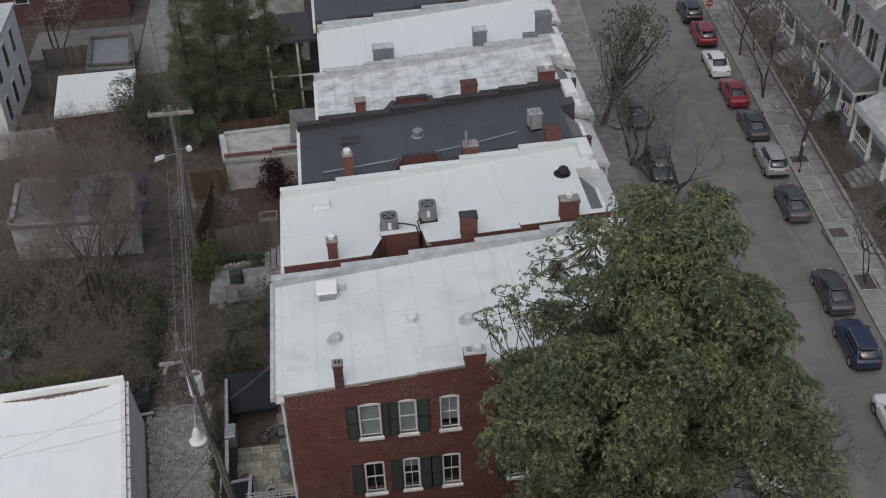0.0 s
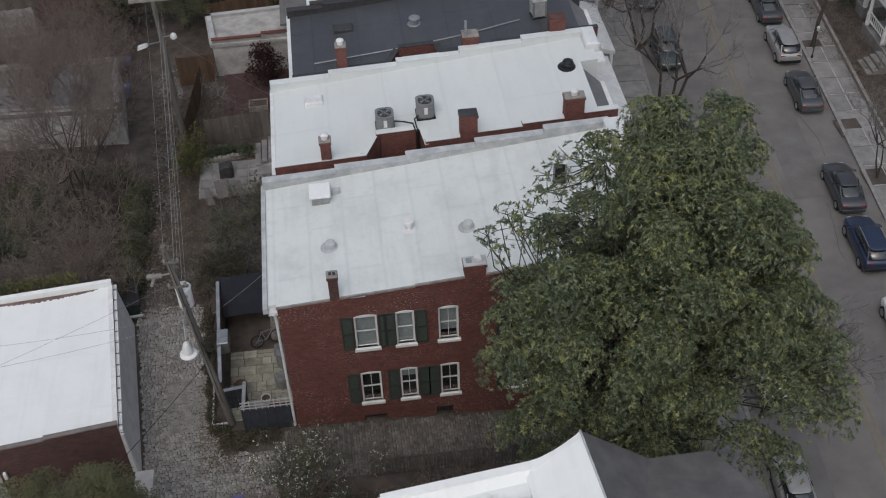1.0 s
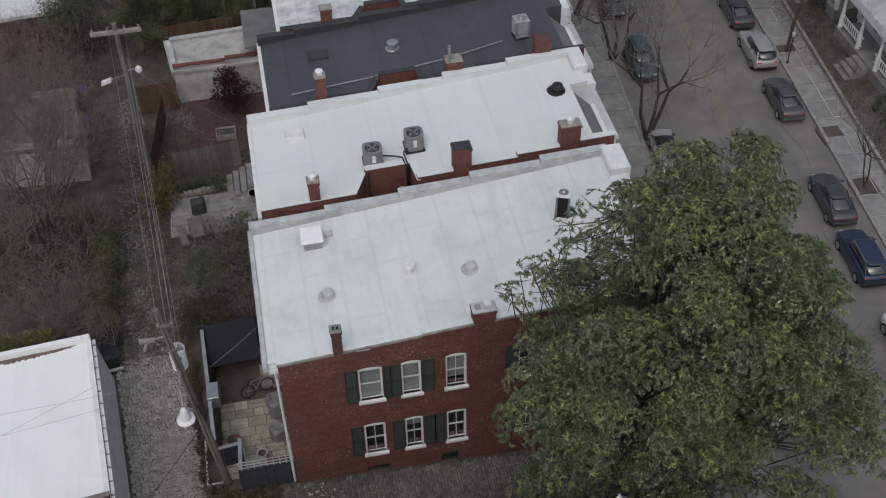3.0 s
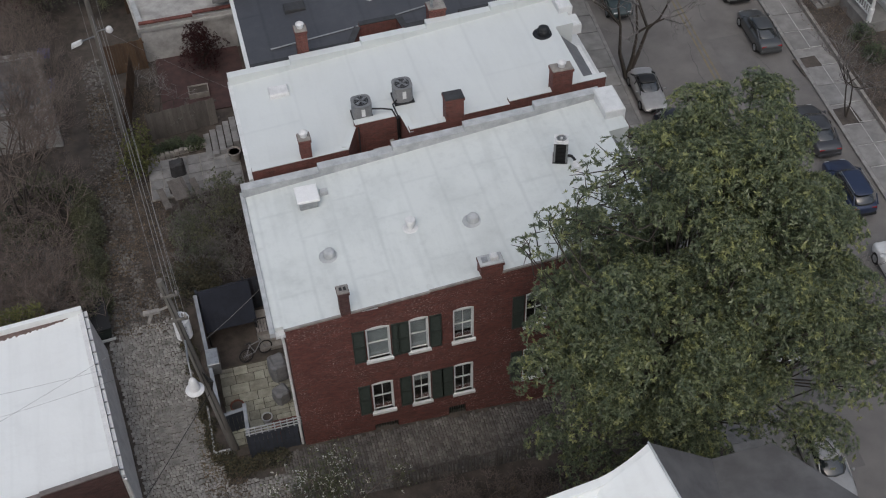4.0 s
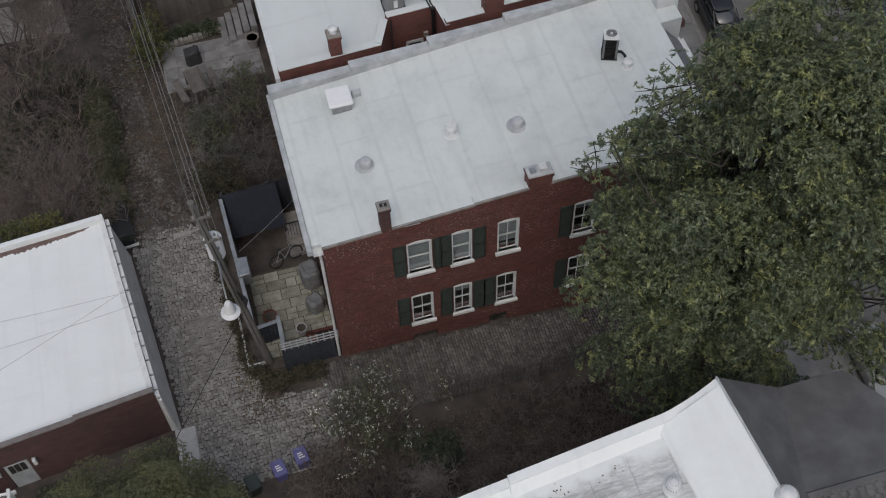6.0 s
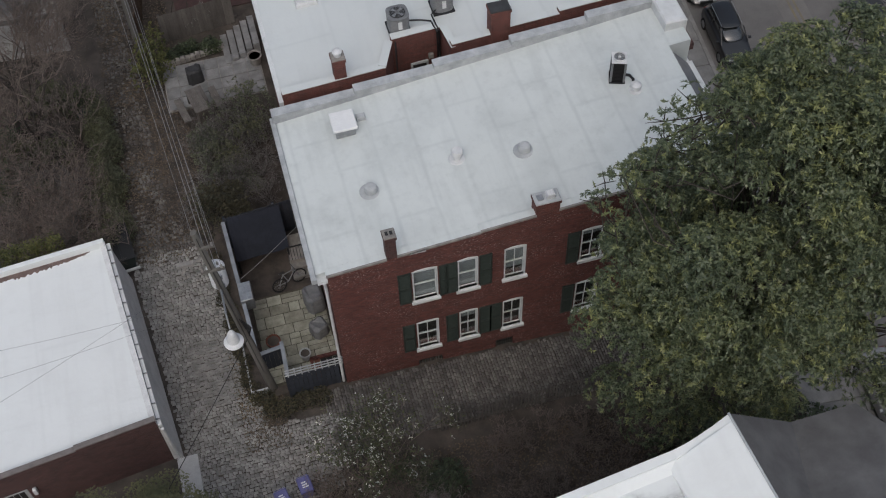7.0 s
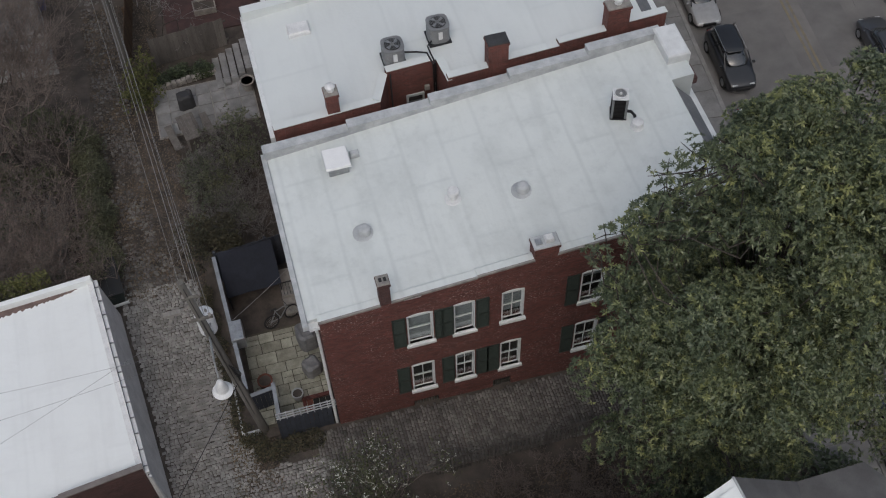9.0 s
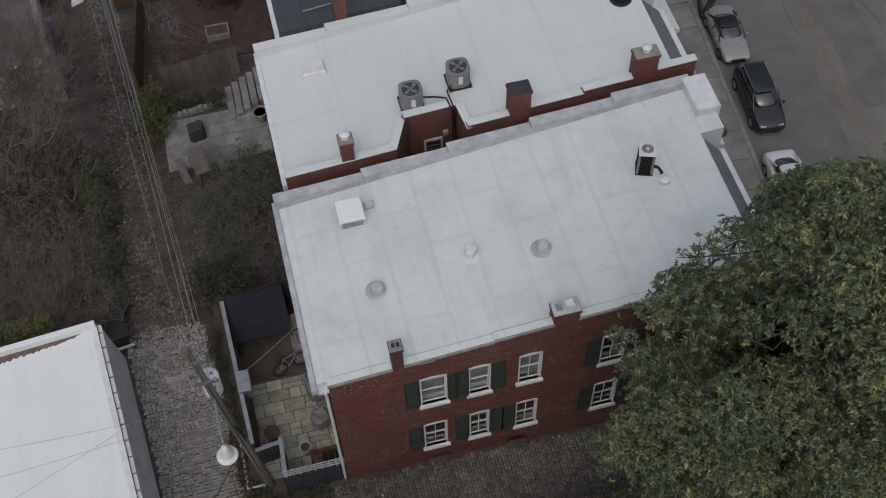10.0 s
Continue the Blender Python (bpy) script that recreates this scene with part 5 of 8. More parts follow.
MAG_EXTRA = [(7.6, -3.5, 14.0, 0.42), (8.2, -3.2, 13.6, 0.45), (8.9, -3.0, 14.3, 0.5), (7.3, -4.0, 12.8, 0.42), (9.0, -2.6, 14.6, 0.5), (8.0, -3.6, 13.4, 0.5), (8.2, -3.0, 12.4, 0.5), (9.3, -3.6, 14.9, 0.45), (9.0, -3.9, 13.8, 0.45), (8.4, -3.6, 14.6, 0.45), (7.0, -3.7, 13.4, 0.35), (9.6, -2.6, 15.2, 0.5), (7.9, -2.9, 12.9, 0.4), (6.9, -3.4, 13.0, 0.35), (7.2, -3.0, 12.2, 0.38), (7.6, -2.6, 12.6, 0.35),
             (15.6, -7.4, 8.6, 1.0), (16.6, -7.0, 7.2, 1.0), (17.2, -6.4, 8.6, 0.9), (14.6, -7.8, 6.8, 1.0), (15.8, -7.9, 6.0, 0.9), (17.0, -6.9, 10.0, 0.8), (16.0, -6.4, 9.6, 0.9), (16.2, -4.4, 11.6, 0.9), (16.5, -4.8, 10.2, 0.9), (16.7, -5.2, 9.0, 0.95), (16.1, -3.6, 12.6, 0.8), (17.7, -6.6, 7.6, 0.9), (18.0, -6.9, 6.6, 0.8), (15.2, -6.6, 9.4, 0.9), (16.0, -5.8, 8.2, 0.9), (16.9, -5.9, 9.0, 0.85), (15.4, -5.6, 10.4, 0.9), (16.4, -5.4, 10.8, 0.8), (17.1, -5.6, 10.2, 0.75), (16.8, -6.2, 8.0, 0.8), (16.4, -4.2, 8.2, 0.9), (7.6, -5.2, 5.4, 0.9), (8.6, -6.0, 4.6, 1.0), (10.2, -6.4, 4.2, 1.0), (11.8, -6.8, 4.8, 1.0),
             (7.3, -4.0, 7.6, 0.85), (7.2, -4.4, 11.6, 0.5), (7.3, -4.6, 10.3, 0.7), (7.4, -4.6, 8.9, 0.75), (8.0, -5.0, 11.2, 0.8), (8.0, -5.6, 8.5, 0.9), (7.9, -5.2, 9.8, 0.8), (8.4, -6.0, 7.0, 0.95), (8.6, -5.8, 10.5, 0.85)]
magnolia("large evergreen magnolia tree with glossy green leaves", (12.2, -3.6, 0.2), 0.38, (12.1, -4.25, 10.9), (4.2, 3.7, 6.6), 64, (0.56, 0.95), 0.142, 3, MAG_EXTRA, lambda x, y, z: x < 10.3 and z > 11.3 and y > -4.9, 0.215)
magnolia("evergreen tree beside the shingled front roof", (14.6, -18.0, 0.2), 0.25, (13.3, -16.0, 8.8), (2.7, 2.3, 3.0), 22, (0.5, 0.8), 0.14, 17, spacing=0.2, mat=LEAF_YELLOW)
leafy_tree("evergreen_tree", "round dense evergreen tree beside the garage", "tree", (-6.6, -6.2, 0.6), 0.2, (-7.1, -5.8, 3.7), (2.95, 2.2, 2.35), 54, (0.6, 0.95), 0.06, LEAF_OLIVE, 95.0, 9, (), 5)
leafy_tree("evergreen_tree", "grey-green evergreen tree leaning over the street", "tree", (19.3, 29.5, 0.1), 0.2, (21.1, 30.2, 5.6), (2.0, 2.4, 2.0), 34, (0.4, 0.75), 0.13, LEAF_GREY, 9.0, 7, ((19.6, 29.2, 4.0, 0.8), (19.4, 28.6, 3.4, 0.8), (19.8, 28.2, 3.0, 0.7), (20.0, 29.6, 4.4, 0.9)), 6)
leafy_tree("evergreen_tree", "dark evergreen beside the alley garage", "tree", (-8.6, 31.0, 0.8), 0.2, (-8.6, 30.8, 3.6), (1.7, 1.9, 2.3), 36, (0.45, 0.8), 0.08, LEAF_GREY, 30.0, 8, (), 8)
leafy_tree("garden_shrub", "tall dark bush over the blue-grey fence", "shrub", (-3.0, 8.1, 0.8), 0.07, (-2.95, 7.9, 2.2), (1.15, 1.0, 1.0), 30, (0.3, 0.5), 0.12, LEAF_BROWN, 13.0, 7, (), 11)
leafy_tree("garden_shrub", "feathery pale green bush in the rear garden", "shrub", (-1.5, 12.6, 0.8), 0.05, (-1.5, 12.7, 1.8), (1.2, 1.5, 0.9), 30, (0.3, 0.55), 0.11, LEAF_GREY, 16.0, 7, (), 12)
leafy_tree("garden_shrub", "grey-green bush in the rear garden", "shrub", (-2.9, 11.2, 0.8), 0.05, (-2.9, 11.0, 1.6), (1.0, 1.2, 0.8), 22, (0.3, 0.5), 0.11, LEAF_GREY, 13.0, 7, (), 13)
leafy_tree("red_shrub", "round dark red-leaved shrub on a red patio", "shrub", (-0.8, 23.6, 0.8), 0.08, (-0.8, 23.6, 2.1), (1.0, 1.0, 1.1), 26, (0.35, 0.55), 0.085, LEAF_RED, 40.0, 7, (), 9)
leafy_tree("garden_shrub", "yellow-green shrub at the alley's edge", "shrub", (-4.7, 17.2, 0.8), 0.06, (-4.6, 17.0, 1.8), (0.7, 1.3, 0.9), 22, (0.35, 0.5), 0.14, LEAF_YELLOW, 11.0, 6, (), 10)


def conifer(base, height, radius, seed, lean=0.0):
    tree = thing("conifer_tree", "tall ragged dark green conifer", "tree", group="conifers behind the gardens")
    g = np.random.default_rng(seed)
    s = Soup()
    b = np.array(base, float)
    top = b + np.array([lean, 0, height])
    twigs(s, b[None], top[None], np.array([0.22]), np.array([0.03]))
    n = 95
    t = g.uniform(0.1, 0.98, n)
    st = b + (top - b) * t[:, None]
    ang = g.uniform(0, 2 * math.pi, n)
    reach = radius * (1.12 - t) * g.uniform(0.5, 1.3, n)
    d = np.stack([np.cos(ang), np.sin(ang), g.uniform(0.1, 0.5, n)], 1)
    en = st + d * reach[:, None]
    twigs(s, st, en, np.full(n, 0.035), np.full(n, 0.01))
    finish("trunk", s.mesh("trunk"), BARK, tree)
    s = Soup()
    for a, e, r in zip(st, en, reach):
        k = int(160 + 260 * r)
        u = g.uniform(0.25, 1.05, (k, 1))
        p = a + (e - a) * u + g.normal(0, 0.13 + 0.07 * r, (k, 3)) * (1.1 - 0.5 * u)
        leaves(s, p, unit(e - a)[None] + g.normal(0, 0.4, (k, 3)) + np.array([0, 0, 0.3]), 0.11, 0.1, 0.28, 0.2)
    finish("crown", s.mesh("crown"), LEAF_CONIFER, tree)


for k, (x, y, hh, rr) in enumerate(((-5.4, 30.2, 9.5, 1.9), (-3.9, 31.0, 11.5, 2.2), (-2.3, 31.4, 11.0, 2.3), (-0.9, 31.2, 9.0, 2.0), (0.6, 31.6, 7.0, 1.6), (-4.6, 34.6, 12.0, 2.2))):
    conifer((x, y, 0.7), hh, rr, 20 + k, 0.3 * (k % 2))


def bare_tree(label, base, heads, length, radius, depth, mat=TWIG, kids=3, spread=0.55, bend=0.22, lift=0.08, name="bare_tree", category="tree", group="", taper=0.66):
    tree = thing(name, label, category, group=group)
    s, st = Soup(), Soup()
    hd = np.array(heads, float)
    branching(s, np.repeat(np.array([base], float), len(hd), 0), hd, np.full(len(hd), length), np.full(len(hd), radius), depth, kids, spread, bend, lift, stem=st, taper=taper)
    finish("trunk", st.mesh("trunk"), BARK, tree)
    finish("crown", s.mesh("crown"), mat, tree)
    return tree


bare_tree("bare dark street tree with spreading limbs", (19.6, 17.6, 0.1), ((0.4, 0.1, 1), (-0.25, 0.25, 1), (0.1, -0.1, 1)), 2.9, 0.14, 7, TWIG_GREY, 3, 0.46, 0.24, 0.1, group="street trees", taper=0.55)
bare_tree("bare arching street tree", (19.9, 24.6, 0.1), ((0.3, 0.25, 1), (-0.2, 0.3, 1), (0.6, -0.2, 0.9)), 2.6, 0.12, 7, TWIG_DARK, 3, 0.45, 0.32, 0.06, group="street trees", taper=0.58)
bare_tree("bare street tree in the far pavement", (29.6, 23.3, 0.1), ((0, 0, 1), (0.1, 0.1, 1)), 3.4, 0.11, 6, TWIG, 3, 0.42, 0.16, 0.12, group="street trees")
bare_tree("bare street tree in the far pavement", (30.2, 31.2, 0.1), ((0, 0, 1), (-0.15, 0.1, 1)), 3.0, 0.1, 6, TWIG, 3, 0.45, 0.16, 0.12, group="street trees")
bare_tree("bare street tree in the far pavement", (30.7, 37.2, 0.1), ((0, 0, 1),), 3.2, 0.1, 6, TWIG, 3, 0.45, 0.16, 0.12, group="street trees")
bare_tree("young bare street tree in a tree pit", (28.65, 11.8, 0.1), ((0.0, 0, 1), (-0.25, 0.1, 1)), 1.9, 0.06, 6, TWIG_GREY, 3, 0.5, 0.18, 0.08, group="street trees")
bare_tree("bare shrubby street tree under the magnolia", (18.3, -1.6, 0.1), ((0.1, 0, 1), (0.3, 0.2, 1), (0.3, -0.3, 1)), 2.3, 0.09, 6, TWIG_GREY, 3, 0.5, 0.2, 0.06, group="street trees")
bare_tree("bare many-stemmed brown tree behind the alley", (-9.7, 14.4, 0.8), ((0.1, 0.15, 1), (0.3, 0.3, 1), (-0.25, 0.25, 1), (0.15, -0.1, 1), (-0.1, -0.1, 1), (0.3, 0.05, 1)), 3.0, 0.08, 9, TWIG, 3, 0.4, 0.15, 0.1, taper=0.64)
bare_tree("fine-twigged bare brown tree over the alley garage", (-12.4, 21.2, 0.8), ((0.1, 0.15, 1), (0.35, -0.1, 1), (-0.3, 0.2, 1), (0.1, -0.25, 1)), 2.2, 0.08, 8, TWIG, 3, 0.42, 0.16, 0.1, taper=0.64)
bare_tree("bare tree in the far yards", (-15.5, 43.0, 0.8), ((0, 0, 1), (0.3, 0.1, 1), (-0.3, 0.1, 1)), 2.8, 0.1, 6, TWIG, 3, 0.5, 0.2, 0.08)
bare_tree("bare branching shrub by the wooden fence", (-3.6, 19.8, 0.8), ((0.3, 0.1, 0.8), (0.8, 0.1, 0.7), (-0.2, 0.3, 1)), 1.2, 0.035, 5, TWIG_GREY, 3, 0.5, 0.2, 0.05, "bare_shrub", "shrub")


def scrub(name, label, spots, height, mat, depth=5, kids=3, spread=0.6, per=3, length=0.5, radius=0.012, cat="shrub"):
    """Bare twiggy growth over many rooting points."""
    s = Soup()
    p = np.repeat(np.asarray(spots, float), per, 0)
    d = np.stack([RNG.normal(0, 0.45, len(p)), RNG.normal(0, 0.45, len(p)), np.ones(len(p))], 1)
    branching(s, p, d, height * length * RNG.uniform(0.6, 1.2, len(p)), np.full(len(p), radius), depth, kids, spread, 0.25, 0.06, 0.7)
    return tagged(finish(name, s.mesh(name), mat), label, cat, kind="stuff")


def spread_points(x0, x1, y0, y1, n, z=None, keep=None):
    p = np.stack([RNG.uniform(x0, x1, n), RNG.uniform(y0, y1, n)], 1)
    if keep is not None:
        p = p[[bool(keep(*q)) for q in p]]
    return np.array([(x, y, level(x, y) if z is None else z) for x, y in p])


def leaf_bed(name, label, pts, size, mat, up=0.5, jitter=0.1, cat="undergrowth"):
    s = Soup()
    q = pts + np.abs(RNG.normal(0, 1, pts.shape)) * np.array([0, 0, jitter])
    leaves(s, q, RNG.normal(0, 1, pts.shape) * np.array([1, 1, 0.25]) + np.array([0, 0, up]), size, 0.1, 0.55, 0.2)
    return tagged(finish(name, s.mesh(name), mat), label, cat, kind="stuff")


def thicket(x0, x1, y0, y1, clumps, per, r):
    """Rooting points gathered in loose bushes, with gaps between them."""
    c = np.stack([RNG.uniform(x0, x1, clumps), RNG.uniform(y0, y1, clumps)], 1)
    p = np.repeat(c, per, 0) + RNG.normal(0, r * 0.5, (clumps * per, 2))
    return np.array([(x, y, level(x, y)) for x, y in p])


W_EDGE = lambda y: -6.9 if y > 8 else -7.3
in_west = lambda x, y: x < W_EDGE(y) - 0.2
scrub("bare_scrub", "tangled brown leafless scrub beside the alley", thicket(-17, -7.9, 7.2, 19.3, 24, 7, 0.8), 2.6, TWIG, 5, 3, 0.5, 2, 0.4, 0.03)
scrub("bare_scrub", "pale grey leafless brush beside the alley", thicket(-16, -7.9, 7.0, 13.0, 20, 7, 0.6), 1.7, TWIG_GREY, 5, 3, 0.6, 2, 0.42, 0.03)
scrub("bare_scrub", "grey leafless shrubs filling the rear garden", thicket(-3.8, -0.8, 8.2, 13.8, 16, 5, 0.4), 1.5, TWIG_GREY, 5, 3, 0.65, 2, 0.4, 0.02)
scrub("bare_scrub", "brown leafless shrubs in the side garden", thicket(-1.6, 11.5, -8.6, -3.6, 40, 4, 0.6), 1.05, TWIG, 5, 3, 0.65, 2, 0.38, 0.02)
scrub("bare_scrub", "pale pinkish leafless bush beside the near house", thicket(1.45, 2.0, -5.8, -5.45, 4, 8, 0.16), 1.0, TWIG_PALE, 5, 3, 0.6, 2, 0.4, 0.02)
scrub("bare_scrub", "brown leafless shrubs by the bins", spread_points(-2.3, 1.8, -6.6, -4.0, 90), 1.4, TWIG, 4, 3, 0.6, 2, 0.4, 0.018)
scrub("bare_scrub", "leafless brush behind the alley garage", thicket(-16, -8.8, 24.5, 30.6, 26, 5, 0.8), 3.2, TWIG, 5, 3, 0.6, 2, 0.42, 0.022)
scrub("bare_scrub", "leafless hedge along the front gardens", spread_points(30.6, 33.0, 8.0, 44.0, 230, 0.1), 0.9, TWIG, 4, 3, 0.7, 2, 0.42, 0.012)


def mound_points(spots, r, hgt, n):
    """Points over rounded mounds."""
    c = np.asarray(spots)[RNG.integers(0, len(spots), n)]
    d = unit(RNG.normal(0, 1, (n, 3)))
    d[:, 2] = np.abs(d[:, 2])
    return c + d * np.array([r, r, hgt]) * RNG.uniform(0.6, 1.05, (n, 1))


leaf_bed("ivy", "ivy and privet over the wild lot", mound_points(spread_points(-16, -7.4, 7.0, 17.5, 34, None, in_west), 0.75, 1.2, 17000), 0.12, LEAF_IVY, 0.4)
leaf_bed("ivy", "ivy hedge along the alley's edge", mound_points(np.array([(-7.15 + 0.2 * math.sin(3 * y), y, 0.8) for y in np.arange(8.0, 15.2, 0.45)]), 0.62, 1.25, 21000), 0.095, LEAF_HEDGE, 0.4)
leaf_bed("garden_shrubs", "yellow-green bush behind the garage", mound_points(np.array([(-12.2, 12.2, 0.8), (-11.7, 12.8, 0.8), (-12.6, 12.9, 0.8)]), 0.7, 1.3, 3000), 0.11, LEAF_YELLOW, 0.4, cat="shrub")
leaf_bed("ivy", "green creeper along the garage's back wall", mound_points(np.array([(-15.5 + 0.5 * k, 6.75 + 0.035 * k, 2.9) for k in range(14)]), 0.35, 0.7, 4200), 0.1, LEAF_YELLOW, 0.4)
leaf_bed("ivy", "dark evergreen growth in the wild lot", mound_points(spread_points(-17, -10.5, 9.0, 16.0, 14), 1.2, 1.5, 9000), 0.14, LEAF_DARK, 0.4)
leaf_bed("garden_shrubs", "grey-green shrubs filling the rear garden", mound_points(spread_points(-3.6, -0.8, 8.4, 13.6, 14), 0.6, 0.8, 6000), 0.1, LEAF_GREY, 0.5, cat="shrub")
leaf_bed("garden_shrubs", "low dark green bushes in the terrace bed", mound_points(spread_points(-3.8, -1.8, 17.6, 18.4, 7), 0.35, 0.4, 2000), 0.12, LEAF_DARK, 0.5, cat="shrub")
leaf_bed("ivy", "dark ivy along the garage's side wall", mound_points(np.array([(x, -2.6 + 0.12 * (x + 6.5) - 0.5 * math.sin(x * 2), 0.75) for x in np.arange(-16.0, -7.5, 0.5)]), 0.5, 0.6, 5000), 0.11, LEAF_DARK, 0.4)
leaf_bed("garden_shrubs", "dark green undergrowth below the magnolia", mound_points(spread_points(9.5, 16.0, -7.5, -1.2, 20), 0.8, 0.9, 7000), 0.16, LEAF_DARK, 0.4, cat="shrub")
leaf_bed("ivy", "low dark plants at the foot of the patio fence", mound_points(np.array([(-2.7, -0.35, 0.75), (-2.2, -0.45, 0.75), (-1.6, -0.3, 0.75), (-1.0, -0.35, 0.75), (-2.9, 0.1, 0.75)]), 0.4, 0.35, 1800), 0.1, LEAF_BROWN, 0.4)
leaf_bed("ivy", "dark ragged plants on the verge beside the patio fence", mound_points(np.array([(-3.25 - 0.03 * k + 0.12 * math.sin(2.1 * k), 0.2 + 0.4 * k, 0.78) for k in range(17)]), 0.26, 0.35, 3600), 0.085, LEAF_BROWN, 0.4)
leaf_bed("garden_shrubs", "dark green shrub below the blossom", mound_points(np.array([(1.7, -5.0, 0.6), (2.4, -4.6, 0.5), (1.2, -4.3, 0.6)]), 0.8, 0.9, 3500), 0.13, LEAF_DARK, 0.4, cat="shrub")
leaf_bed("garden_shrubs", "clipped green shrubs before the porches", mound_points(np.array([(32.2, 15.5, 0.1), (32.4, 17.2, 0.1), (33.2, 27.2, 0.1), (32.6, 12.4, 0.1)]), 0.7, 0.8, 3000), 0.13, LEAF_DARK, 0.4, cat="shrub")
leaf_bed("fallen_leaves", "brown fallen leaves over the side garden", spread_points(-2.0, 12.0, -9.0, -3.3, 15000), 0.1, LEAF_DEAD, 0.15, 0.03)
leaf_bed("fallen_leaves", "brown fallen leaves along the alley verges", np.vstack([spread_points(-3.9, -2.3, -1.8, 2.6, 2600), spread_points(-6.8, -3.6, 7.0, 23.0, 11000), spread_points(-17, -7.4, 7.0, 24.0, 4000)]), 0.09, LEAF_DEAD, 0.15, 0.03)
leaf_bed("fallen_leaves", "fallen leaves over the front gardens", spread_points(30.3, 34.0, 5.0, 44.0, 9000, 0.1), 0.1, LEAF_DEAD, 0.15, 0.03)


def blossom_shrub():
    t = thing("blossom_shrub", "open evergreen shrub sprinkled with white blossom", "shrub")
    s, tips = Soup(), []
    base = np.array([(0.2, -3.3, 0.6)] * 9) + RNG.normal(0, 0.12, (9, 3)) * np.array([1, 1, 0])
    hd = np.stack([RNG.normal(0.1, 0.5, 9), RNG.normal(0.1, 0.42, 9), np.ones(9)], 1)
    branching(s, base, hd, np.full(9, 1.15), np.full(9, 0.03), 5, 3, 0.55, 0.2, 0.08, 0.72, tips)
    finish("branchwork", s.mesh("branches"), TWIG, t)
    tp = np.vstack(tips)
    s = Soup()
    p = np.repeat(tp, 3, 0) + RNG.normal(0, 0.12, (len(tp) * 3, 3))
    leaves(s, p, RNG.normal(0, 1, p.shape) + np.array([0, 0, 0.5]), 0.12, 0.1, 0.45, 0.2)
    finish("leaves", s.mesh("leaves"), LEAF_IVY, t)
    s = Soup()
    q = tp[RNG.random(len(tp)) < 0.3]
    q = np.repeat(q, 5, 0) + RNG.normal(0, 0.03, (len(q) * 5, 3))
    leaves(s, q, RNG.normal(0, 1, q.shape) + np.array([0, 0, 0.8]), 0.052, 0.0, 0.8, 0.1)
    finish("blossom", s.mesh("blossom"), BLOSSOM, t, "small white flowers")


blossom_shrub()


tagged(finish("fallen_leaves", DEBRIS.mesh("fallen_leaves"), LEAF_DEAD), "few dead leaves on the white roof", "undergrowth", kind="stuff")

# ---- alley paving ----
def pillow(w, d, h, rng):
    """A rounded sett: eight corners below, an inset top."""
    i = 0.02
    jx = rng.uniform(-0.012, 0.012, 8)
    return np.array([(-w, -d, 0), (w, -d, 0), (w, d, 0), (-w, d, 0), (-w + i, -d + i, h), (w - i, -d + i, h), (w - i, d - i, h), (-w + i, d - i, h)]) + np.stack([jx, jx[::-1], 0 * jx], 1)


SETT_FACES = np.array([(4, 5, 6, 7), (0, 1, 5, 4), (1, 2, 6, 5), (2, 3, 7, 6), (3, 0, 4, 7)])


def alley_inside(x, y):
    w = -5.9 - 0.1026 * (y + 1.2) if y > -1.2 else -5.9
    if y >= 7.0:
        k = min(1.0, (y - 7.0) / 2.5)
        return -6.85 + 0.35 * k - 0.02 * (y - 7) < x < -3.85 - 1.25 * k - 0.02 * (y - 7)
    if y >= 0.4:
        return w < x < -3.55 - 0.06 * max(0, y - 2)
    if y >= -1.6:
        return w < x < -2.9 + max(0.0, -y) * 1.9 and not (x > -3.0 and y > -0.9)
    return -5.9 < x < -0.9 and y > -3.9


def side_inside(x, y):
    return (-0.9 <= x < 13.0 and -2.55 < y < -0.12)


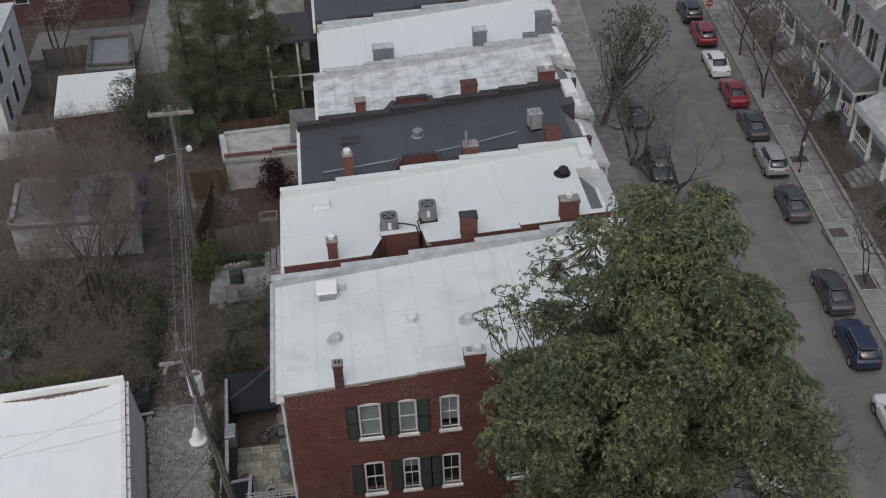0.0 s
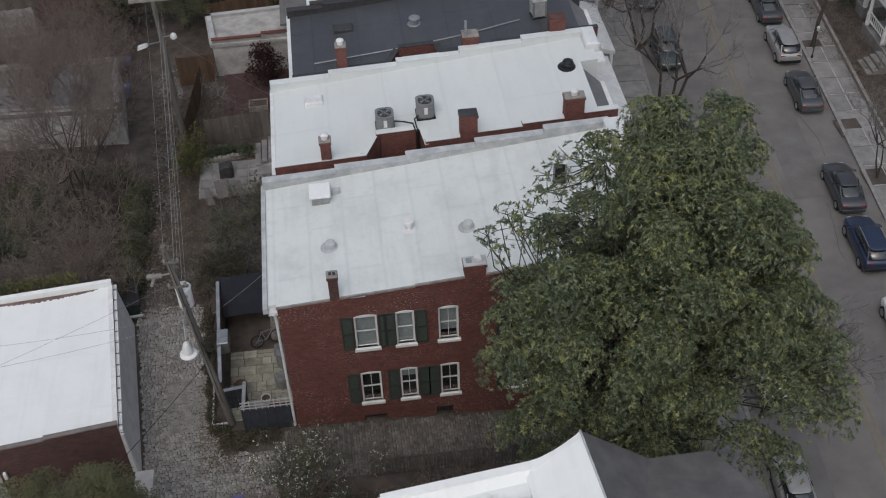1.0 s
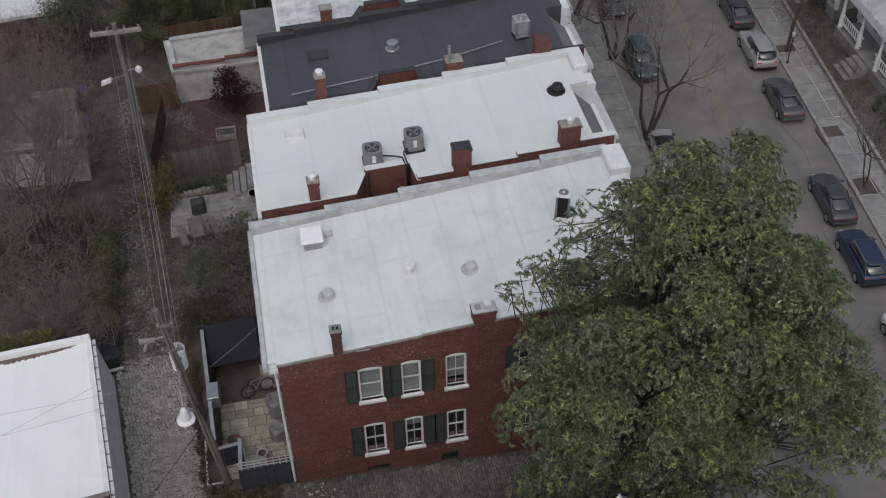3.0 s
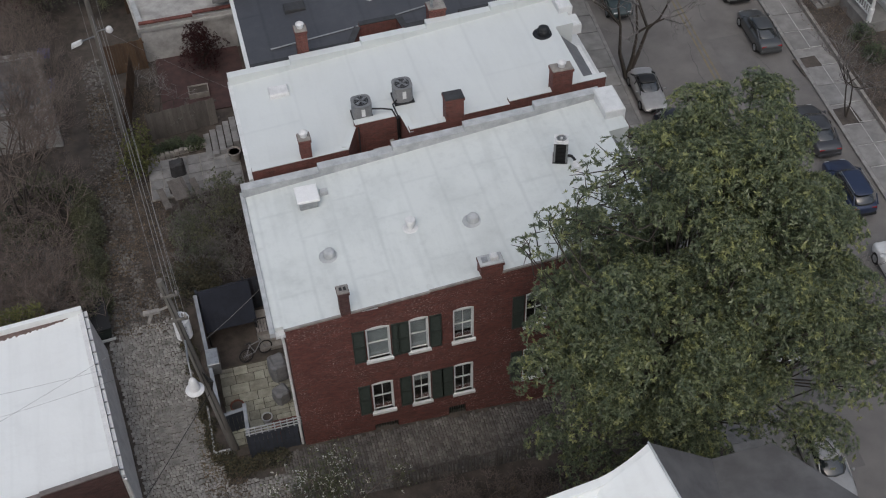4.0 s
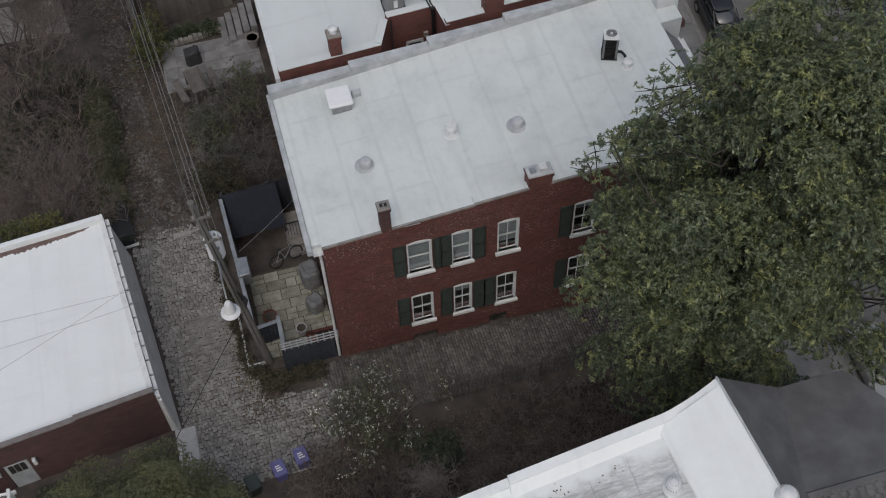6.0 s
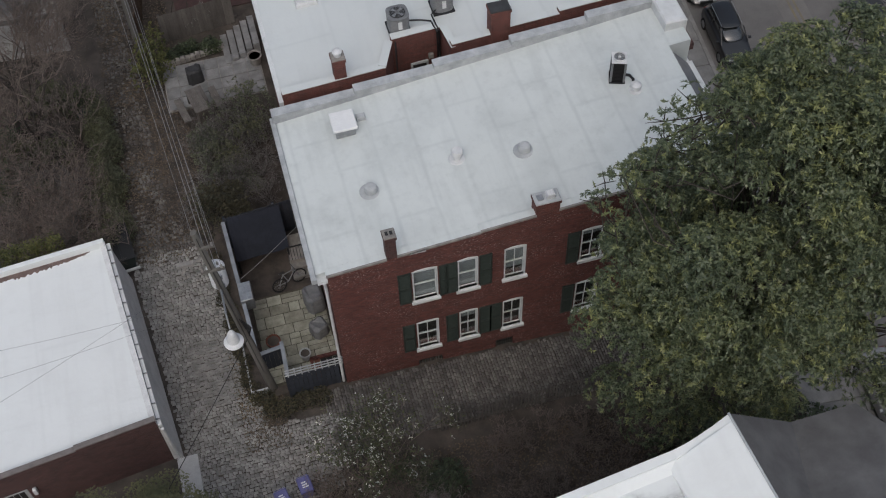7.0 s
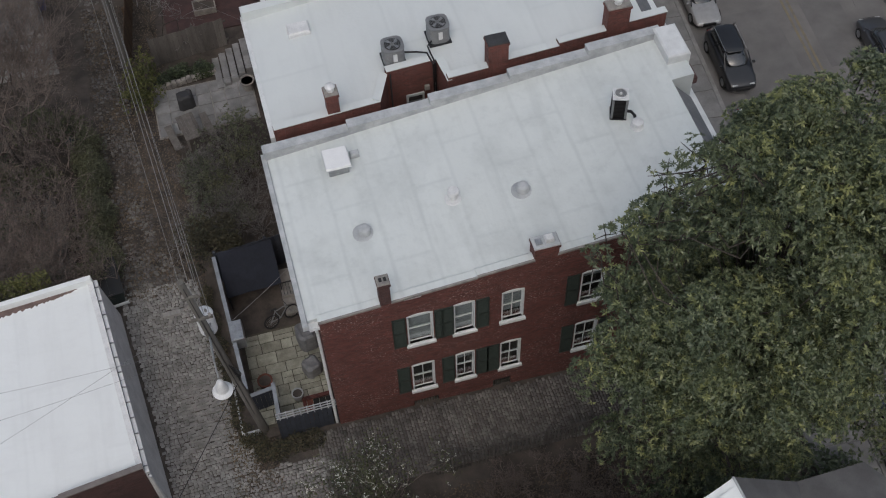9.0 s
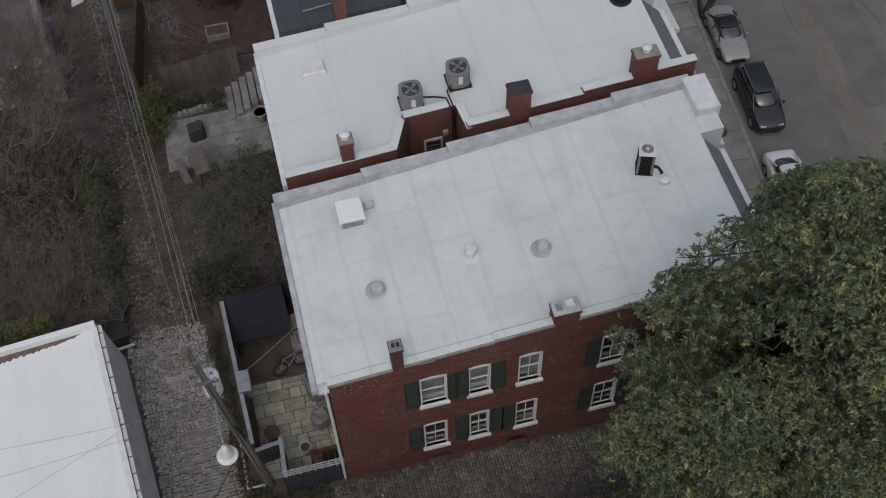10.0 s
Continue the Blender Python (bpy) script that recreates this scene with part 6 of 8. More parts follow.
def setts():
    alley = tagged(part("alley", boxed(-6.2, -6.19, 0, 0.01, 0.5, 0.51), COBBLE), "alley of worn granite cobbles with dark joints", "alley", kind="structure")
    joined, buried = Soup(), Soup()
    g = np.random.default_rng(12)
    cobble_meshes = []
    for k in range(6):
        v = pillow(0.085 + 0.008 * k, 0.06 + 0.004 * (k % 3), 0.05, g)
        me = bpy.data.meshes.new("cobble")
        me.from_pydata(v.tolist(), [], SETT_FACES.tolist())
        me.materials.append(COBBLE)
        cobble_meshes.append(me)
    made = 0
    y = -4.0
    row = 0
    while y < 26.0:
        depth = 0.11 + 0.018 * g.random()
        x = -9.5 + 0.1 * g.random()
        while x < 0.4:
            wd = g.uniform(0.11, 0.195)
            cx, cy = x + wd / 2, y + g.normal(0, 0.012)
            if alley_inside(cx, cy):
                # leaf litter and soil bury the paving towards the far end
                bare = 0.5 + 0.5 * math.sin(1.9 * cy + 2.0 * math.sin(2.3 * cx)) * math.cos(1.1 * cx)
                if cy < 6.5 or g.random() < 1.0 - min(1.0, (cy - 6.5) / 3) * (0.85 - 0.75 * bare):
                    z = level(cx, cy) - 0.015 - 0.02 * min(1.0, max(0.0, (cy - 7) / 5)) + g.normal(0, 0.008)
                    if -5.2 < cx < -3.6 and 0.4 < cy < 3.2 and made < 300:
                        ob = new("cobble", cobble_meshes[g.integers(0, 6)])
                        ob.parent = alley
                        ob.matrix_basis = pose(cx, cy, z, g.normal(0, 2), g.normal(0, 2), g.normal(0, 4))
                        ob.scale = (wd / 0.2, depth / 0.14, 1.0)
                        made += 1
                    else:
                        v = pillow(wd / 2 - 0.006, depth / 2 - 0.006, 0.05, g)
                        a = g.normal(0, 0.06)
                        v[:, :2] = v[:, :2] @ np.array([[math.cos(a), math.sin(a)], [-math.sin(a), math.cos(a)]])
                        (buried if cy > 7.5 else joined).add(v + (cx, cy, z), SETT_FACES)
            x += wd
        y += depth
        row += 1
    ob = finish("cobbles", buried.mesh("cobbles"), COBBLE_DARK, alley)
    ob["kind"] = "stuff"
    # the side passage beside the house, laid in rows across it
    passage = Soup()
    x = -0.9
    while x < 13.0:
        wd = 0.1 + 0.025 * g.random()
        y = -2.6
        while y < -0.1:
            dp = g.uniform(0.12, 0.2)
            if side_inside(x, y + dp / 2):
                v = pillow(wd / 2 - 0.006, dp / 2 - 0.006, 0.045, g)
                passage.add(v + (x, y + dp / 2, level(x, y) - 0.02 + g.normal(0, 0.007)), SETT_FACES)
            y += dp
        x += wd
    ob = finish("cobbles", joined.mesh("cobbles"), COBBLE, alley)
    ob["kind"] = "stuff"
    ob = finish("cobbles", passage.mesh("cobbles"), COBBLE_DARK, alley)
    ob["kind"] = "stuff"


setts()
tagged(part("driveway_apron", boxed(-6.25, -5.55, -4.5, -1.25, 0.6, 0.86, bev=0.01), LIGHT_CONCRETE), "concrete strip beside the garage corner", "pavement", kind="structure")
# sloped facing added over the garage wall; its paleness stands in for light
bm = bmesh.new()
hexa(bm, [(-6.34, -1.2, 0.6), (-6.0, -1.2, 0.6), (-6.82, 6.6, 0.6), (-7.18, 6.6, 0.6), (-6.34, -1.2, 3.15), (-6.3, -1.2, 3.15), (-7.12, 6.6, 3.15), (-7.18, 6.6, 3.15)])
tagged(part("plinth", bm, WALL_BRIGHTENED), "garage wall strip, sloped and paled in place of missing light", "plinth", kind="structure")

# ---- pavement slabs ----
slab_mesh = bpy.data.meshes.new("slab")
sb = bmesh.new()
box(sb, -0.5, 0.5, -0.5, 0.5, 0, 0.04, bev=0.008)
bmesh.ops.recalc_face_normals(sb, faces=sb.faces)
sb.to_mesh(slab_mesh)
sb.free()
slab_mesh.materials.append(CONCRETE)
SL_RNG = random.Random(4)
PITS = [(28.85, 15.9), (29.6, 23.3), (28.65, 11.8), (30.2, 31.2), (30.7, 37.2)]
for parent, s0, s1, cols in ((PAVE_W, 16.6, 18.72, 1), (PAVE_E, 28.18, 29.95, 1)):
    for i in range(44):
        y = -12 + 1.5 * i
        for c in range(cols):
            w = (s1 - s0) / cols
            s = s0 + w * (c + 0.5)
            x = road_x(s, y)
            if any(abs(x - px) < 0.9 and abs(y - py) < 0.75 for px, py in PITS) and parent is PAVE_E:
                continue
            ob = new("slab", slab_mesh)
            ob.parent = parent
            ob.matrix_basis = pose(x, y, 0.086 + SL_RNG.uniform(-0.004, 0.004), 0, 0, -4.6) @ Matrix.Diagonal((w - 0.03, 1.46, 1, 1))


# pale filled joints on the stretch beyond the street
for i in range(26):
    y = -12.75 + 1.5 * i + 12
    for s0, s1 in ((28.25, 29.05), (29.1, 29.9)):
        if SL_RNG.random() < 0.75:
            ob = part("joint", boxed(-(s1 - s0) / 2, (s1 - s0) / 2, -0.02, 0.02, 0.1, 0.131), PALE_JOINT, PAVE_E)
            ob.matrix_basis = pose(road_x((s0 + s1) / 2, y), y, 0, 0, 0, -4.6)
    if SL_RNG.random() < 0.6:
        ob = part("joint", boxed(-0.02, 0.02, 0.03, 1.46, 0.1, 0.131), PALE_JOINT, PAVE_E)
        ob.matrix_basis = pose(road_x(29.08, y), y, 0, 0, 0, -4.6)

# ---- roof machines ----
def round_condenser(x, y, z, s=0.38, h=0.78):
    u = thing("air_conditioner", "round-cornered grey air conditioner on the white roof", "air conditioner", pose(x, y, z), "roof air conditioners")
    bm = bmesh.new()
    ring = []
    for k in range(24):
        a = 2 * math.pi * (k + 0.5) / 24
        e = 0.55
        ring.append((s * math.copysign(abs(math.cos(a)) ** e, math.cos(a)), s * math.copysign(abs(math.sin(a)) ** e, math.sin(a))))
    n_lou = 16
    prev = None
    for j in range(n_lou * 2 + 1):
        zz = 0.08 + (h - 0.14) * j / (n_lou * 2)
        k = 1.0 if j % 2 else 0.972
        cur = [bm.verts.new((px * k, py * k, zz)) for px, py in ring]
        if prev:
            for i in range(24):
                bm.faces.new((prev[i], prev[(i + 1) % 24], cur[(i + 1) % 24], cur[i]))
        prev = cur
    part("casing", bm, AC_GREY, u)
    bm = bmesh.new()
    prism(bm, [(px * 1.02, py * 1.02) for px, py in ring], h - 0.07, h - 0.03)
    part("top_panel", bm, AC_GREY, u)
    bm = bmesh.new()
    lathe(bm, (0, 0, h - 0.032), [(0.29, 0), (0.29, 0.012)], 24)
    part("fan_opening", bm, BLACK, u)
    bm = bmesh.new()
    for k in range(5):
        r = 0.06 + 0.055 * k
        for i in range(24):
            a, b = 2 * math.pi * i / 24, 2 * math.pi * (i + 1) / 24
            tube(bm, (r * math.cos(a), r * math.sin(a), h + 0.02), (r * math.cos(b), r * math.sin(b), h + 0.02), 0.005, seg=4, caps=False)
    for k in range(6):
        a = math.pi * k / 6
        tube(bm, (0.3 * math.cos(a), 0.3 * math.sin(a), h + 0.01), (-0.3 * math.cos(a), -0.3 * math.sin(a), h + 0.01), 0.005, seg=4)
    part("fan_guard", bm, AC_GREY, u)
    bm = bmesh.new()
    for k in range(4):
        a = math.pi / 2 * k + 0.5
        p, q = Vector((0.05 * math.cos(a), 0.05 * math.sin(a), h - 0.012)), Vector((0.26 * math.cos(a + 0.2), 0.26 * math.sin(a + 0.2), h - 0.008))
        sd = Vector((-math.sin(a), math.cos(a), 0)) * 0.07
        bm.faces.new([bm.verts.new(v) for v in (p - sd * 0.4, q - sd, q + sd, p + sd * 0.4)])
    lathe(bm, (0, 0, h - 0.015), [(0.07, 0), (0.06, 0.02)], 12)
    part("fan", bm, GALV, u)
    part("base", boxed(-0.4, 0.4, -0.4, 0.4, 0.0, 0.08, bev=0.01), DARK_METAL, u)
    part("service_panel", boxed(-0.07, 0.07, -s - 0.03, -s + 0.02, 0.3, 0.62, bev=0.01), WHITE_METAL, u)
    return u


rz = lambda x: 7.52 + SLOPE * x
round_condenser(4.72, 9.5, rz(4.72))
round_condenser(6.45, 9.95, rz(6.45))


def box_condenser(x, y, z, w, d, h, turn, side, label, skin=WHITE_METAL):
    u = thing("air_conditioner", label, "air conditioner", pose(x, y, z, 0, 0, turn), "roof air conditioners")
    for sx in (-1, 1):
        for sy in (-1, 1):
            part("corner_frame", boxed(sx * w / 2 - 0.03, sx * w / 2 + 0.03, sy * d / 2 - 0.03, sy * d / 2 + 0.03, 0, h - 0.02), side, u)
    part("coil", boxed(-w / 2 + 0.02, w / 2 - 0.02, -d / 2 + 0.02, d / 2 - 0.02, 0.06, h - 0.04), side, u)
    bm = bmesh.new()
    for k in range(12):
        zz = 0.1 + (h - 0.2) * k / 12
        box(bm, -w / 2 - 0.005, w / 2 + 0.005, -d / 2 - 0.005, d / 2 + 0.005, zz, zz + 0.012)
    part("louvres", bm, side, u)
    part("top_panel", boxed(-w / 2 - 0.04, w / 2 + 0.04, -d / 2 - 0.04, d / 2 + 0.04, h - 0.04, h, bev=0.01), skin, u)
    bm = bmesh.new()
    lathe(bm, (0, 0, h), [(w * 0.44, 0), (w * 0.44, 0.01)], 24)
    part("fan_opening", bm, AC_GREY, u)
    bm = bmesh.new()
    for r in (0.2, 0.28, 0.36):
        for i in range(20):
            a, b = 2 * math.pi * i / 20, 2 * math.pi * (i + 1) / 20
            tube(bm, (r * w * math.cos(a), r * w * math.sin(a), h + 0.045), (r * w * math.cos(b), r * w * math.sin(b), h + 0.045), 0.006, seg=4, caps=False)
    for i in range(4):
        a = math.pi * i / 4
        tube(bm, (0.44 * w * math.cos(a), 0.44 * w * math.sin(a), h + 0.035), (-0.44 * w * math.cos(a), -0.44 * w * math.sin(a), h + 0.035), 0.006, seg=4)
    part("fan_guard", bm, GALV, u)
    bm = bmesh.new()
    lathe(bm, (0, 0, h - 0.005), [(w * 0.5, 0), (w * 0.49, 0.05), (w * 0.45, 0.06), (w * 0.42, 0.05), (w * 0.42, 0.012)], 24)
    part("fan_ring", bm, skin, u, "pale rolled rim round the fan")
    bm = bmesh.new()
    lathe(bm, (0, 0, h + 0.008), [(w * 0.12, 0), (w * 0.1, 0.04)], 12)
    part("fan_hub", bm, skin, u)
    part("base", boxed(-w / 2 - 0.05, w / 2 + 0.05, -d / 2 - 0.05, d / 2 + 0.05, 0, 0.06), DARK_METAL, u)
    part("service_panel", boxed(w / 2 - 0.02, w / 2 + 0.036, -d / 2 + 0.032, d / 2 + 0.035, 0.063, h - 0.043, bev=0.01), skin, u, "pale service panel")
    for sx in (-1, 1):
        part("corner_post", boxed(sx * w / 2 - 0.035, sx * w / 2 + 0.035, -d / 2 - 0.04, -d / 2 + 0.03, 0.05, h - 0.03), AC_GREY, u)
    return u


box_condenser(11.08, 4.58, rz(11.1), 0.44, 0.44, 0.98, -20, BLACK, "white-topped air conditioner with dark sides on the white roof")
box_condenser(12.35, 16.1, rz(12.35), 0.56, 0.56, 0.9, 5, AC_PALE, "pale grey air conditioner on the black roof", AC_PALE)


def low_vent(name, label, x, y, z, r, h, mat, cap=0.0):
    bm = bmesh.new()
    lathe(bm, (x, y, z - 0.01), [(r * 1.7, 0), (r * 1.5, 0.03), (r, 0.05), (r, h), (r * (1.35 if cap else 0.9), h + 0.02), (r * (1.3 if cap else 0.85), h + 0.1), (r * 0.5, h + 0.15)], 20)
    return tagged(part(name, bm, mat), label, "roof vent")


low_vent("roof_vent", "white capped vent pipe beside the roof air conditioner", 11.48, 3.88, rz(11.48), 0.14, 0.16, WHITE_METAL, 1)
low_vent("roof_vent", "dark round exhaust fan on the white roof", 12.85, 11.8, rz(12.8), 0.26, 0.2, DARK_METAL)
low_vent("roof_vent", "grey capped vent on the black roof", 6.75, 17.0, rz(6.7), 0.2, 0.22, GALV, 1)
bm = bmesh.new()
box(bm, 1.45, 2.25, 11.75, 12.35, rz(1.9) - 0.03, rz(1.9) + 0.18, bev=0.05)
tagged(part("roof_hatch", bm, WHITE_METAL), "low white roof hatch", "roof hatch")
tagged(part("roof_hatch", boxed(3.0, 3.9, 17.1, 17.7, rz(3.4) - 0.03, rz(3.4) + 0.15, bev=0.03), TAR), "dark hatch on the black roof", "roof hatch")


def cable(name, label, pts, r, mat, cat="cable"):
    bm = bmesh.new()
    polytube(bm, pts, r)
    return tagged(part(name, bm, mat), label, cat)


def sag(a, b, drop, n=14):
    a, b = Vector(a), Vector(b)
    return [a.lerp(b, t) - Vector((0, 0, drop * 4 * t * (1 - t))) for t in (k / n for k in range(n + 1))]


cable("refrigerant_line", "black insulated pipes between the roof air conditioners", [(5.1, 9.35, 8.25), (5.5, 9.3, 8.2), (5.85, 9.2, 8.15), (5.9, 8.9, 8.1), (5.95, 8.75, 8.05), (5.95, 8.68, 6.2)], 0.035, BLACK, "pipe")
cable("refrigerant_line", "black insulated pipes between the roof air conditioners", [(6.2, 9.7, 8.2), (5.95, 9.5, 8.15), (5.98, 9.0, 8.12), (6.02, 8.75, 8.07), (6.02, 8.68, 6.2)], 0.03, BLACK, "pipe")
cable("refrigerant_line", "black insulated pipe beside the roof air conditioner", [(11.24, 4.48, 8.52), (11.44, 4.38, 8.52), (11.5, 4.2, 8.5), (11.5, 4.08, 8.3)], 0.055, BLACK, "pipe")
cable("refrigerant_line", "pale pipe across the black roof", [(11.5, 15.9, 8.38), (9.0, 15.4, 8.2), (6.0, 15.1, 7.98), (2.0, 14.9, 7.7)], 0.03, GALV, "pipe")

# ---- poles and wires ----
def utility_pole(base, top, label):
    p = thing("utility_pole", label, "utility pole")
    bm = bmesh.new()
    tube(bm, base, top, 0.16, 0.1, 14)
    part("pole", bm, POLE_WOOD, p)
    return p


near = utility_pole((-2.55, 0.5, 0.6), (-3.45, 0.5, 10.6), "weathered wooden utility pole with transformer and street lamp")
bm = bmesh.new()
lathe(bm, (-3.2, 0.84, 7.4), [(0.24, 0), (0.27, 0.03), (0.27, 0.86), (0.29, 0.88), (0.23, 0.96), (0.05, 0.99)], 20)
tr = part("transformer", bm, WHITE_METAL, near, "pale grey can transformer")
bm = bmesh.new()
for z in (7.6, 8.05):
    box(bm, -3.34, -3.06, 0.5, 0.7, z, z + 0.06)
part("bracket", bm, GALV, tr)
bm = bmesh.new()
polytube(bm, [(-3.42, 0.4, 10.4), (-3.22, 0.37, 8.2), (-3.03, 0.36, 6.0), (-2.71, 0.35, 2.4)], 0.014)
part("ground_wire", bm, BLACK, near)
bm = bmesh.new()
for k in range(5):
    polytube(bm, [(-2.95 + 0.05 * k, 0.36, 5.9 - 0.1 * k), (-2.83 + 0.04 * k, 0.2, 5.5), (-2.8, 0.32, 5.1 - 0.06 * k)], 0.02)
part("cable_bundle", bm, BLACK, near, "tangle of black cable loops")
bm = bmesh.new()
box(bm, -3.6, -2.9, 0.34, 0.42, 8.72, 8.8)
part("crossarm", bm, POLE_WOOD, near)
part("crossarm", boxed(-3.55, -3.0, 0.34, 0.42, 9.9, 9.97), POLE_WOOD, near)
for x, z in ((-3.55, 8.8), (-2.98, 8.8), (-3.5, 9.97), (-3.05, 9.97)):
    bm = bmesh.new()
    lathe(bm, (x, 0.38, z), [(0.03, 0), (0.05, 0.05), (0.03, 0.08), (0.045, 0.12), (0.02, 0.16)], 10)
    part("insulator", bm, STONE_CAP, near)
for dx in (-0.09, 0.09):
    bm = bmesh.new()
    lathe(bm, (-3.2 + dx, 0.84, 8.31), [(0.03, 0), (0.05, 0.05), (0.03, 0.08), (0.045, 0.12), (0.025, 0.2)], 10)
    part("bushing", bm, STONE_CAP, tr)
bm = bmesh.new()
tube(bm, (-3.35, 0.55, 9.3), (-3.95, 0.35, 9.35), 0.04), tube(bm, (-3.95, 0.35, 9.35), (-4.1, 0.3, 9.0), 0.06)
box(bm, -4.2, -3.7, 0.28, 0.42, 9.35, 9.45)
part("cutout_arm", bm, STONE_CAP, near)
bm = bmesh.new()
tube(bm, (-3.2, 0.4, 7.7), (-3.2, -0.55, 7.75), 0.03), tube(bm, (-3.2, -0.5, 7.75), (-3.2, -0.85, 7.35), 0.028)
arm = part("lamp_arm", bm, GALV, near)
bm = bmesh.new()
lathe(bm, (-3.2, -0.95, 6.72), [(0.3, 0), (0.31, 0.05), (0.2, 0.12), (0.15, 0.4), (0.1, 0.56), (0.05, 0.62)], 22)
part("lamp_shade", bm, WHITE_METAL, arm, "white bell-shaped street lamp shade")

far = utility_pole((-5.05, 18.7, 0.6), (-4.98, 18.3, 10.1), "weathered wooden utility pole with crossarm and street lamps")
part("crossarm", boxed(-6.05, -3.9, 18.2, 18.36, 9.62, 9.78, bev=0.01), STONE_CAP, far)
for x in (-5.95, -5.3, -4.6, -4.0):
    bm = bmesh.new()
    lathe(bm, (x, 18.28, 9.78), [(0.03, 0), (0.05, 0.06), (0.03, 0.1), (0.04, 0.14), (0.02, 0.18)], 8)
    part("insulator", bm, STONE_CAP, far)
bm = bmesh.new()
tube(bm, (-5.0, 18.4, 7.4), (-5.6, 17.8, 7.65), 0.03)
la = part("lamp_arm", bm, GALV, far)
bm = bmesh.new()
hexa(bm, [(-6.05, 17.5, 7.55), (-5.6, 17.65, 7.6), (-5.55, 17.85, 7.6), (-6.05, 17.75, 7.55), (-6.0, 17.53, 7.7), (-5.62, 17.68, 7.76), (-5.58, 17.82, 7.76), (-6.0, 17.72, 7.7)])
part("lamp_head", bm, WHITE_METAL, la, "white street lamp head")
bm = bmesh.new()
tube(bm, (-5.0, 18.4, 7.6), (-4.45, 18.2, 7.8), 0.025)
lb = part("lamp_arm", bm, GALV, far)
bm = bmesh.new()
lathe(bm, (-4.4, 18.2, 7.62), [(0.12, 0), (0.16, 0.06), (0.12, 0.22), (0.05, 0.28)], 14)
part("lamp_head", bm, WHITE_METAL, lb)
for xa, za, xb, zb, r in ((-3.5, 10.12, -5.3, 9.9, 0.006), (-3.05, 10.12, -4.6, 9.9, 0.006), (-3.3, 9.2, -4.95, 8.5, 0.01), (-3.15, 8.5, -4.9, 7.9, 0.009), (-2.98, 8.9, -4.75, 8.3, 0.007)):
    cable("overhead_wire", "pale overhead wire slung between the poles", sag((xa, 0.45, za), (xb, 18.3, zb), 0.35), r, WIRE, "wire")
for a, b in (((-5.9, 18.3, 9.85), (-14, 60, 9.5)), ((-4.0, 18.3, 9.85), (-10.5, 60, 9.5)), ((-4.98, 18.3, 8.6), (-12, 60, 8.4))):
    cable("overhead_wire", "overhead wire running along the alley", sag(a, b, 0.6), 0.014, BLACK, "wire")
cable("overhead_wire", "pale service wire to the house", sag((-2.65, 2.21, 5.41), (-0.46, 2.79, 6.76), 0.06), 0.007, WIRE, "wire")
cable("overhead_wire", "service wire to the far house", sag((-4.95, 18.3, 8.0), (0.2, 14.2, 6.5), 0.15), 0.005, AC_GREY, "wire")
for a, b, d in (((-3.3, 0.5, 8.9), (-18, -4, 6.6), 0.3), ((-3.3, 0.5, 7.2), (-17, 2.6, 4.8), 0.4), ((-3.25, 0.5, 6.9), (-17, 1.0, 4.6), 0.4)):
    cable("overhead_wire", "thin overhead wire crossing the garage", sag(a, b, d), 0.005, AC_GREY, "wire")
cable("overhead_wire", "black telephone cable over the alley", sag((-2.9, 0.1, 5.0), (-11.7, -11.85, 5.2), 0.3), 0.014, BLACK, "wire")


# ---- vehicles ----
def paint(name, c, rough=0.28, metal=0.25):
    m, nd, ln, b = nodes_of(name)
    col, f = tone(nd, ln, where(nd, ln), 3.0, 0.3, 0.75, tuple(v * 0.82 for v in c), c)
    ln.new(col, b.inputs["Base Color"])
    b.inputs["Roughness"].default_value, b.inputs["Metallic"].default_value = rough, metal
    b.inputs["Coat Weight"].default_value = 0.6
    return m


CAR_GLASS = plain("tinted_car_glass", (0.035, 0.04, 0.042), (0.025, 0.028, 0.03), 0.05, 2.0, bump=0)
CAR_GLASS.node_tree.nodes["Principled BSDF"].inputs["Coat Weight"].default_value = 0.4
CAR_GLASS.node_tree.nodes["Principled BSDF"].inputs["Specular IOR Level"].default_value = 1.0
TAIL = plain("red_lamp_lens", (0.3, 0.015, 0.015), (0.2, 0.01, 0.01), 0.2, 6.0, bump=0)
HEADLAMP = plain("clear_lamp_lens", (0.6, 0.62, 0.62), (0.45, 0.46, 0.46), 0.12, 6.0, bump=0)


def loft(bm, sections):
    rings = [[bm.verts.new(p) for p in sec] for sec in sections]
    n = len(rings[0])
    for a, b in zip(rings, rings[1:]):
        for k in range(n):
            bm.faces.new((a[k], a[(k + 1) % n], b[(k + 1) % n], b[k]))
    bm.faces.new(rings[0][::-1])
    bm.faces.new(rings[-1])


def section(y, hw, zb, zt):
    r = 0.12
    return [(-hw * 0.9, y, zb), (hw * 0.9, y, zb), (hw, y, zb + r), (hw, y, (zb + zt) / 2 + 0.08), (hw * 0.95, y, zt - 0.05), (hw * 0.8, y, zt), (0.0, y, zt + 0.03),
            (-hw * 0.8, y, zt), (-hw * 0.95, y, zt - 0.05), (-hw, y, (zb + zt) / 2 + 0.08), (-hw, y, zb + r)]


WHEEL = {}


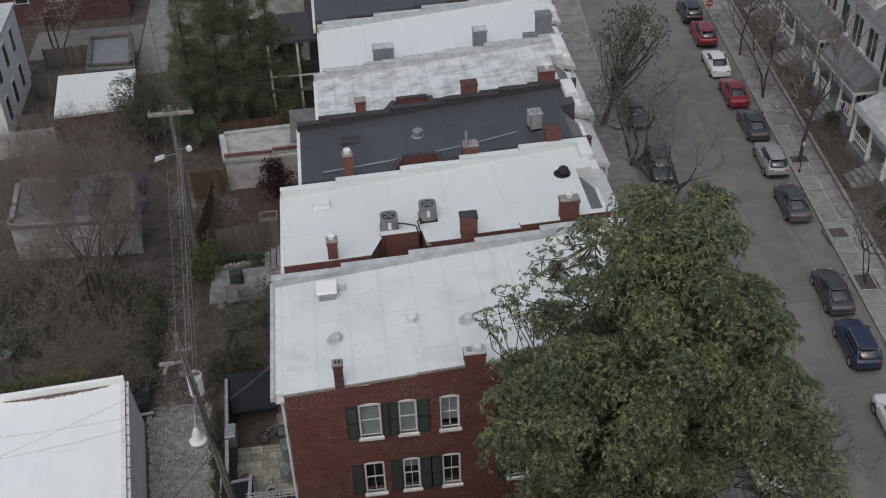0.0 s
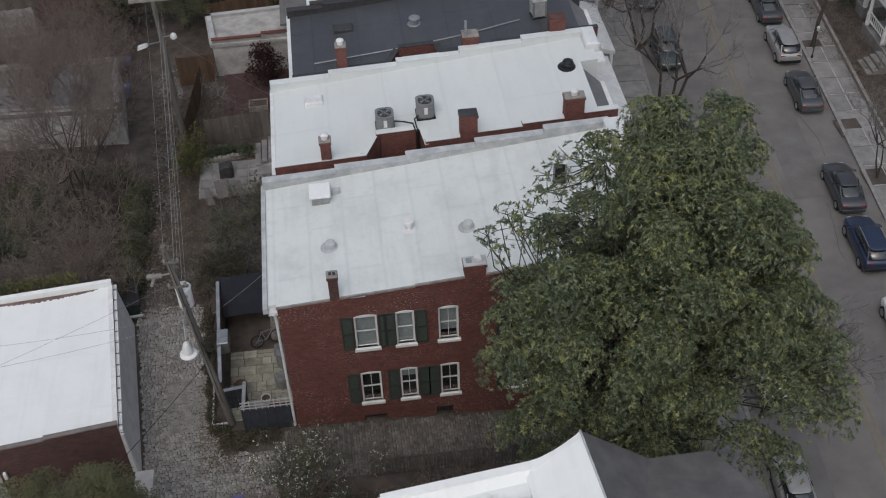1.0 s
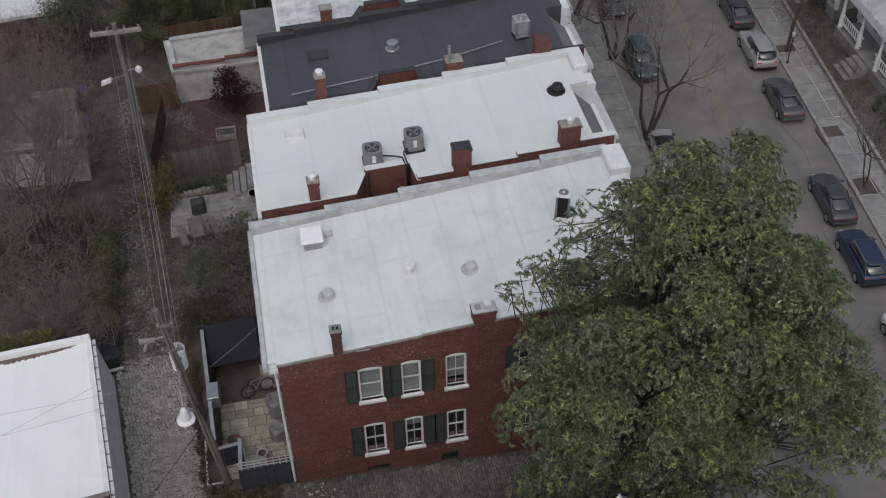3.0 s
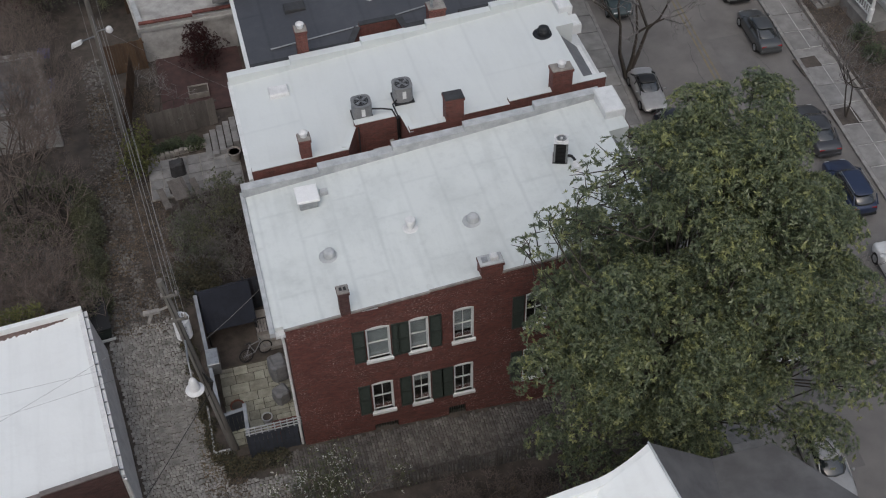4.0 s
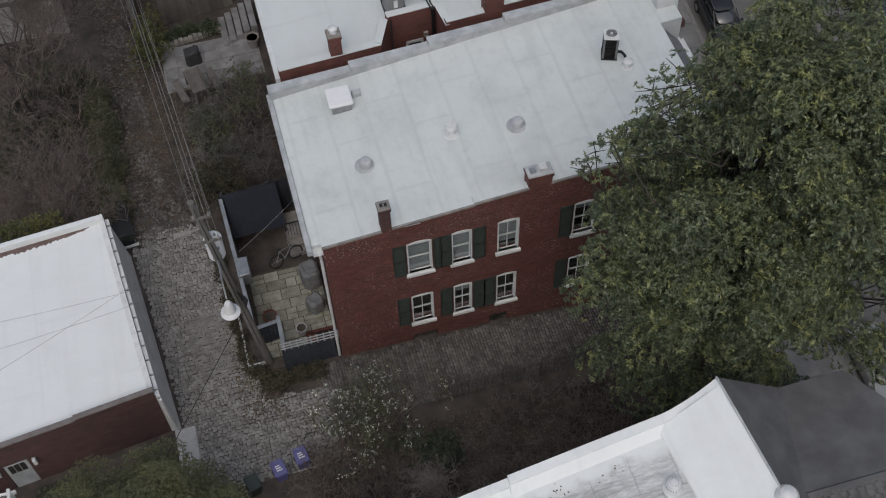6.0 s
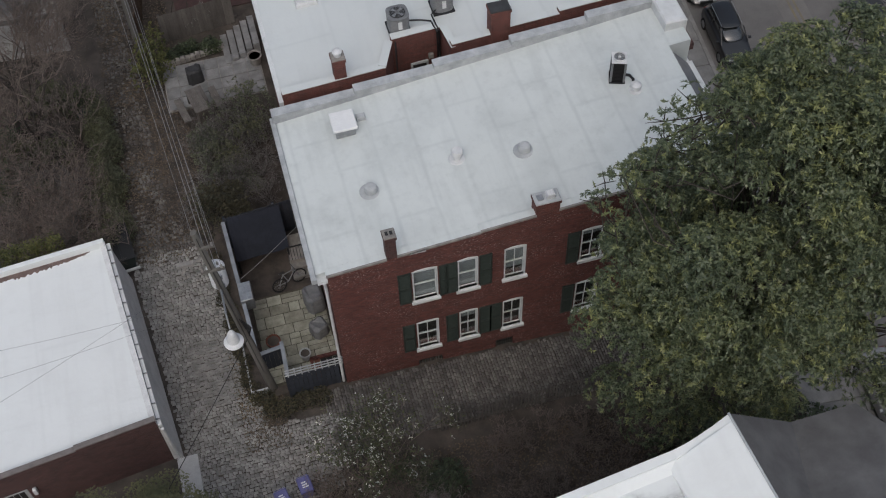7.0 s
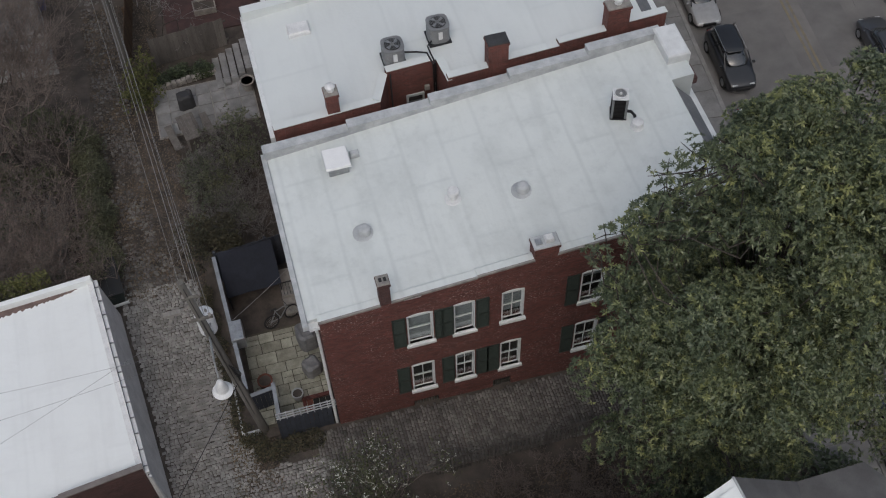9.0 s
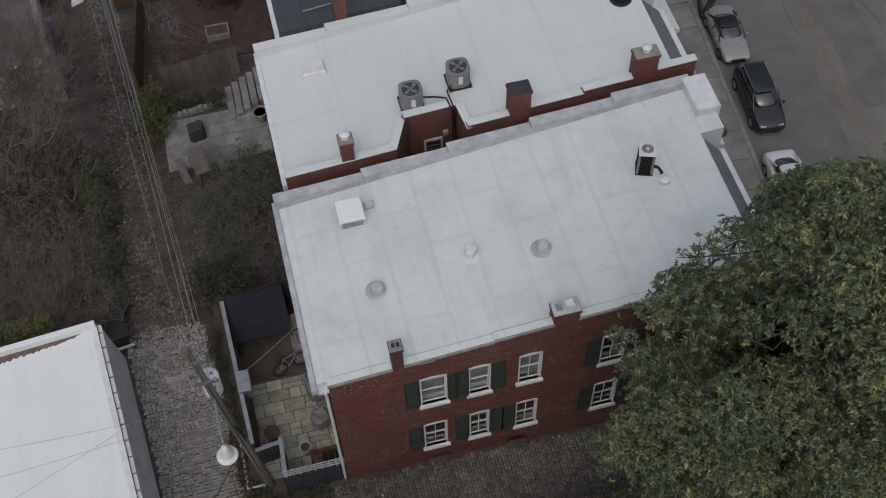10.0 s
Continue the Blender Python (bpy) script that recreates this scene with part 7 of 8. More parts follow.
def wheel_meshes(r):
    if r not in WHEEL:
        bm = bmesh.new()
        prof = [(r * 0.66, -0.1), (r * 0.95, -0.11), (r, -0.07), (r, 0.07), (r * 0.95, 0.11), (r * 0.66, 0.1)]
        lathe(bm, (0, 0, 0), prof, 22)
        bmesh.ops.recalc_face_normals(bm, faces=bm.faces)
        t = bpy.data.meshes.new("tyre")
        bm.to_mesh(t), bm.free()
        t.materials.append(RUBBER)
        bm = bmesh.new()
        lathe(bm, (0, 0, 0), [(r * 0.66, -0.112), (r * 0.6, -0.08), (r * 0.2, -0.085), (r * 0.14, 0.085), (r * 0.6, 0.08), (r * 0.66, 0.112)], 16)
        for k in range(5):
            a = 2 * math.pi * k / 5
            tube(bm, (0.06 * math.cos(a), 0.06 * math.sin(a), 0.1), (r * 0.62 * math.cos(a), r * 0.62 * math.sin(a), 0.105), 0.03, seg=6)
        bmesh.ops.recalc_face_normals(bm, faces=bm.faces)
        q = bpy.data.meshes.new("rim")
        bm.to_mesh(q), bm.free()
        q.materials.append(GALV)
        WHEEL[r] = (t, q)
    return WHEEL[r]


def soften(ob, levels=2):
    """Rounds a sheet-metal form."""
    md = ob.modifiers.new("round", "SUBSURF")
    md.levels = md.render_levels = levels
    for q in ob.data.polygons:
        q.use_smooth = True
    return ob


def car(label, colour, x, y, kind="sedan", north=True, soft_top=None):
    L, W, H = {"sedan": (4.75, 1.83, 1.45), "suv": (4.6, 1.88, 1.7), "coupe": (4.3, 1.78, 1.3)}[kind]
    c = thing("car", label, "car", pose(x, y, 0.0, 0, 0, -4.6 + (0 if north else 180)), "parked cars")
    h, w = L / 2, W / 2
    hood = {"sedan": 0.93, "suv": 1.06, "coupe": 0.86}[kind]
    deck = {"sedan": 1.03, "suv": 1.12, "coupe": 0.93}[kind]
    st = [(-h, w * 0.8, 0.42, deck - 0.28), (-h + 0.12, w * 0.93, 0.3, deck - 0.06), (-h + 0.5, w * 0.985, 0.25, deck), (-0.6, w, 0.22, deck), (0.7, w, 0.22, hood + 0.05),
          (h - 1.1, w * 0.99, 0.22, hood), (h - 0.4, w * 0.94, 0.25, hood - 0.12), (h - 0.1, w * 0.84, 0.3, hood - 0.25), (h, w * 0.72, 0.4, hood - 0.36)]
    bm = bmesh.new()
    loft(bm, [section(*s) for s in st])
    body = soften(part("body", bm, colour, c))
    rear = {"sedan": -h + 0.55, "suv": -h + 0.12, "coupe": -h + 0.75}[kind]
    top0 = {"sedan": -0.95, "suv": -h + 0.5, "coupe": -0.75}[kind]
    top1, front = {"sedan": (0.45, 1.3), "suv": (0.4, 1.15), "coupe": (0.1, 0.85)}[kind]
    belt = (deck + hood) / 2 - 0.02
    wt, wb = w * 0.74, w * 0.94
    sec = lambda yy, hb, zb, ht, zt: [(-hb, yy, zb), (hb, yy, zb), (ht, yy, zt), (-ht, yy, zt)]
    bm = bmesh.new()
    loft(bm, [sec(rear, wb * 0.9, belt - 0.05, wb * 0.86, belt + 0.03), sec(top0, wb, belt - 0.05, wt, H - 0.05), sec((top0 + top1) / 2, wb, belt - 0.05, wt, H - 0.02), sec(top1, wb, belt - 0.05, wt, H - 0.05), sec(front, wb * 0.93, belt - 0.05, wb * 0.9, belt + 0.0)])
    soften(part("glasshouse", bm, CAR_GLASS, c, "dark tinted windows"), 1)
    rm = soft_top or colour
    bm = bmesh.new()
    loft(bm, [[(-wt * 0.96, yy, zz - 0.04), (wt * 0.96, yy, zz - 0.04), (wt * 0.9, yy, zz), (0, yy, zz + 0.03), (-wt * 0.9, yy, zz)] for yy, zz in ((top0 - 0.06, H - 0.05), (top0 + 0.25, H - 0.01), ((top0 + top1) / 2, H), (top1 - 0.2, H - 0.01), (top1 + 0.05, H - 0.06))])
    soften(part("roof_panel", bm, rm, c), 1)
    for sx in (-1, 1):
        bm = bmesh.new()
        tube(bm, (sx * wt, top1, H - 0.05), (sx * wb * 0.92, front, belt), 0.035, seg=6)
        part("pillar", bm, rm, c)
        bm = bmesh.new()
        tube(bm, (sx * wt, top0, H - 0.05), (sx * wb * 0.88, rear, belt), 0.06 if kind != "suv" else 0.045, seg=6)
        part("pillar", bm, rm, c)
        bm = bmesh.new()
        ym = (top0 + top1) / 2
        tube(bm, (sx * (wt + 0.005), ym, H - 0.04), (sx * (wb + 0.005), ym, belt), 0.03, seg=6)
        part("pillar", bm, BLACK, c)
        part("wing_mirror", boxed(sx * (w + 0.06) - 0.07, sx * (w + 0.06) + 0.07, front - 0.35, front - 0.22, belt, belt + 0.13, bev=0.02), colour, c)
        part("tail_light", boxed(sx * w * 0.6 - 0.16, sx * w * 0.6 + 0.16, -h + 0.05, -h + 0.2, deck - 0.32, deck - 0.15, bev=0.02), TAIL, c)
        part("headlight", boxed(sx * w * 0.54 - 0.15, sx * w * 0.54 + 0.15, h - 0.28, h - 0.08, hood - 0.38, hood - 0.24, bev=0.02), HEADLAMP, c)
        if kind == "suv":
            bm = bmesh.new()
            tube(bm, (sx * wt * 0.9, top0 + 0.2, H + 0.05), (sx * wt * 0.9, top1 - 0.1, H + 0.05), 0.022, seg=6)
            part("roof_rail", bm, GALV, c)
        r = 0.34 if kind != "suv" else 0.37
        for yy in (-h + 0.85, h - 0.9):
            tm, rmesh = wheel_meshes(r)
            wh = new("wheel", tm)
            wh.parent = c
            wh.matrix_basis = pose(sx * (w - 0.1), yy, r, 0, 90 * sx, 0)
            ri = new("rim", rmesh)
            ri.parent = wh
    part("bumper", boxed(-w * 0.82, w * 0.82, -h + 0.0, -h + 0.14, 0.36, 0.58, bev=0.03), DARK_METAL if kind == "suv" else colour, c)
    part("number_plate", boxed(-0.16, 0.16, -h + 0.03, -h + 0.06, 0.62, 0.76), WHITE_METAL, c, "plain pale number plate")
    part("grille", boxed(-0.4, 0.4, h - 0.06, h + 0.02, 0.42, 0.62, bev=0.02), BLACK, c)
    return c


P_SILVER, P_GREY = paint("silver_paint", (0.34, 0.34, 0.335)), paint("grey_paint", (0.075, 0.08, 0.083))
P_DARK, P_BLUE = paint("dark_grey_paint", (0.06, 0.062, 0.068)), paint("blue_paint", (0.022, 0.034, 0.075))
P_RED, P_WHITE = paint("red_paint", (0.25, 0.02, 0.025)), paint("white_paint", (0.68, 0.69, 0.69), 0.3, 0.0)
P_BLACK, P_GREEN = paint("black_paint", (0.022, 0.023, 0.025)), paint("dark_green_paint", (0.04, 0.06, 0.06))
car("silver crossover parked at the far kerb", P_SILVER, 27.88, 23.47, "suv")
car("grey saloon parked at the far kerb", P_GREY, 27.5, 19.02)
car("dark grey saloon parked at the far kerb", P_DARK, 26.60, 11.12)
car("blue estate car parked at the far kerb", P_BLUE, 26.16, 7.12, "suv")
car("white car with dark windows at the far kerb", P_WHITE, 25.8, 1.9, "suv")
car("dark grey car parked behind bare branches", P_DARK, 28.25, 27.57)
car("red saloon parked at the far kerb", P_RED, 28.4, 31.72)
car("white car parked at the far kerb", P_WHITE, 28.53, 35.82)
car("red hatchback parked at the far kerb", P_RED, 29.03, 40.22, "suv")
car("black car parked at the far kerb", P_BLACK, 29.18, 44.02, "suv")
car("silver convertible with black soft top at the kerb", P_SILVER, 20.10, 16.15, "coupe", False, BLACK)
car("black estate car parked at the kerb", P_BLACK, 19.95, 12.30, "suv", False)
car("white car parked below the magnolia", P_WHITE, 19.35, 7.7, "sedan", False)
car("pale silver car parked at the kerb", P_SILVER, 18.25, -5.6, "sedan", False)
car("white car half hidden by the magnolia", P_WHITE, 19.3, 0.6, "sedan", False)
car("dark green car parked behind a bare tree", P_GREEN, 21.3, 23.9, "suv", False)
car("dark car parked behind the evergreen tree", P_DARK, 21.5, 30.2, "sedan", False)


# ---- wheeled bins ----
BIN_BLUE = plain("blue_violet_bin_plastic", (0.13, 0.13, 0.32), (0.1, 0.1, 0.25), 0.5, 5.0)
BIN_GREEN = plain("dark_green_bin_plastic", (0.03, 0.042, 0.036), (0.02, 0.03, 0.026), 0.5, 5.0)


def wheelie(x, y, z, mat, turn, label, mark=True):
    b = thing("wheeled_bin", label, "bin", pose(x, y, z, 0, 0, turn), "wheeled bins")
    bm = bmesh.new()
    hexa(bm, [(-0.22, -0.24, 0.06), (0.22, -0.24, 0.06), (0.22, 0.22, 0.06), (-0.22, 0.22, 0.06), (-0.29, -0.36, 0.95), (0.29, -0.36, 0.95), (0.29, 0.36, 0.95), (-0.29, 0.36, 0.95)])
    part("body", bm, mat, b)
    bm = bmesh.new()
    hexa(bm, [(-0.31, -0.4, 0.95), (0.31, -0.4, 0.95), (0.31, 0.4, 0.95), (-0.31, 0.4, 0.95), (-0.27, -0.36, 1.0), (0.27, -0.36, 1.0), (0.27, 0.34, 1.05), (-0.27, 0.34, 1.05)])
    lid = part("lid", bm, mat, b)
    if mark:
        for k in range(3):
            part("lid_mark", boxed(-0.14, 0.14 - 0.04 * k, -0.16 + 0.11 * k, -0.1 + 0.11 * k, 1.01 + 0.009 * k, 1.022 + 0.009 * k), WHITE_METAL, lid, "worn white printed bar")
    for sx in (-1, 1):
        bm = bmesh.new()
        tube(bm, (sx * 0.26, 0.3, 0.11), (sx * 0.31, 0.3, 0.11), 0.11, seg=14)
        part("wheel", bm, RUBBER, b)
    bm = bmesh.new()
    tube(bm, (-0.25, 0.43, 0.96), (0.25, 0.43, 0.96), 0.018, seg=8)
    part("handle", bm, mat, b)
    return b


wheelie(-3.02, -3.95, 0.79, BIN_BLUE, 12, "blue-violet wheeled bin beside the cobbled alley")
wheelie(-2.22, -3.7, 0.79, BIN_BLUE, 8, "blue-violet wheeled bin beside the cobbled alley")
wheelie(-3.95, -4.2, 0.79, BIN_GREEN, 15, "dark green wheeled bin beside the alley", False)
wheelie(-5.9, -4.9, 0.79, BIN_GREEN, 0, "dark green wheeled bin by the garage", False)
wheelie(-6.75, -4.5, 0.79, BIN_BLUE, 20, "blue-violet wheeled bin by the garage wall")
wheelie(-8.55, 26.4, 0.78, BIN_BLUE, 80, "blue-violet wheeled bin in the alley", False)
wheelie(-8.5, 25.5, 0.78, BIN_GREEN, 85, "dark green wheeled bin in the alley", False)
wheelie(-8.4, 23.8, 0.78, BIN_BLUE, 85, "pale-lidded wheeled bin in the alley")
wheelie(-7.6, 14.9, 0.78, BIN_GREEN, 60, "dark wheeled bin in the alley hedge", False)


def dumpster():
    d = thing("dumpster", "dark green metal dumpster behind the garage", "dumpster", pose(-7.05, 7.75, 0.79, 0, 0, 6))
    bm = bmesh.new()
    hexa(bm, [(-0.5, -1.0, 0.1), (0.5, -1.0, 0.1), (0.5, 1.0, 0.1), (-0.5, 1.0, 0.1), (-0.65, -1.05, 1.05), (0.65, -1.05, 1.05), (0.65, 1.05, 1.35), (-0.65, 1.05, 1.35)])
    part("body", bm, BIN_GREEN, d)
    for sx in (-1, 1):
        bm = bmesh.new()
        x0, x1 = (-0.66, -0.01) if sx < 0 else (0.01, 0.66)
        hexa(bm, [(x0, -1.08, 1.06), (x1, -1.08, 1.06), (x1, 1.05, 1.36), (x0, 1.05, 1.36), (x0, -1.08, 1.1), (x1, -1.08, 1.1), (x1, 1.05, 1.4), (x0, 1.05, 1.4)])
        part("lid", bm, BLACK, d)
    bm = bmesh.new()
    box(bm, -0.7, 0.7, -1.22, -1.12, 0.25, 0.37)
    part("bumper_bar", bm, WHITE_METAL, d)


dumpster()


# ---- patio behind the corner house ----
PATIO = tagged(part("patio", boxed(-2.72, -0.02, 0.15, 7.0, 0.5, 0.855), SOIL), "flagstone patio with grassy joints", "patio", kind="structure")
part("joint_bed", boxed(-2.7, -0.03, 0.5, 4.35, 0.6, 0.872), MOSS, PATIO, "mossy earth between the flagstones")
fg = random.Random(9)
yy = 0.6
while yy < 4.2:
    rowh = fg.choice((0.42, 0.58, 0.5))
    xx = -2.62 + fg.uniform(-0.2, 0.0)
    while xx < -0.1:
        wd = fg.choice((0.4, 0.55, 0.72))
        x1 = min(xx + wd, -0.06)
        if x1 - xx > 0.15:
            split = fg.random() < 0.3
            for (ya, yb) in (((yy, yy + rowh / 2), (yy + rowh / 2, yy + rowh)) if split else ((yy, yy + rowh),)):
                ob = part("flagstone", boxed(max(xx, -2.68) + 0.012, x1 - 0.012, ya + 0.012, yb - 0.012, 0.84, 0.895 + fg.uniform(-0.006, 0.006), bev=0.012), FLAG, PATIO)
        xx += wd
    yy += rowh


def board_fence(label, p0, p1, z0, z1, mat, board=0.14, gap=0.008, posts=1.9, rails=True, cap=None):
    """Upright boards on two rails between posts."""
    f = thing("fence", label, "fence")
    a, b = Vector((*p0, 0)), Vector((*p1, 0))
    d, length = (b - a).normalized(), (b - a).length
    turn = math.degrees(math.atan2(d.y, d.x))
    f.matrix_basis = pose(a.x, a.y, 0, 0, 0, turn)
    n = int(length / board)
    me = None
    for k in range(n):
        if me is None:
            o = part("board", boxed(0.0, board - gap, -0.012, 0.012, z0 + 0.04, z1, bev=0.006), mat, f)
            me = o.data
        else:
            o = new("board", me)
            o.parent = f
        o.matrix_basis = pose(k * board, 0.006 * math.sin(k * 2.3), 0.02 * math.sin(k * 1.7))
    for k in range(int(length / posts) + 1):
        part("post", boxed(k * posts - 0.05, k * posts + 0.05, 0.014, 0.11, z0, z1 + 0.05, bev=0.02), mat, f)
    for z in (z0 + 0.3, z1 - 0.25):
        part("rail", boxed(0, length, 0.013, 0.05, z, z + 0.09), mat, f)
    if cap:
        part("cap_rail", boxed(-0.03, length + 0.03, -0.06, 0.08, z1 + 0.02, z1 + 0.06), cap, f, "pale capping rail")
    return f


board_fence("blue-grey painted board fence with trellis", (-1.95, 0.02), (-0.05, 0.08), 0.8, 2.2, FENCE_BLUE, 0.16)
board_fence("blue-grey board gate beside the pole", (-2.75, 1.25), (-1.95, 1.35), 0.8, 2.0, FENCE_BLUE, 0.16, cap=CAP_GREY)
board_fence("blue-grey side boards with a pale capping rail", (-1.95, 0.05), (-1.9, 1.4), 0.8, 2.2, FENCE_BLUE, 0.16, cap=CAP_GREY)
board_fence("grey board fence along the alley side of the patio", (-2.8, 1.3), (-3.0, 6.9), 0.8, 2.5, FENCE_WOOD, 0.15, cap=CAP_GREY)
board_fence("dark blue-grey board fence across the patio", (-2.95, 6.95), (-0.4, 7.15), 0.8, 2.7, FENCE_BLUE, 0.15)


# sloping sheet added to fill the patio's dark navy north end
def dark_canopy():
    t = thing("dark_canopy", "dark blue sloping sheet on posts at the patio's end", "shelter")
    n, m = 10, 6
    v, f = [], []
    for side in (0.0, -0.015):
        for j in range(m + 1):
            for i in range(n + 1):
                u, w = i / n, j / m
                v.append((-2.85 + 2.0 * u, 6.9 - 1.3 * w + 0.08 * u, 2.72 - 1.0 * w - 0.12 * math.sin(math.pi * u) * math.sin(math.pi * w) + 0.02 * math.sin(9 * u + 4 * w) + side))
    k = (n + 1) * (m + 1)
    for j in range(m):
        for i in range(n):
            a = j * (n + 1) + i
            f.append((a, a + 1, a + n + 2, a + n + 1))
            f.append((k + a, k + a + n + 1, k + a + n + 2, k + a + 1))
    me = bpy.data.meshes.new("tarpaulin")
    me.from_pydata(v, [], f)
    finish("tarpaulin", me, NAVY_SHEET, t)
    for x in (-2.8, -0.9):
        bm = bmesh.new()
        tube(bm, (x, 5.62, 0.84), (x, 5.62, 1.74), 0.03)
        part("post", bm, DARK_METAL, t)


dark_canopy()


def trellis():
    t = thing("trellis", "white wooden trellis on the blue-grey fence", "trellis")
    for k in range(3):
        z = 2.25 + 0.17 * k
        part("rail", boxed(-2.05, 0.0, 0.0, 0.03, z, z + 0.035), GREY_PARAPET, t)
    for k in range(9):
        x = -1.95 + 0.235 * k
        part("slat", boxed(x, x + 0.035, -0.03, -0.001, 2.2, 2.72), GREY_PARAPET, t)


trellis()


def bicycle(x, y, z, turn):
    b = thing("bicycle", "bicycle leaning at the patio steps", "bicycle", pose(x, y, z, -18, 0, turn) @ Matrix.Scale(1.12, 4))
    for cx in (-0.5, 0.5):
        bm = bmesh.new()
        polytube(bm, [(cx + 0.33 * math.cos(2 * math.pi * k / 24), 0, 0.34 + 0.33 * math.sin(2 * math.pi * k / 24)) for k in range(25)], 0.032, 5)
        wh = part("wheel", bm, RUBBER, b)
        bm = bmesh.new()
        for k in range(8):
            a = math.pi * k / 8
            tube(bm, (cx + 0.32 * math.cos(a), 0, 0.34 + 0.32 * math.sin(a)), (cx - 0.32 * math.cos(a), 0, 0.34 - 0.32 * math.sin(a)), 0.003, seg=3)
        part("spokes", bm, GALV, wh)
    bm = bmesh.new()
    for p, q in (((-0.5, 0, 0.34), (-0.05, 0, 0.32)), ((-0.05, 0, 0.32), (0.36, 0, 0.72)), ((-0.2, 0, 0.78), (0.34, 0, 0.8)), ((-0.05, 0, 0.32), (-0.23, 0, 0.9)), ((-0.5, 0, 0.34), (-0.2, 0, 0.78)), ((0.5, 0, 0.34), (0.32, 0, 0.95))):
        tube(bm, p, q, 0.026, seg=6)
    part("frame", bm, AC_GREY, b)
    bm = bmesh.new()
    tube(bm, (0.34, -0.28, 0.98), (0.34, 0.28, 0.98), 0.014, seg=6)
    part("handlebar", bm, BLACK, b)
    part("saddle", boxed(-0.36, -0.1, -0.06, 0.06, 0.9, 0.95, bev=0.02), BLACK, b)


bicycle(-1.1, 4.55, 0.87, 18)


def patio_pot(name, label, x, y, z, r, h, mat, fill=SOIL):
    p = thing(name, label, "plant pot", pose(x, y, z))
    bm = bmesh.new()
    lathe(bm, (0, 0, 0), [(r * 0.72, 0), (r * 0.95, h * 0.85), (r * 1.05, h * 0.86), (r * 1.05, h), (r * 0.88, h), (r * 0.85, h * 0.9)], 20)
    part("pot", bm, mat, p)
    bm = bmesh.new()
    lathe(bm, (0, 0, h * 0.84), [(r * 0.88, 0), (r * 0.8, 0.03)], 16)
    part("soil", bm, fill, p)


TERRA = plain("terracotta", (0.2, 0.075, 0.05), (0.13, 0.05, 0.035), 0.85, 5.0)
patio_pot("plant_pot", "white round plant pot on the patio", -1.2, 1.35, 0.88, 0.2, 0.38, GREY_PARAPET)
patio_pot("plant_pot", "terracotta plant pot on the patio", -2.2, 2.15, 0.88, 0.26, 0.4, TERRA)
patio_pot("plant_pot", "white plant pot on the garden terrace", -0.3, 16.3, 0.9, 0.3, 0.5, STONE_CAP)
COVER = plain("grey_canvas_cover", (0.22, 0.225, 0.23), (0.15, 0.155, 0.16), 0.85, 4.0)


def covered(name, label, x, y, z, w, d, h, turn, cloth=None):
    t = thing(name, label, "patio furniture", pose(x, y, z, 0, 0, turn))
    bm = bmesh.new()
    rings = []
    for zz, k in ((0, 1.0), (h * 0.5, 0.97), (h * 0.9, 0.92), (h, 0.72)):
        rings.append([(w * k * (abs(math.cos(a)) ** 0.6) * math.copysign(1, math.cos(a)) + 0.02 * math.sin(5 * a), d * k * (abs(math.sin(a)) ** 0.6) * math.copysign(1, math.sin(a)) + 0.02 * math.cos(7 * a), zz + 0.04 * math.sin(3 * a)) for a in (2 * math.pi * q / 24 for q in range(24))])
    loft(bm, rings)
    part("cover", bm, cloth or COVER, t)


covered("covered_grill", "grill under a grey canvas cover", -0.42, 3.5, 0.88, 0.36, 0.44, 0.85, 15)
covered("covered_chair", "patio chair under a grey cover", -0.5, 2.3, 0.88, 0.32, 0.32, 0.55, 30)


def cellar_steps():
    s = thing("cellar_entry", "brick-edged cellar stairwell in the patio corner", "steps")
    for x0, x1, y0, y1 in ((-1.1, -0.05, 1.15, 1.3), (-1.1, -0.97, 0.3, 1.15)):
        part("edging", boxed(x0, x1, y0, y1, 0.86, 0.97, bev=0.01), BRICK_B, s)
    # inner steps lie almost level; the well's shade is their dark colour
    for k in range(4):
        part("step", boxed(-0.95 + 0.22 * k, -0.74 + 0.22 * k, 0.35, 1.14, 0.6, 0.93 - 0.01 * k), TERRA if k == 0 else UNLIT_DARK, s)


cellar_steps()


def stoop():
    s = thing("rear_steps", "small rear steps with black iron railing", "steps")
    for k in range(3):
        part("step", boxed(-0.95, -0.02, 4.75 + 0.28 * k, 5.03 + 0.28 * k + (0.9 if k == 2 else 0), 0.84, 1.04 + 0.18 * k), STONE_CAP, s)
    for k in range(9):
        x = -0.95 + 0.11 * k
        part("baluster", boxed(x, x + 0.018, 5.32, 5.338, 1.4, 2.2), BLACK, s)
    part("handrail", boxed(-1.0, -0.03, 5.31, 5.35, 2.2, 2.24), BLACK, s)


stoop()


def raised_bed():
    b = thing("raised_bed", "white-edged planting bed beside the pole", "planter")
    for x0, x1, y0, y1 in ((-3.35, -3.28, 0.4, 2.6), (-2.75, -2.68, 0.4, 1.2), (-3.28, -2.68, 0.4, 0.47)):
        part("edging", boxed(x0, x1, y0, y1, 0.75, 1.05), GREY_PARAPET, b)
    part("soil", boxed(-3.28, -2.68, 0.47, 2.6, 0.7, 0.95), SOIL, b)


raised_bed()
part_box = thing("service_cabinet", "grey metal service cabinet on the alley fence", "utility box", pose(-2.75, 3.6, 2.1))
part("body", boxed(-0.2, 0.25, -0.45, 0.35, 0.0, 0.62, bev=0.02), GALV, part_box)
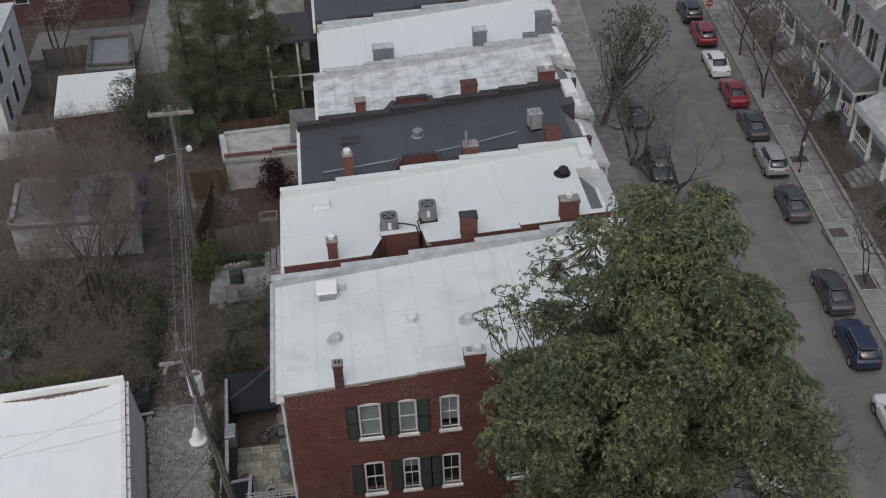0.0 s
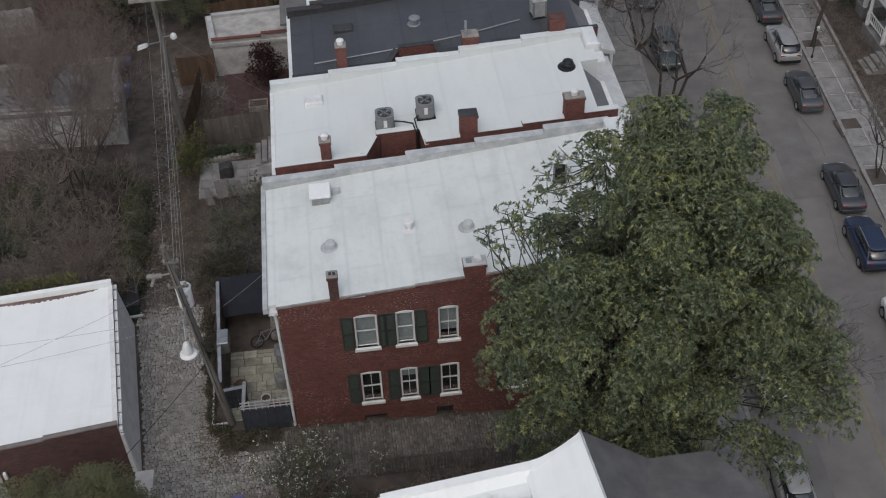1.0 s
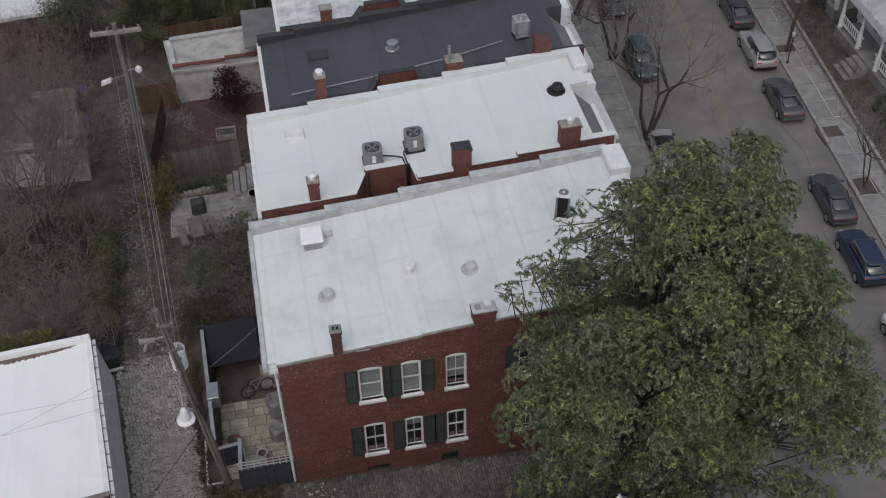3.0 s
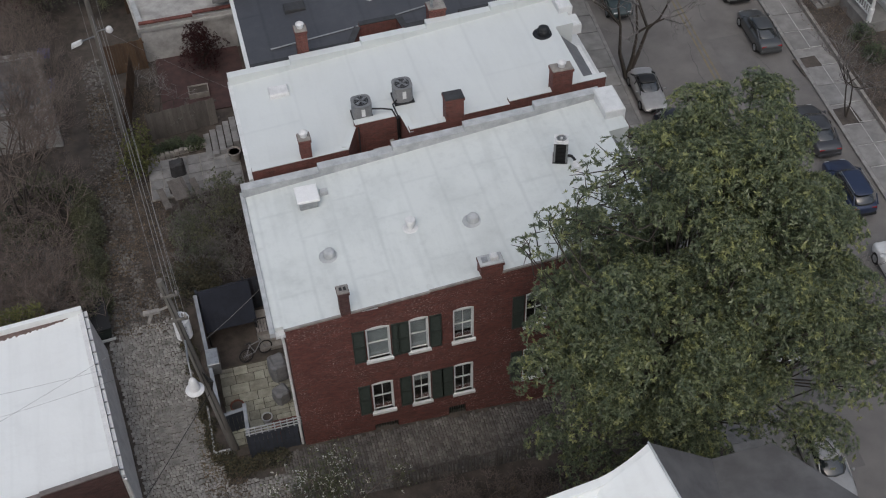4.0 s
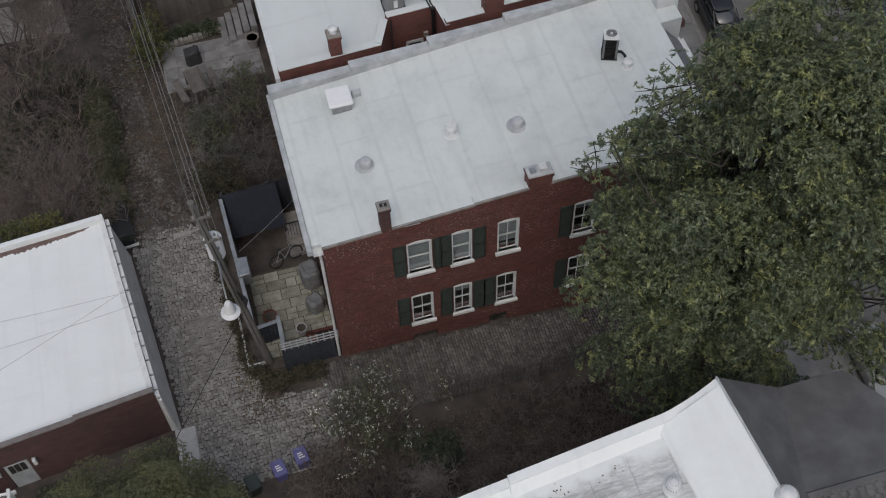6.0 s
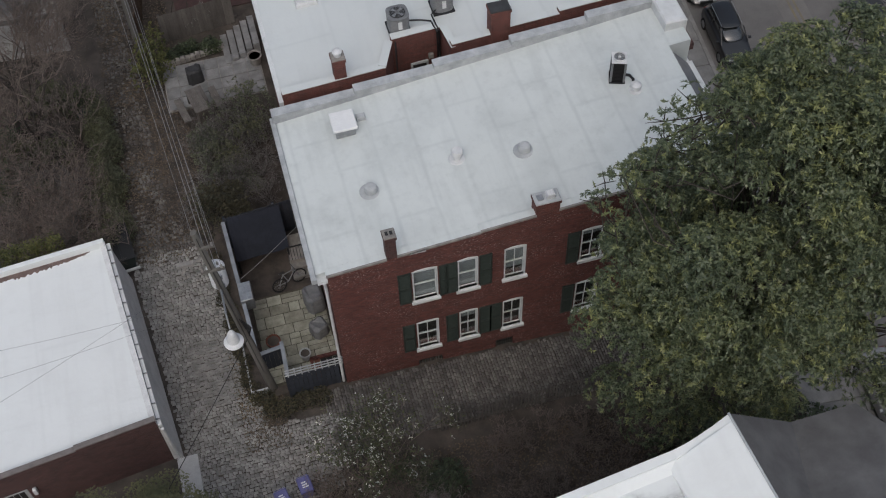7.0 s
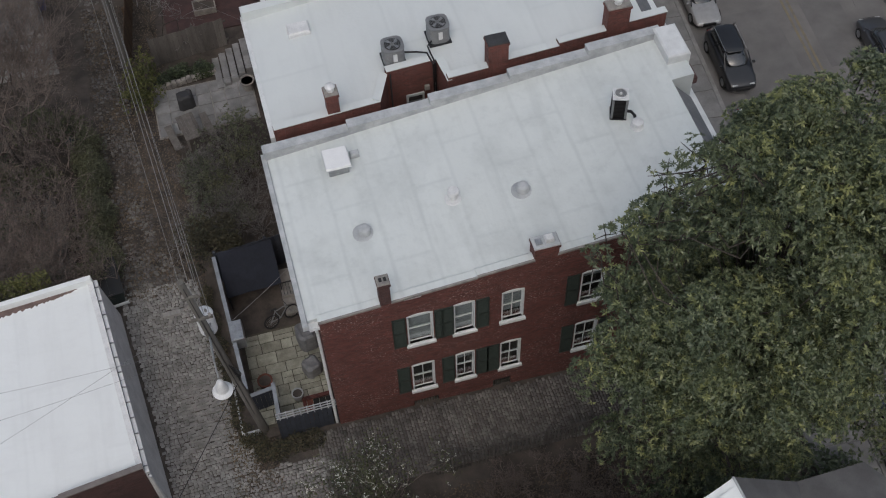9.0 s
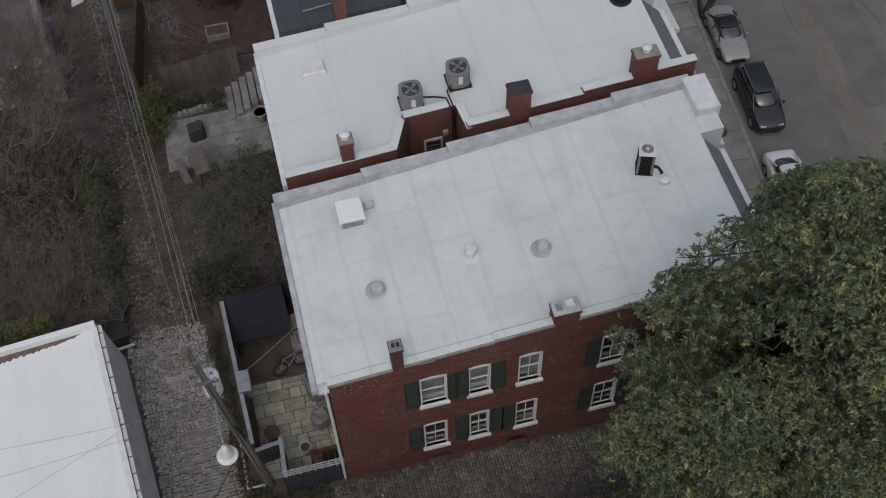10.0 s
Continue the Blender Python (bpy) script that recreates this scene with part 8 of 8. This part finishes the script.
part("door", boxed(-0.215, -0.2, -0.38, 0.28, 0.06, 0.56), GALV, part_box)


def garden_arbor():
    a = thing("garden_arbor", "white painted garden arbor with dark slats", "arbor")
    for x in (-13.2, -11.45):
        for y in (-2.85, -5.2):
            part("post", boxed(x - 0.06, x + 0.06, y - 0.06, y + 0.06, 0.7, 2.4, bev=0.01), WHITE_TRIM, a)
    for y in (-2.85, -5.2):
        part("beam", boxed(-13.4, -11.25, y - 0.05, y + 0.05, 2.4, 2.52), WHITE_TRIM, a)
    for x in (-13.2, -11.45):
        part("beam", boxed(x - 0.05, x + 0.05, -5.3, -2.75, 2.525, 2.63), WHITE_TRIM, a)
    for k in range(8):
        y = -5.0 + 0.29 * k
        part("slat", boxed(-13.1, -11.55, y, y + 0.07, 2.45, 2.52), FENCE_WOOD, a)
    for k in range(3):
        part("rail", boxed(-11.49, -11.4, -5.1, -2.95, 1.0 + 0.45 * k, 1.06 + 0.45 * k), GREY_PARAPET, a)


garden_arbor()


def cafe_table(x, y, z):
    t = thing("cafe_table", "pale blue round garden table", "table", pose(x, y, z))
    bm = bmesh.new()
    lathe(bm, (0, 0, 0.7), [(0.36, 0), (0.38, 0.02), (0.38, 0.05), (0.36, 0.06)], 24)
    part("tabletop", bm, PALE_BLUE, t)
    bm = bmesh.new()
    lathe(bm, (0, 0, 0), [(0.22, 0), (0.2, 0.04), (0.04, 0.08), (0.035, 0.7)], 14)
    part("pedestal", bm, GALV, t)


PALE_BLUE = plain("pale_blue_enamel", (0.28, 0.36, 0.4), (0.2, 0.26, 0.3), 0.5, 4.0)
cafe_table(-13.6, 11.4, 0.8)
for dx, dy, turn in ((-0.1, 0.75, 5), (0.15, -0.75, 170)):
    ch = thing("garden_chair", "pale blue metal garden chair", "chair", pose(-13.6 + dx, 11.4 + dy, 0.8, 0, 0, turn))
    part("seat", boxed(-0.2, 0.2, -0.2, 0.2, 0.42, 0.45, bev=0.01), PALE_BLUE, ch)
    part("backrest", boxed(-0.2, 0.2, 0.18, 0.21, 0.5, 0.88, bev=0.01), PALE_BLUE, ch)
    for lx in (-0.18, 0.16):
        for ly in (-0.18, 0.16):
            part("leg", boxed(lx, lx + 0.025, ly, ly + 0.025, 0, 0.42), PALE_BLUE, ch)


# ---- picket fence of the side passage ----
def picket_fence(x0, x1, y0, y1, label, mat):
    f = thing("picket_fence", label, "fence")
    n = int((x1 - x0) / 0.13)
    me = None
    for k in range(n):
        t = k / n
        x, y = x0 + (x1 - x0) * t, y0 + (y1 - y0) * t
        if me is None:
            o = part("picket", boxed(-0.025, 0.025, -0.012, 0.012, 0.0, 1.05, bev=0.01), mat, f)
            me = o.data
        else:
            o = new("picket", me)
            o.parent = f
        o.matrix_basis = pose(x, y, level(x, y) + 0.05, 0, 1.5 * math.sin(k * 1.3), 0)
    for k in range(6):
        t = k / 5
        x, y = x0 + (x1 - x0) * t, y0 + (y1 - y0) * t
        part("post", boxed(x - 0.05, x + 0.05, y + 0.012, y + 0.11, level(x, y) - 0.1, level(x, y) + 1.2, bev=0.02), mat, f)
    for z in (0.25, 0.95):
        bm = bmesh.new()
        hexa(bm, [(x0, y0 + 0.013, level(x0, 0) + z), (x1, y1 + 0.013, level(x1, 0) + z), (x1, y1 + 0.05, level(x1, 0) + z), (x0, y0 + 0.05, level(x0, 0) + z),
                  (x0, y0 + 0.013, level(x0, 0) + z + 0.08), (x1, y1 + 0.013, level(x1, 0) + z + 0.08), (x1, y1 + 0.05, level(x1, 0) + z + 0.08), (x0, y0 + 0.05, level(x0, 0) + z + 0.08)])
        part("rail", bm, mat, f)


picket_fence(2.75, 12.5, -2.75, -2.45, "low dark wooden picket fence along the cobbled passage", FENCE_WOOD)
picket_fence(-2.1, 1.0, -6.5, -6.35, "short weathered picket fence beside the near house", PICKET_PALE)


# ---- terrace garden behind the second house ----
board_fence("weathered tall board fence at the garden's end", (-3.9, 18.75), (-0.6, 19.15), 0.8, 2.4, FENCE_WOOD, 0.2)
board_fence("weathered board fence along the alley", (-4.9, 19.2), (-4.3, 24.0), 0.8, 2.3, FENCE_BROWN, 0.15)
board_fence("brown board fence around the far yard", (-5.5, 24.3), (-3.5, 24.4), 0.8, 2.6, FENCE_BROWN, 0.15)
board_fence("brown board fence below the conifers", (-4.2, 29.4), (1.8, 29.9), 0.8, 2.7, FENCE_BROWN, 0.15)
board_fence("long dark fence in the far yards", (-16.5, 33.0), (-13.9, 33.3), 0.8, 2.4, FENCE_WOOD, 0.2)
board_fence("long dark fence in the far yards", (-16.5, 38.2), (-13.0, 38.5), 0.8, 2.4, FENCE_WOOD, 0.2)
board_fence("long dark fence in the far yards", (-16.5, 42.6), (-10.4, 43.2), 0.8, 2.2, FENCE_WOOD, 0.2)
TERRACE_STONE = plain("terrace_paving", (0.3, 0.3, 0.3), (0.18, 0.18, 0.18), 0.92, 1.4, 25.0, 0.3, vary=0.12)
TERR = tagged(part("terrace", boxed(-4.3, -0.1, 14.6, 17.2, 0.5, 0.86), STONE_CAP), "grey paved garden terrace", "terrace", kind="structure")
for i in range(7):
    for j in range(4):
        part("paver", boxed(-4.25 + 0.59 * i, -3.69 + 0.59 * i, 14.65 + 0.63 * j, 15.25 + 0.63 * j, 0.84, 0.89 + 0.004 * ((i * 3 + j) % 3), bev=0.01), TERRACE_STONE, TERR)
wall = thing("garden_wall", "low rough stone edging of the terrace bed", "garden wall")
for k in range(13):
    part("stone", boxed(-4.3 + 0.22 * k, -4.1 + 0.22 * k, 17.2 + 0.03 * k, 17.42 + 0.03 * k, 0.8, 1.06 + 0.03 * math.sin(k * 2.1), bev=0.04), STONE_CAP, wall)
steps = thing("garden_steps", "worn grey garden steps", "steps")
for k in range(5):
    part("tread", boxed(-1.55 + 0.33 * k, -1.27 + 0.33 * k, 16.6 + 0.1 * k, 18.4 + 0.1 * k, 0.82, 0.95 + 0.1 * k, bev=0.01), TERRACE_STONE, steps)


def garden_table(x, y, z, turn):
    t = thing("garden_table", "weathered wooden garden table with benches", "table", pose(x, y, z, 0, 0, turn))
    for k in range(5):
        part("plank", boxed(-0.36 + 0.145 * k, -0.225 + 0.145 * k, -0.7, 0.7, 0.7, 0.74), FENCE_WOOD, t)
    for sx in (-0.3, 0.3):
        for sy in (-0.6, 0.6):
            part("leg", boxed(sx - 0.04, sx + 0.04, sy - 0.04, sy + 0.04, 0.0, 0.7), FENCE_WOOD, t)
    for sx in (-0.75, 0.75):
        part("bench", boxed(sx - 0.15, sx + 0.15, -0.7, 0.7, 0.4, 0.45), FENCE_WOOD, t)


garden_table(-3.0, 14.3, 0.83, 12)
covered("covered_grill", "dark covered box on the garden terrace", -2.95, 16.1, 0.88, 0.36, 0.3, 0.7, 12, TAR)
bed = thing("raised_bed", "small wooden planting box in the red yard", "planter", pose(-1.35, 21.6, 0.8))
for a in ((-0.5, 0.5, -0.35, -0.3), (-0.5, 0.5, 0.3, 0.35), (-0.5, -0.45, -0.3, 0.3), (0.45, 0.5, -0.3, 0.3)):
    part("board", boxed(*a, 0, 0.35), STONE_CAP, bed)
part("soil", boxed(-0.45, 0.45, -0.3, 0.3, 0, 0.28), SOIL, bed)
RED_PAVE = plain("red_brick_paving", (0.095, 0.052, 0.05), (0.055, 0.035, 0.034), 0.9, 1.6)
tagged(part("brick_yard", boxed(-3.2, 1.0, 20.2, 25.2, 0.5, 0.84), RED_PAVE), "dark red brick yard", "yard", kind="structure")


# ---- outbuildings north of the alley ----
def outbuilding(name, label, ring, z1, wall_mat, roof_mat, rim=None, cat="outbuilding"):
    o = thing(name, label, cat)
    n = len(ring)
    for k in range(n):
        bm = bmesh.new()
        cell_wall(bm, ring[k], ring[(k + 1) % n], 0.3, [(0.0, z1 + (0.18 if rim else 0.0))], (), 0.2)
        part("wall", bm, wall_mat, o)
        if rim:
            coping(o, ring[k], ring[(k + 1) % n], [(0.0, z1 + 0.18)], 0.2, rim, 0.03, 0.05)
    cx, cy = sum(p[0] for p in ring) / n, sum(p[1] for p in ring) / n
    bm = bmesh.new()
    g = (0.03 if not rim else -0.12)
    prism(bm, [(p[0] + math.copysign(g, p[0] - cx), p[1] + math.copysign(g, p[1] - cy)) for p in ring], z1 - 0.15, z1 + (0.06 if not rim else 0.02))
    part("roof", bm, roof_mat, o)
    return o


outbuilding("outbuilding", "dirty white stucco outbuilding with red brick coping", [(-3.55, 24.95), (1.3, 24.95), (1.3, 28.0), (-3.9, 27.7)], 2.85, STUCCO_WHITE, STUCCO_WHITE, GREY_PARAPET)
red_edge = thing("wall_coping", "thin red brick coping over the stucco wall", "coping")
for x0, x1, z in ((-3.56, -0.9, 3.085), (-0.9, 1.3, 3.22)):
    part("brick_course", boxed(x0, x1, 24.86, 25.1, z, z + 0.07, bev=0.01), BRICK_B, red_edge)
outbuilding("garage", "pale weathered garage half hidden by bare twigs", [(-14.5, 20.0), (-8.0, 19.6), (-8.5, 24.0), (-14.8, 24.2)], 3.0, STUCCO_WHITE, DIRTY_ROOF, STONE_CAP, "garage")
outbuilding("garage", "garage with white flat roof by the alley", [(-13.8, 31.2), (-9.3, 31.6), (-9.5, 36.5), (-14.3, 36.4)], 3.15, BRICK_G, WHITE_ROOF_B, None, "garage")
outbuilding("carport", "carport with flat blue-grey roof", [(-12.8, 38.2), (-9.9, 38.0), (-10.4, 42.6), (-13.2, 42.5)], 2.7, FENCE_WOOD, STUCCO_GREY, FENCE_WOOD, "carport")
tagged(part("concrete_pad", boxed(-10.3, -8.2, 40.5, 58.0, 0.5, 0.83), CONCRETE), "concrete driveway beside the carport", "driveway", kind="structure")
tagged(part("concrete_pad", boxed(-18, -10.4, 44.0, 48.5, 0.5, 0.82), ASPHALT), "concrete yard in the distance", "driveway", kind="structure")
board_fence("white painted board fence in the far yards", (-19.5, 30.6), (-13.9, 30.9), 0.8, 2.6, STUCCO_WHITE, 0.2)


def far_house(name, label, x0, x1, y0, y1, z1, wall_mat, roof_mat, wins, cat="house"):
    hs = thing(name, label, cat)
    bm = bmesh.new()
    box(bm, x0, x1, y0, y1, 0.2, z1)
    part("wall", bm, wall_mat, hs)
    part("roof", boxed(x0 - 0.1, x1 + 0.1, y0 - 0.1, y1 + 0.1, z1, z1 + 0.2), roof_mat, hs)
    for (x, y, z, w, h, turn) in wins:
        wn_ = part("window", boxed(-w / 2, w / 2, -0.06, 0.02, 0, h, bev=0.02), WHITE_TRIM, hs)
        wn_.matrix_basis = pose(x, y, z, 0, 0, turn)
        part("pane", boxed(-w / 2 + 0.07, w / 2 - 0.07, -0.075, -0.06, 0.07, h - 0.07), CAR_GLASS, wn_)
    return hs


BEIGE = plain("beige_painted_boards", (0.78, 0.78, 0.76), (0.62, 0.62, 0.6), 0.8, 1.5)
far_house("house", "tall off-white house in the far yards", -25, -17.2, 33.0, 41.0, 6.2, BEIGE, GREY_PARAPET, [(-17.2, y, z, 0.8, 1.6, 90) for y in (34.2, 36.4, 38.6) for z in (1.6, 4.1)])
far_house("house", "long brick building beyond the yards", -26, -11.5, 50.0, 58.0, 5.5, BRICK_G, SLATE_FAR, [(x, 50.0, 2.5, 1.0, 1.4, 0) for x in (-24, -21.5, -19, -16.5, -14)])
far_house("house", "grey building beyond the conifers", -7.0, 1.5, 40.0, 47.0, 6.0, STUCCO_WHITE, TAR, [(-5, 40.0, 3.0, 0.9, 1.5, 0), (-2, 40.0, 3.0, 0.9, 1.5, 0)])


def rear_porch():
    p = thing("rear_porch", "grey two-storey wooden rear porch", "porch")
    part("roof", boxed(-0.9, 2.6, 30.6, 34.4, 6.9, 7.1), TAR, p)
    part("deck", boxed(-0.8, 2.5, 30.7, 34.3, 3.7, 3.9), FENCE_WOOD, p)
    for x in (-0.7, 1.0, 2.3):
        for y in (30.8, 34.2):
            part("post", boxed(x - 0.07, x + 0.07, y - 0.07, y + 0.07, 0.6, 6.9), GREY_PARAPET, p)
    part("railing", boxed(-0.8, 2.5, 30.7, 30.76, 4.7, 4.8), GREY_PARAPET, p)
    part("lean_to_roof", boxed(0.2, 2.2, 24.9, 28.4, 3.6, 3.75), SLATE_FAR, p)


rear_porch()


# ---- white houses across the street ----
CLAP = plain("white_clapboard", (0.68, 0.69, 0.68), (0.55, 0.56, 0.55), 0.7, 1.5, stretch=(1, 1, 6))


def porch_house(y0, y1, roof_mat, label):
    hs = thing("porch_house", label, "house", group="houses across the street")
    s = 33.5
    x = road_x(s, (y0 + y1) / 2)
    part("wall", boxed(x, x + 9, y0, y1, 0.0, 7.2), CLAP, hs)
    bm = bmesh.new()
    hexa(bm, [(x - 0.5, y0 - 0.2, 7.1), (x + 9, y0 - 0.2, 7.1), (x + 9, y1 + 0.2, 7.1), (x - 0.5, y1 + 0.2, 7.1), (x + 2.6, y0 - 0.2, 9.2), (x + 6, y0 - 0.2, 9.2), (x + 6, y1 + 0.2, 9.2), (x + 2.6, y1 + 0.2, 9.2)])
    part("roof", bm, SLATE_FAR, hs)
    my = (y0 + y1) / 2
    bm = bmesh.new()
    prism(bm, [(x - 0.2, my - 0.9), (x + 2.5, my - 0.9), (x + 2.5, my + 0.9), (x - 0.2, my + 0.9)], 7.2, lambda a, b: 9.3)
    d = part("dormer", bm, CLAP, hs)
    part("dormer_roof", boxed(x - 0.4, x + 2.6, my - 1.05, my + 1.05, 9.3, 9.45), SLATE_FAR, d)
    nw = 3
    for k in range(nw):
        y = y0 + (y1 - y0) * (k + 0.5) / nw
        for z in (4.3, 1.2):
            add_window(hs, x - 0.004, y, z, 0.95, 1.75, 0.3, -90, 0.0)
            for sy in (-1, 1):
                part("shutter", boxed(x - 0.06, x - 0.002, y + sy * 0.7 - 0.2, y + sy * 0.7 + 0.2, z, z + 1.75), SHUTTER, hs)
    bm = bmesh.new()
    px = x - 1.5
    hexa(bm, [(px, y0 + 0.3, 3.05), (x - 0.004, y0 + 0.3, 3.05), (x - 0.004, y1 - 0.3, 3.05), (px, y1 - 0.3, 3.05), (px + 0.1, y0 + 0.5, 3.3), (x - 0.004, y0 + 0.5, 3.95), (x - 0.004, y1 - 0.5, 3.95), (px + 0.1, y1 - 0.5, 3.3)])
    po = part("porch", bm, roof_mat, hs, "front porch with turned posts")
    part("porch_beam", boxed(px, x - 0.01, y0 + 0.3, y1 - 0.3, 2.85, 3.04), WHITE_TRIM, po)
    part("porch_floor", boxed(px, x - 0.01, y0 + 0.3, y1 - 0.3, 0.0, 0.75), CONCRETE, po)
    for k in range(4):
        y = y0 + 0.5 + (y1 - y0 - 1.0) * k / 3
        bm = bmesh.new()
        lathe(bm, (px + 0.18, y, 0.75), [(0.14, 0), (0.14, 0.8), (0.1, 0.85), (0.08, 1.6), (0.1, 2.0), (0.14, 2.1)], 12)
        part("porch_post", bm, WHITE_TRIM, po)
    for z in (1.05, 1.55):
        part("porch_rail", boxed(px + 0.15, px + 0.21, y0 + 0.5, my - 0.7, z, z + 0.06), WHITE_TRIM, po)
        part("porch_rail", boxed(px + 0.15, px + 0.21, my + 0.7, y1 - 0.5, z, z + 0.06), WHITE_TRIM, po)
    for k in range(int((y1 - y0) / 0.22)):
        y = y0 + 0.6 + 0.22 * k
        if y < y1 - 0.6 and abs(y - my) > 0.75:
            part("baluster", boxed(px + 0.16, px + 0.2, y, y + 0.04, 1.1, 1.56), WHITE_TRIM, po)
    for k in range(4):
        part("front_step", boxed(px - 0.32 * (k + 1), px - 0.32 * k - 0.002, my - 0.7, my + 0.7, 0.0, 0.62 - 0.15 * k), CONCRETE, po)


porch_house(17.2, 24.6, GREY_PARAPET, "white clapboard house with a pale porch roof")
porch_house(25.4, 31.6, SLATE_FAR, "white clapboard house with a grey porch roof")
porch_house(32.4, 39.4, SLATE_FAR, "white clapboard house with a dark shingled porch")
porch_house(40.4, 47.0, SLATE_FAR, "white clapboard house far along the street")


def lamp_post(x, y):
    l = thing("lamp_post", "black iron lamp post on the pavement", "lamp post", pose(x, y, 0.1))
    bm = bmesh.new()
    lathe(bm, (0, 0, 0), [(0.09, 0), (0.09, 0.2), (0.04, 0.3), (0.035, 2.3), (0.06, 2.35)], 10)
    part("post", bm, BLACK, l)
    bm = bmesh.new()
    lathe(bm, (0, 0, 2.35), [(0.06, 0), (0.1, 0.08), (0.12, 0.3), (0.06, 0.38), (0.02, 0.42)], 10)
    part("lantern", bm, HEADLAMP, l)


lamp_post(29.2, 22.3)
wk = random.Random(2)
for px, py in PITS[:3]:
    tagged(part("tree_pit", boxed(px - 0.62, px + 0.62, py - 0.7, py + 0.7, 0.09, 0.118), SOIL), "square earth tree pit in the pavement", "tree pit", kind="structure")
strip("garden_border", 29.96, 30.12, -10, 60, 0.0, 0.33, STONE_CAP, "low stone border of the front gardens", "garden border")
tagged(part("front_path", boxed(13.8, 16.7, -3.9, -3.0, -0.2, 0.14), CONCRETE), "concrete path to the pavement", "path", kind="structure")


# ---- small things along the street ----
FLAG_RED = plain("flag_red", (0.28, 0.06, 0.065), (0.2, 0.045, 0.05), 0.8, 6.0)
FLAG_BLUE = plain("flag_blue", (0.03, 0.04, 0.14), (0.02, 0.03, 0.1), 0.8, 6.0)


def porch_flag(x, y, z):
    f = thing("flag", "striped flag hanging from a porch post", "flag", pose(x, y, z, 0, 0, 20))
    bm = bmesh.new()
    tube(bm, (0.5, 0, -0.25), (-0.45, 0, 0.45), 0.015)
    part("flagpole", bm, WHITE_METAL, f)
    for k in range(7):
        bm = bmesh.new()
        u0, u1 = 0.05 + 0.085 * k, 0.05 + 0.085 * (k + 1)
        for a in range(6):
            z0, z1 = -0.11 * a, -0.11 * (a + 1)
            w0, w1 = 0.05 * math.sin(a * 1.3 + k * 0.5), 0.05 * math.sin((a + 1) * 1.3 + k * 0.5)
            p = lambda u, zz, w: (0.3 - u * 1.2, w, -0.1 + u * 0.85 + zz)
            hexa(bm, [p(u0, z1, w1), p(u1, z1, w1), tuple(q + d for q, d in zip(p(u1, z1, w1), (0, 0.006, 0))), tuple(q + d for q, d in zip(p(u0, z1, w1), (0, 0.006, 0))),
                      p(u0, z0, w0), p(u1, z0, w0), tuple(q + d for q, d in zip(p(u1, z0, w0), (0, 0.006, 0))), tuple(q + d for q, d in zip(p(u0, z0, w0), (0, 0.006, 0)))])
        part("stripe", bm, FLAG_BLUE if k > 4 else (FLAG_RED if k % 2 else WHITE_TRIM), f)


porch_flag(32.6, 24.6, 2.9)


def stop_sign(x, y):
    s = thing("stop_sign", "red octagonal stop sign on a steel post", "road sign", pose(x, y, 0.09, 0, 0, -8))
    bm = bmesh.new()
    box(bm, -0.025, 0.025, -0.02, 0.02, 0, 1.9)
    part("post", bm, GALV, s)
    for r, y0, mt, nm in ((0.3, -0.03, WHITE_METAL, "border"), (0.27, -0.034, FLAG_RED, "face")):
        bm = bmesh.new()
        ring = [(r / math.cos(math.pi / 8) * math.cos(math.pi / 4 * k + math.pi / 8), r / math.cos(math.pi / 8) * math.sin(math.pi / 4 * k + math.pi / 8)) for k in range(8)]
        prism(bm, ring, 0, 0.008)
        for v in bm.verts:
            v.co = Vector((v.co.x, y0 - v.co.z, 1.62 + v.co.y))
        part(nm, bm, mt, s)
    txt = bpy.data.curves.new("word", "FONT")
    txt.body, txt.size, txt.align_x, txt.align_y, txt.extrude = "STOP", 0.2, "CENTER", "CENTER", 0.002
    txt.materials.append(WHITE_METAL)
    w = new("word", txt)
    w.parent = s
    w.matrix_basis = pose(0, -0.046, 1.62, 90, 0, 0)


stop_sign(30.0, 42.3)


# ---- true size: the plan above is drawn in units of 1.35 m; vehicles, bins, the bicycle and the lamp post are drawn in metres ----
UNIT = 1.35
IN_METRES = ("car", "wheeled_bin", "bicycle", "lamp_post", "dumpster")
for ob in list(scene.objects):
    if ob.parent is None and ob.type != "CAMERA" and ob.type != "LIGHT":
        place = ob.matrix_basis.copy()
        if ob.name.split(".")[0] in IN_METRES:
            place.translation = place.translation * UNIT
        else:
            place = Matrix.Scale(UNIT, 4) @ place
        ob.matrix_basis = place
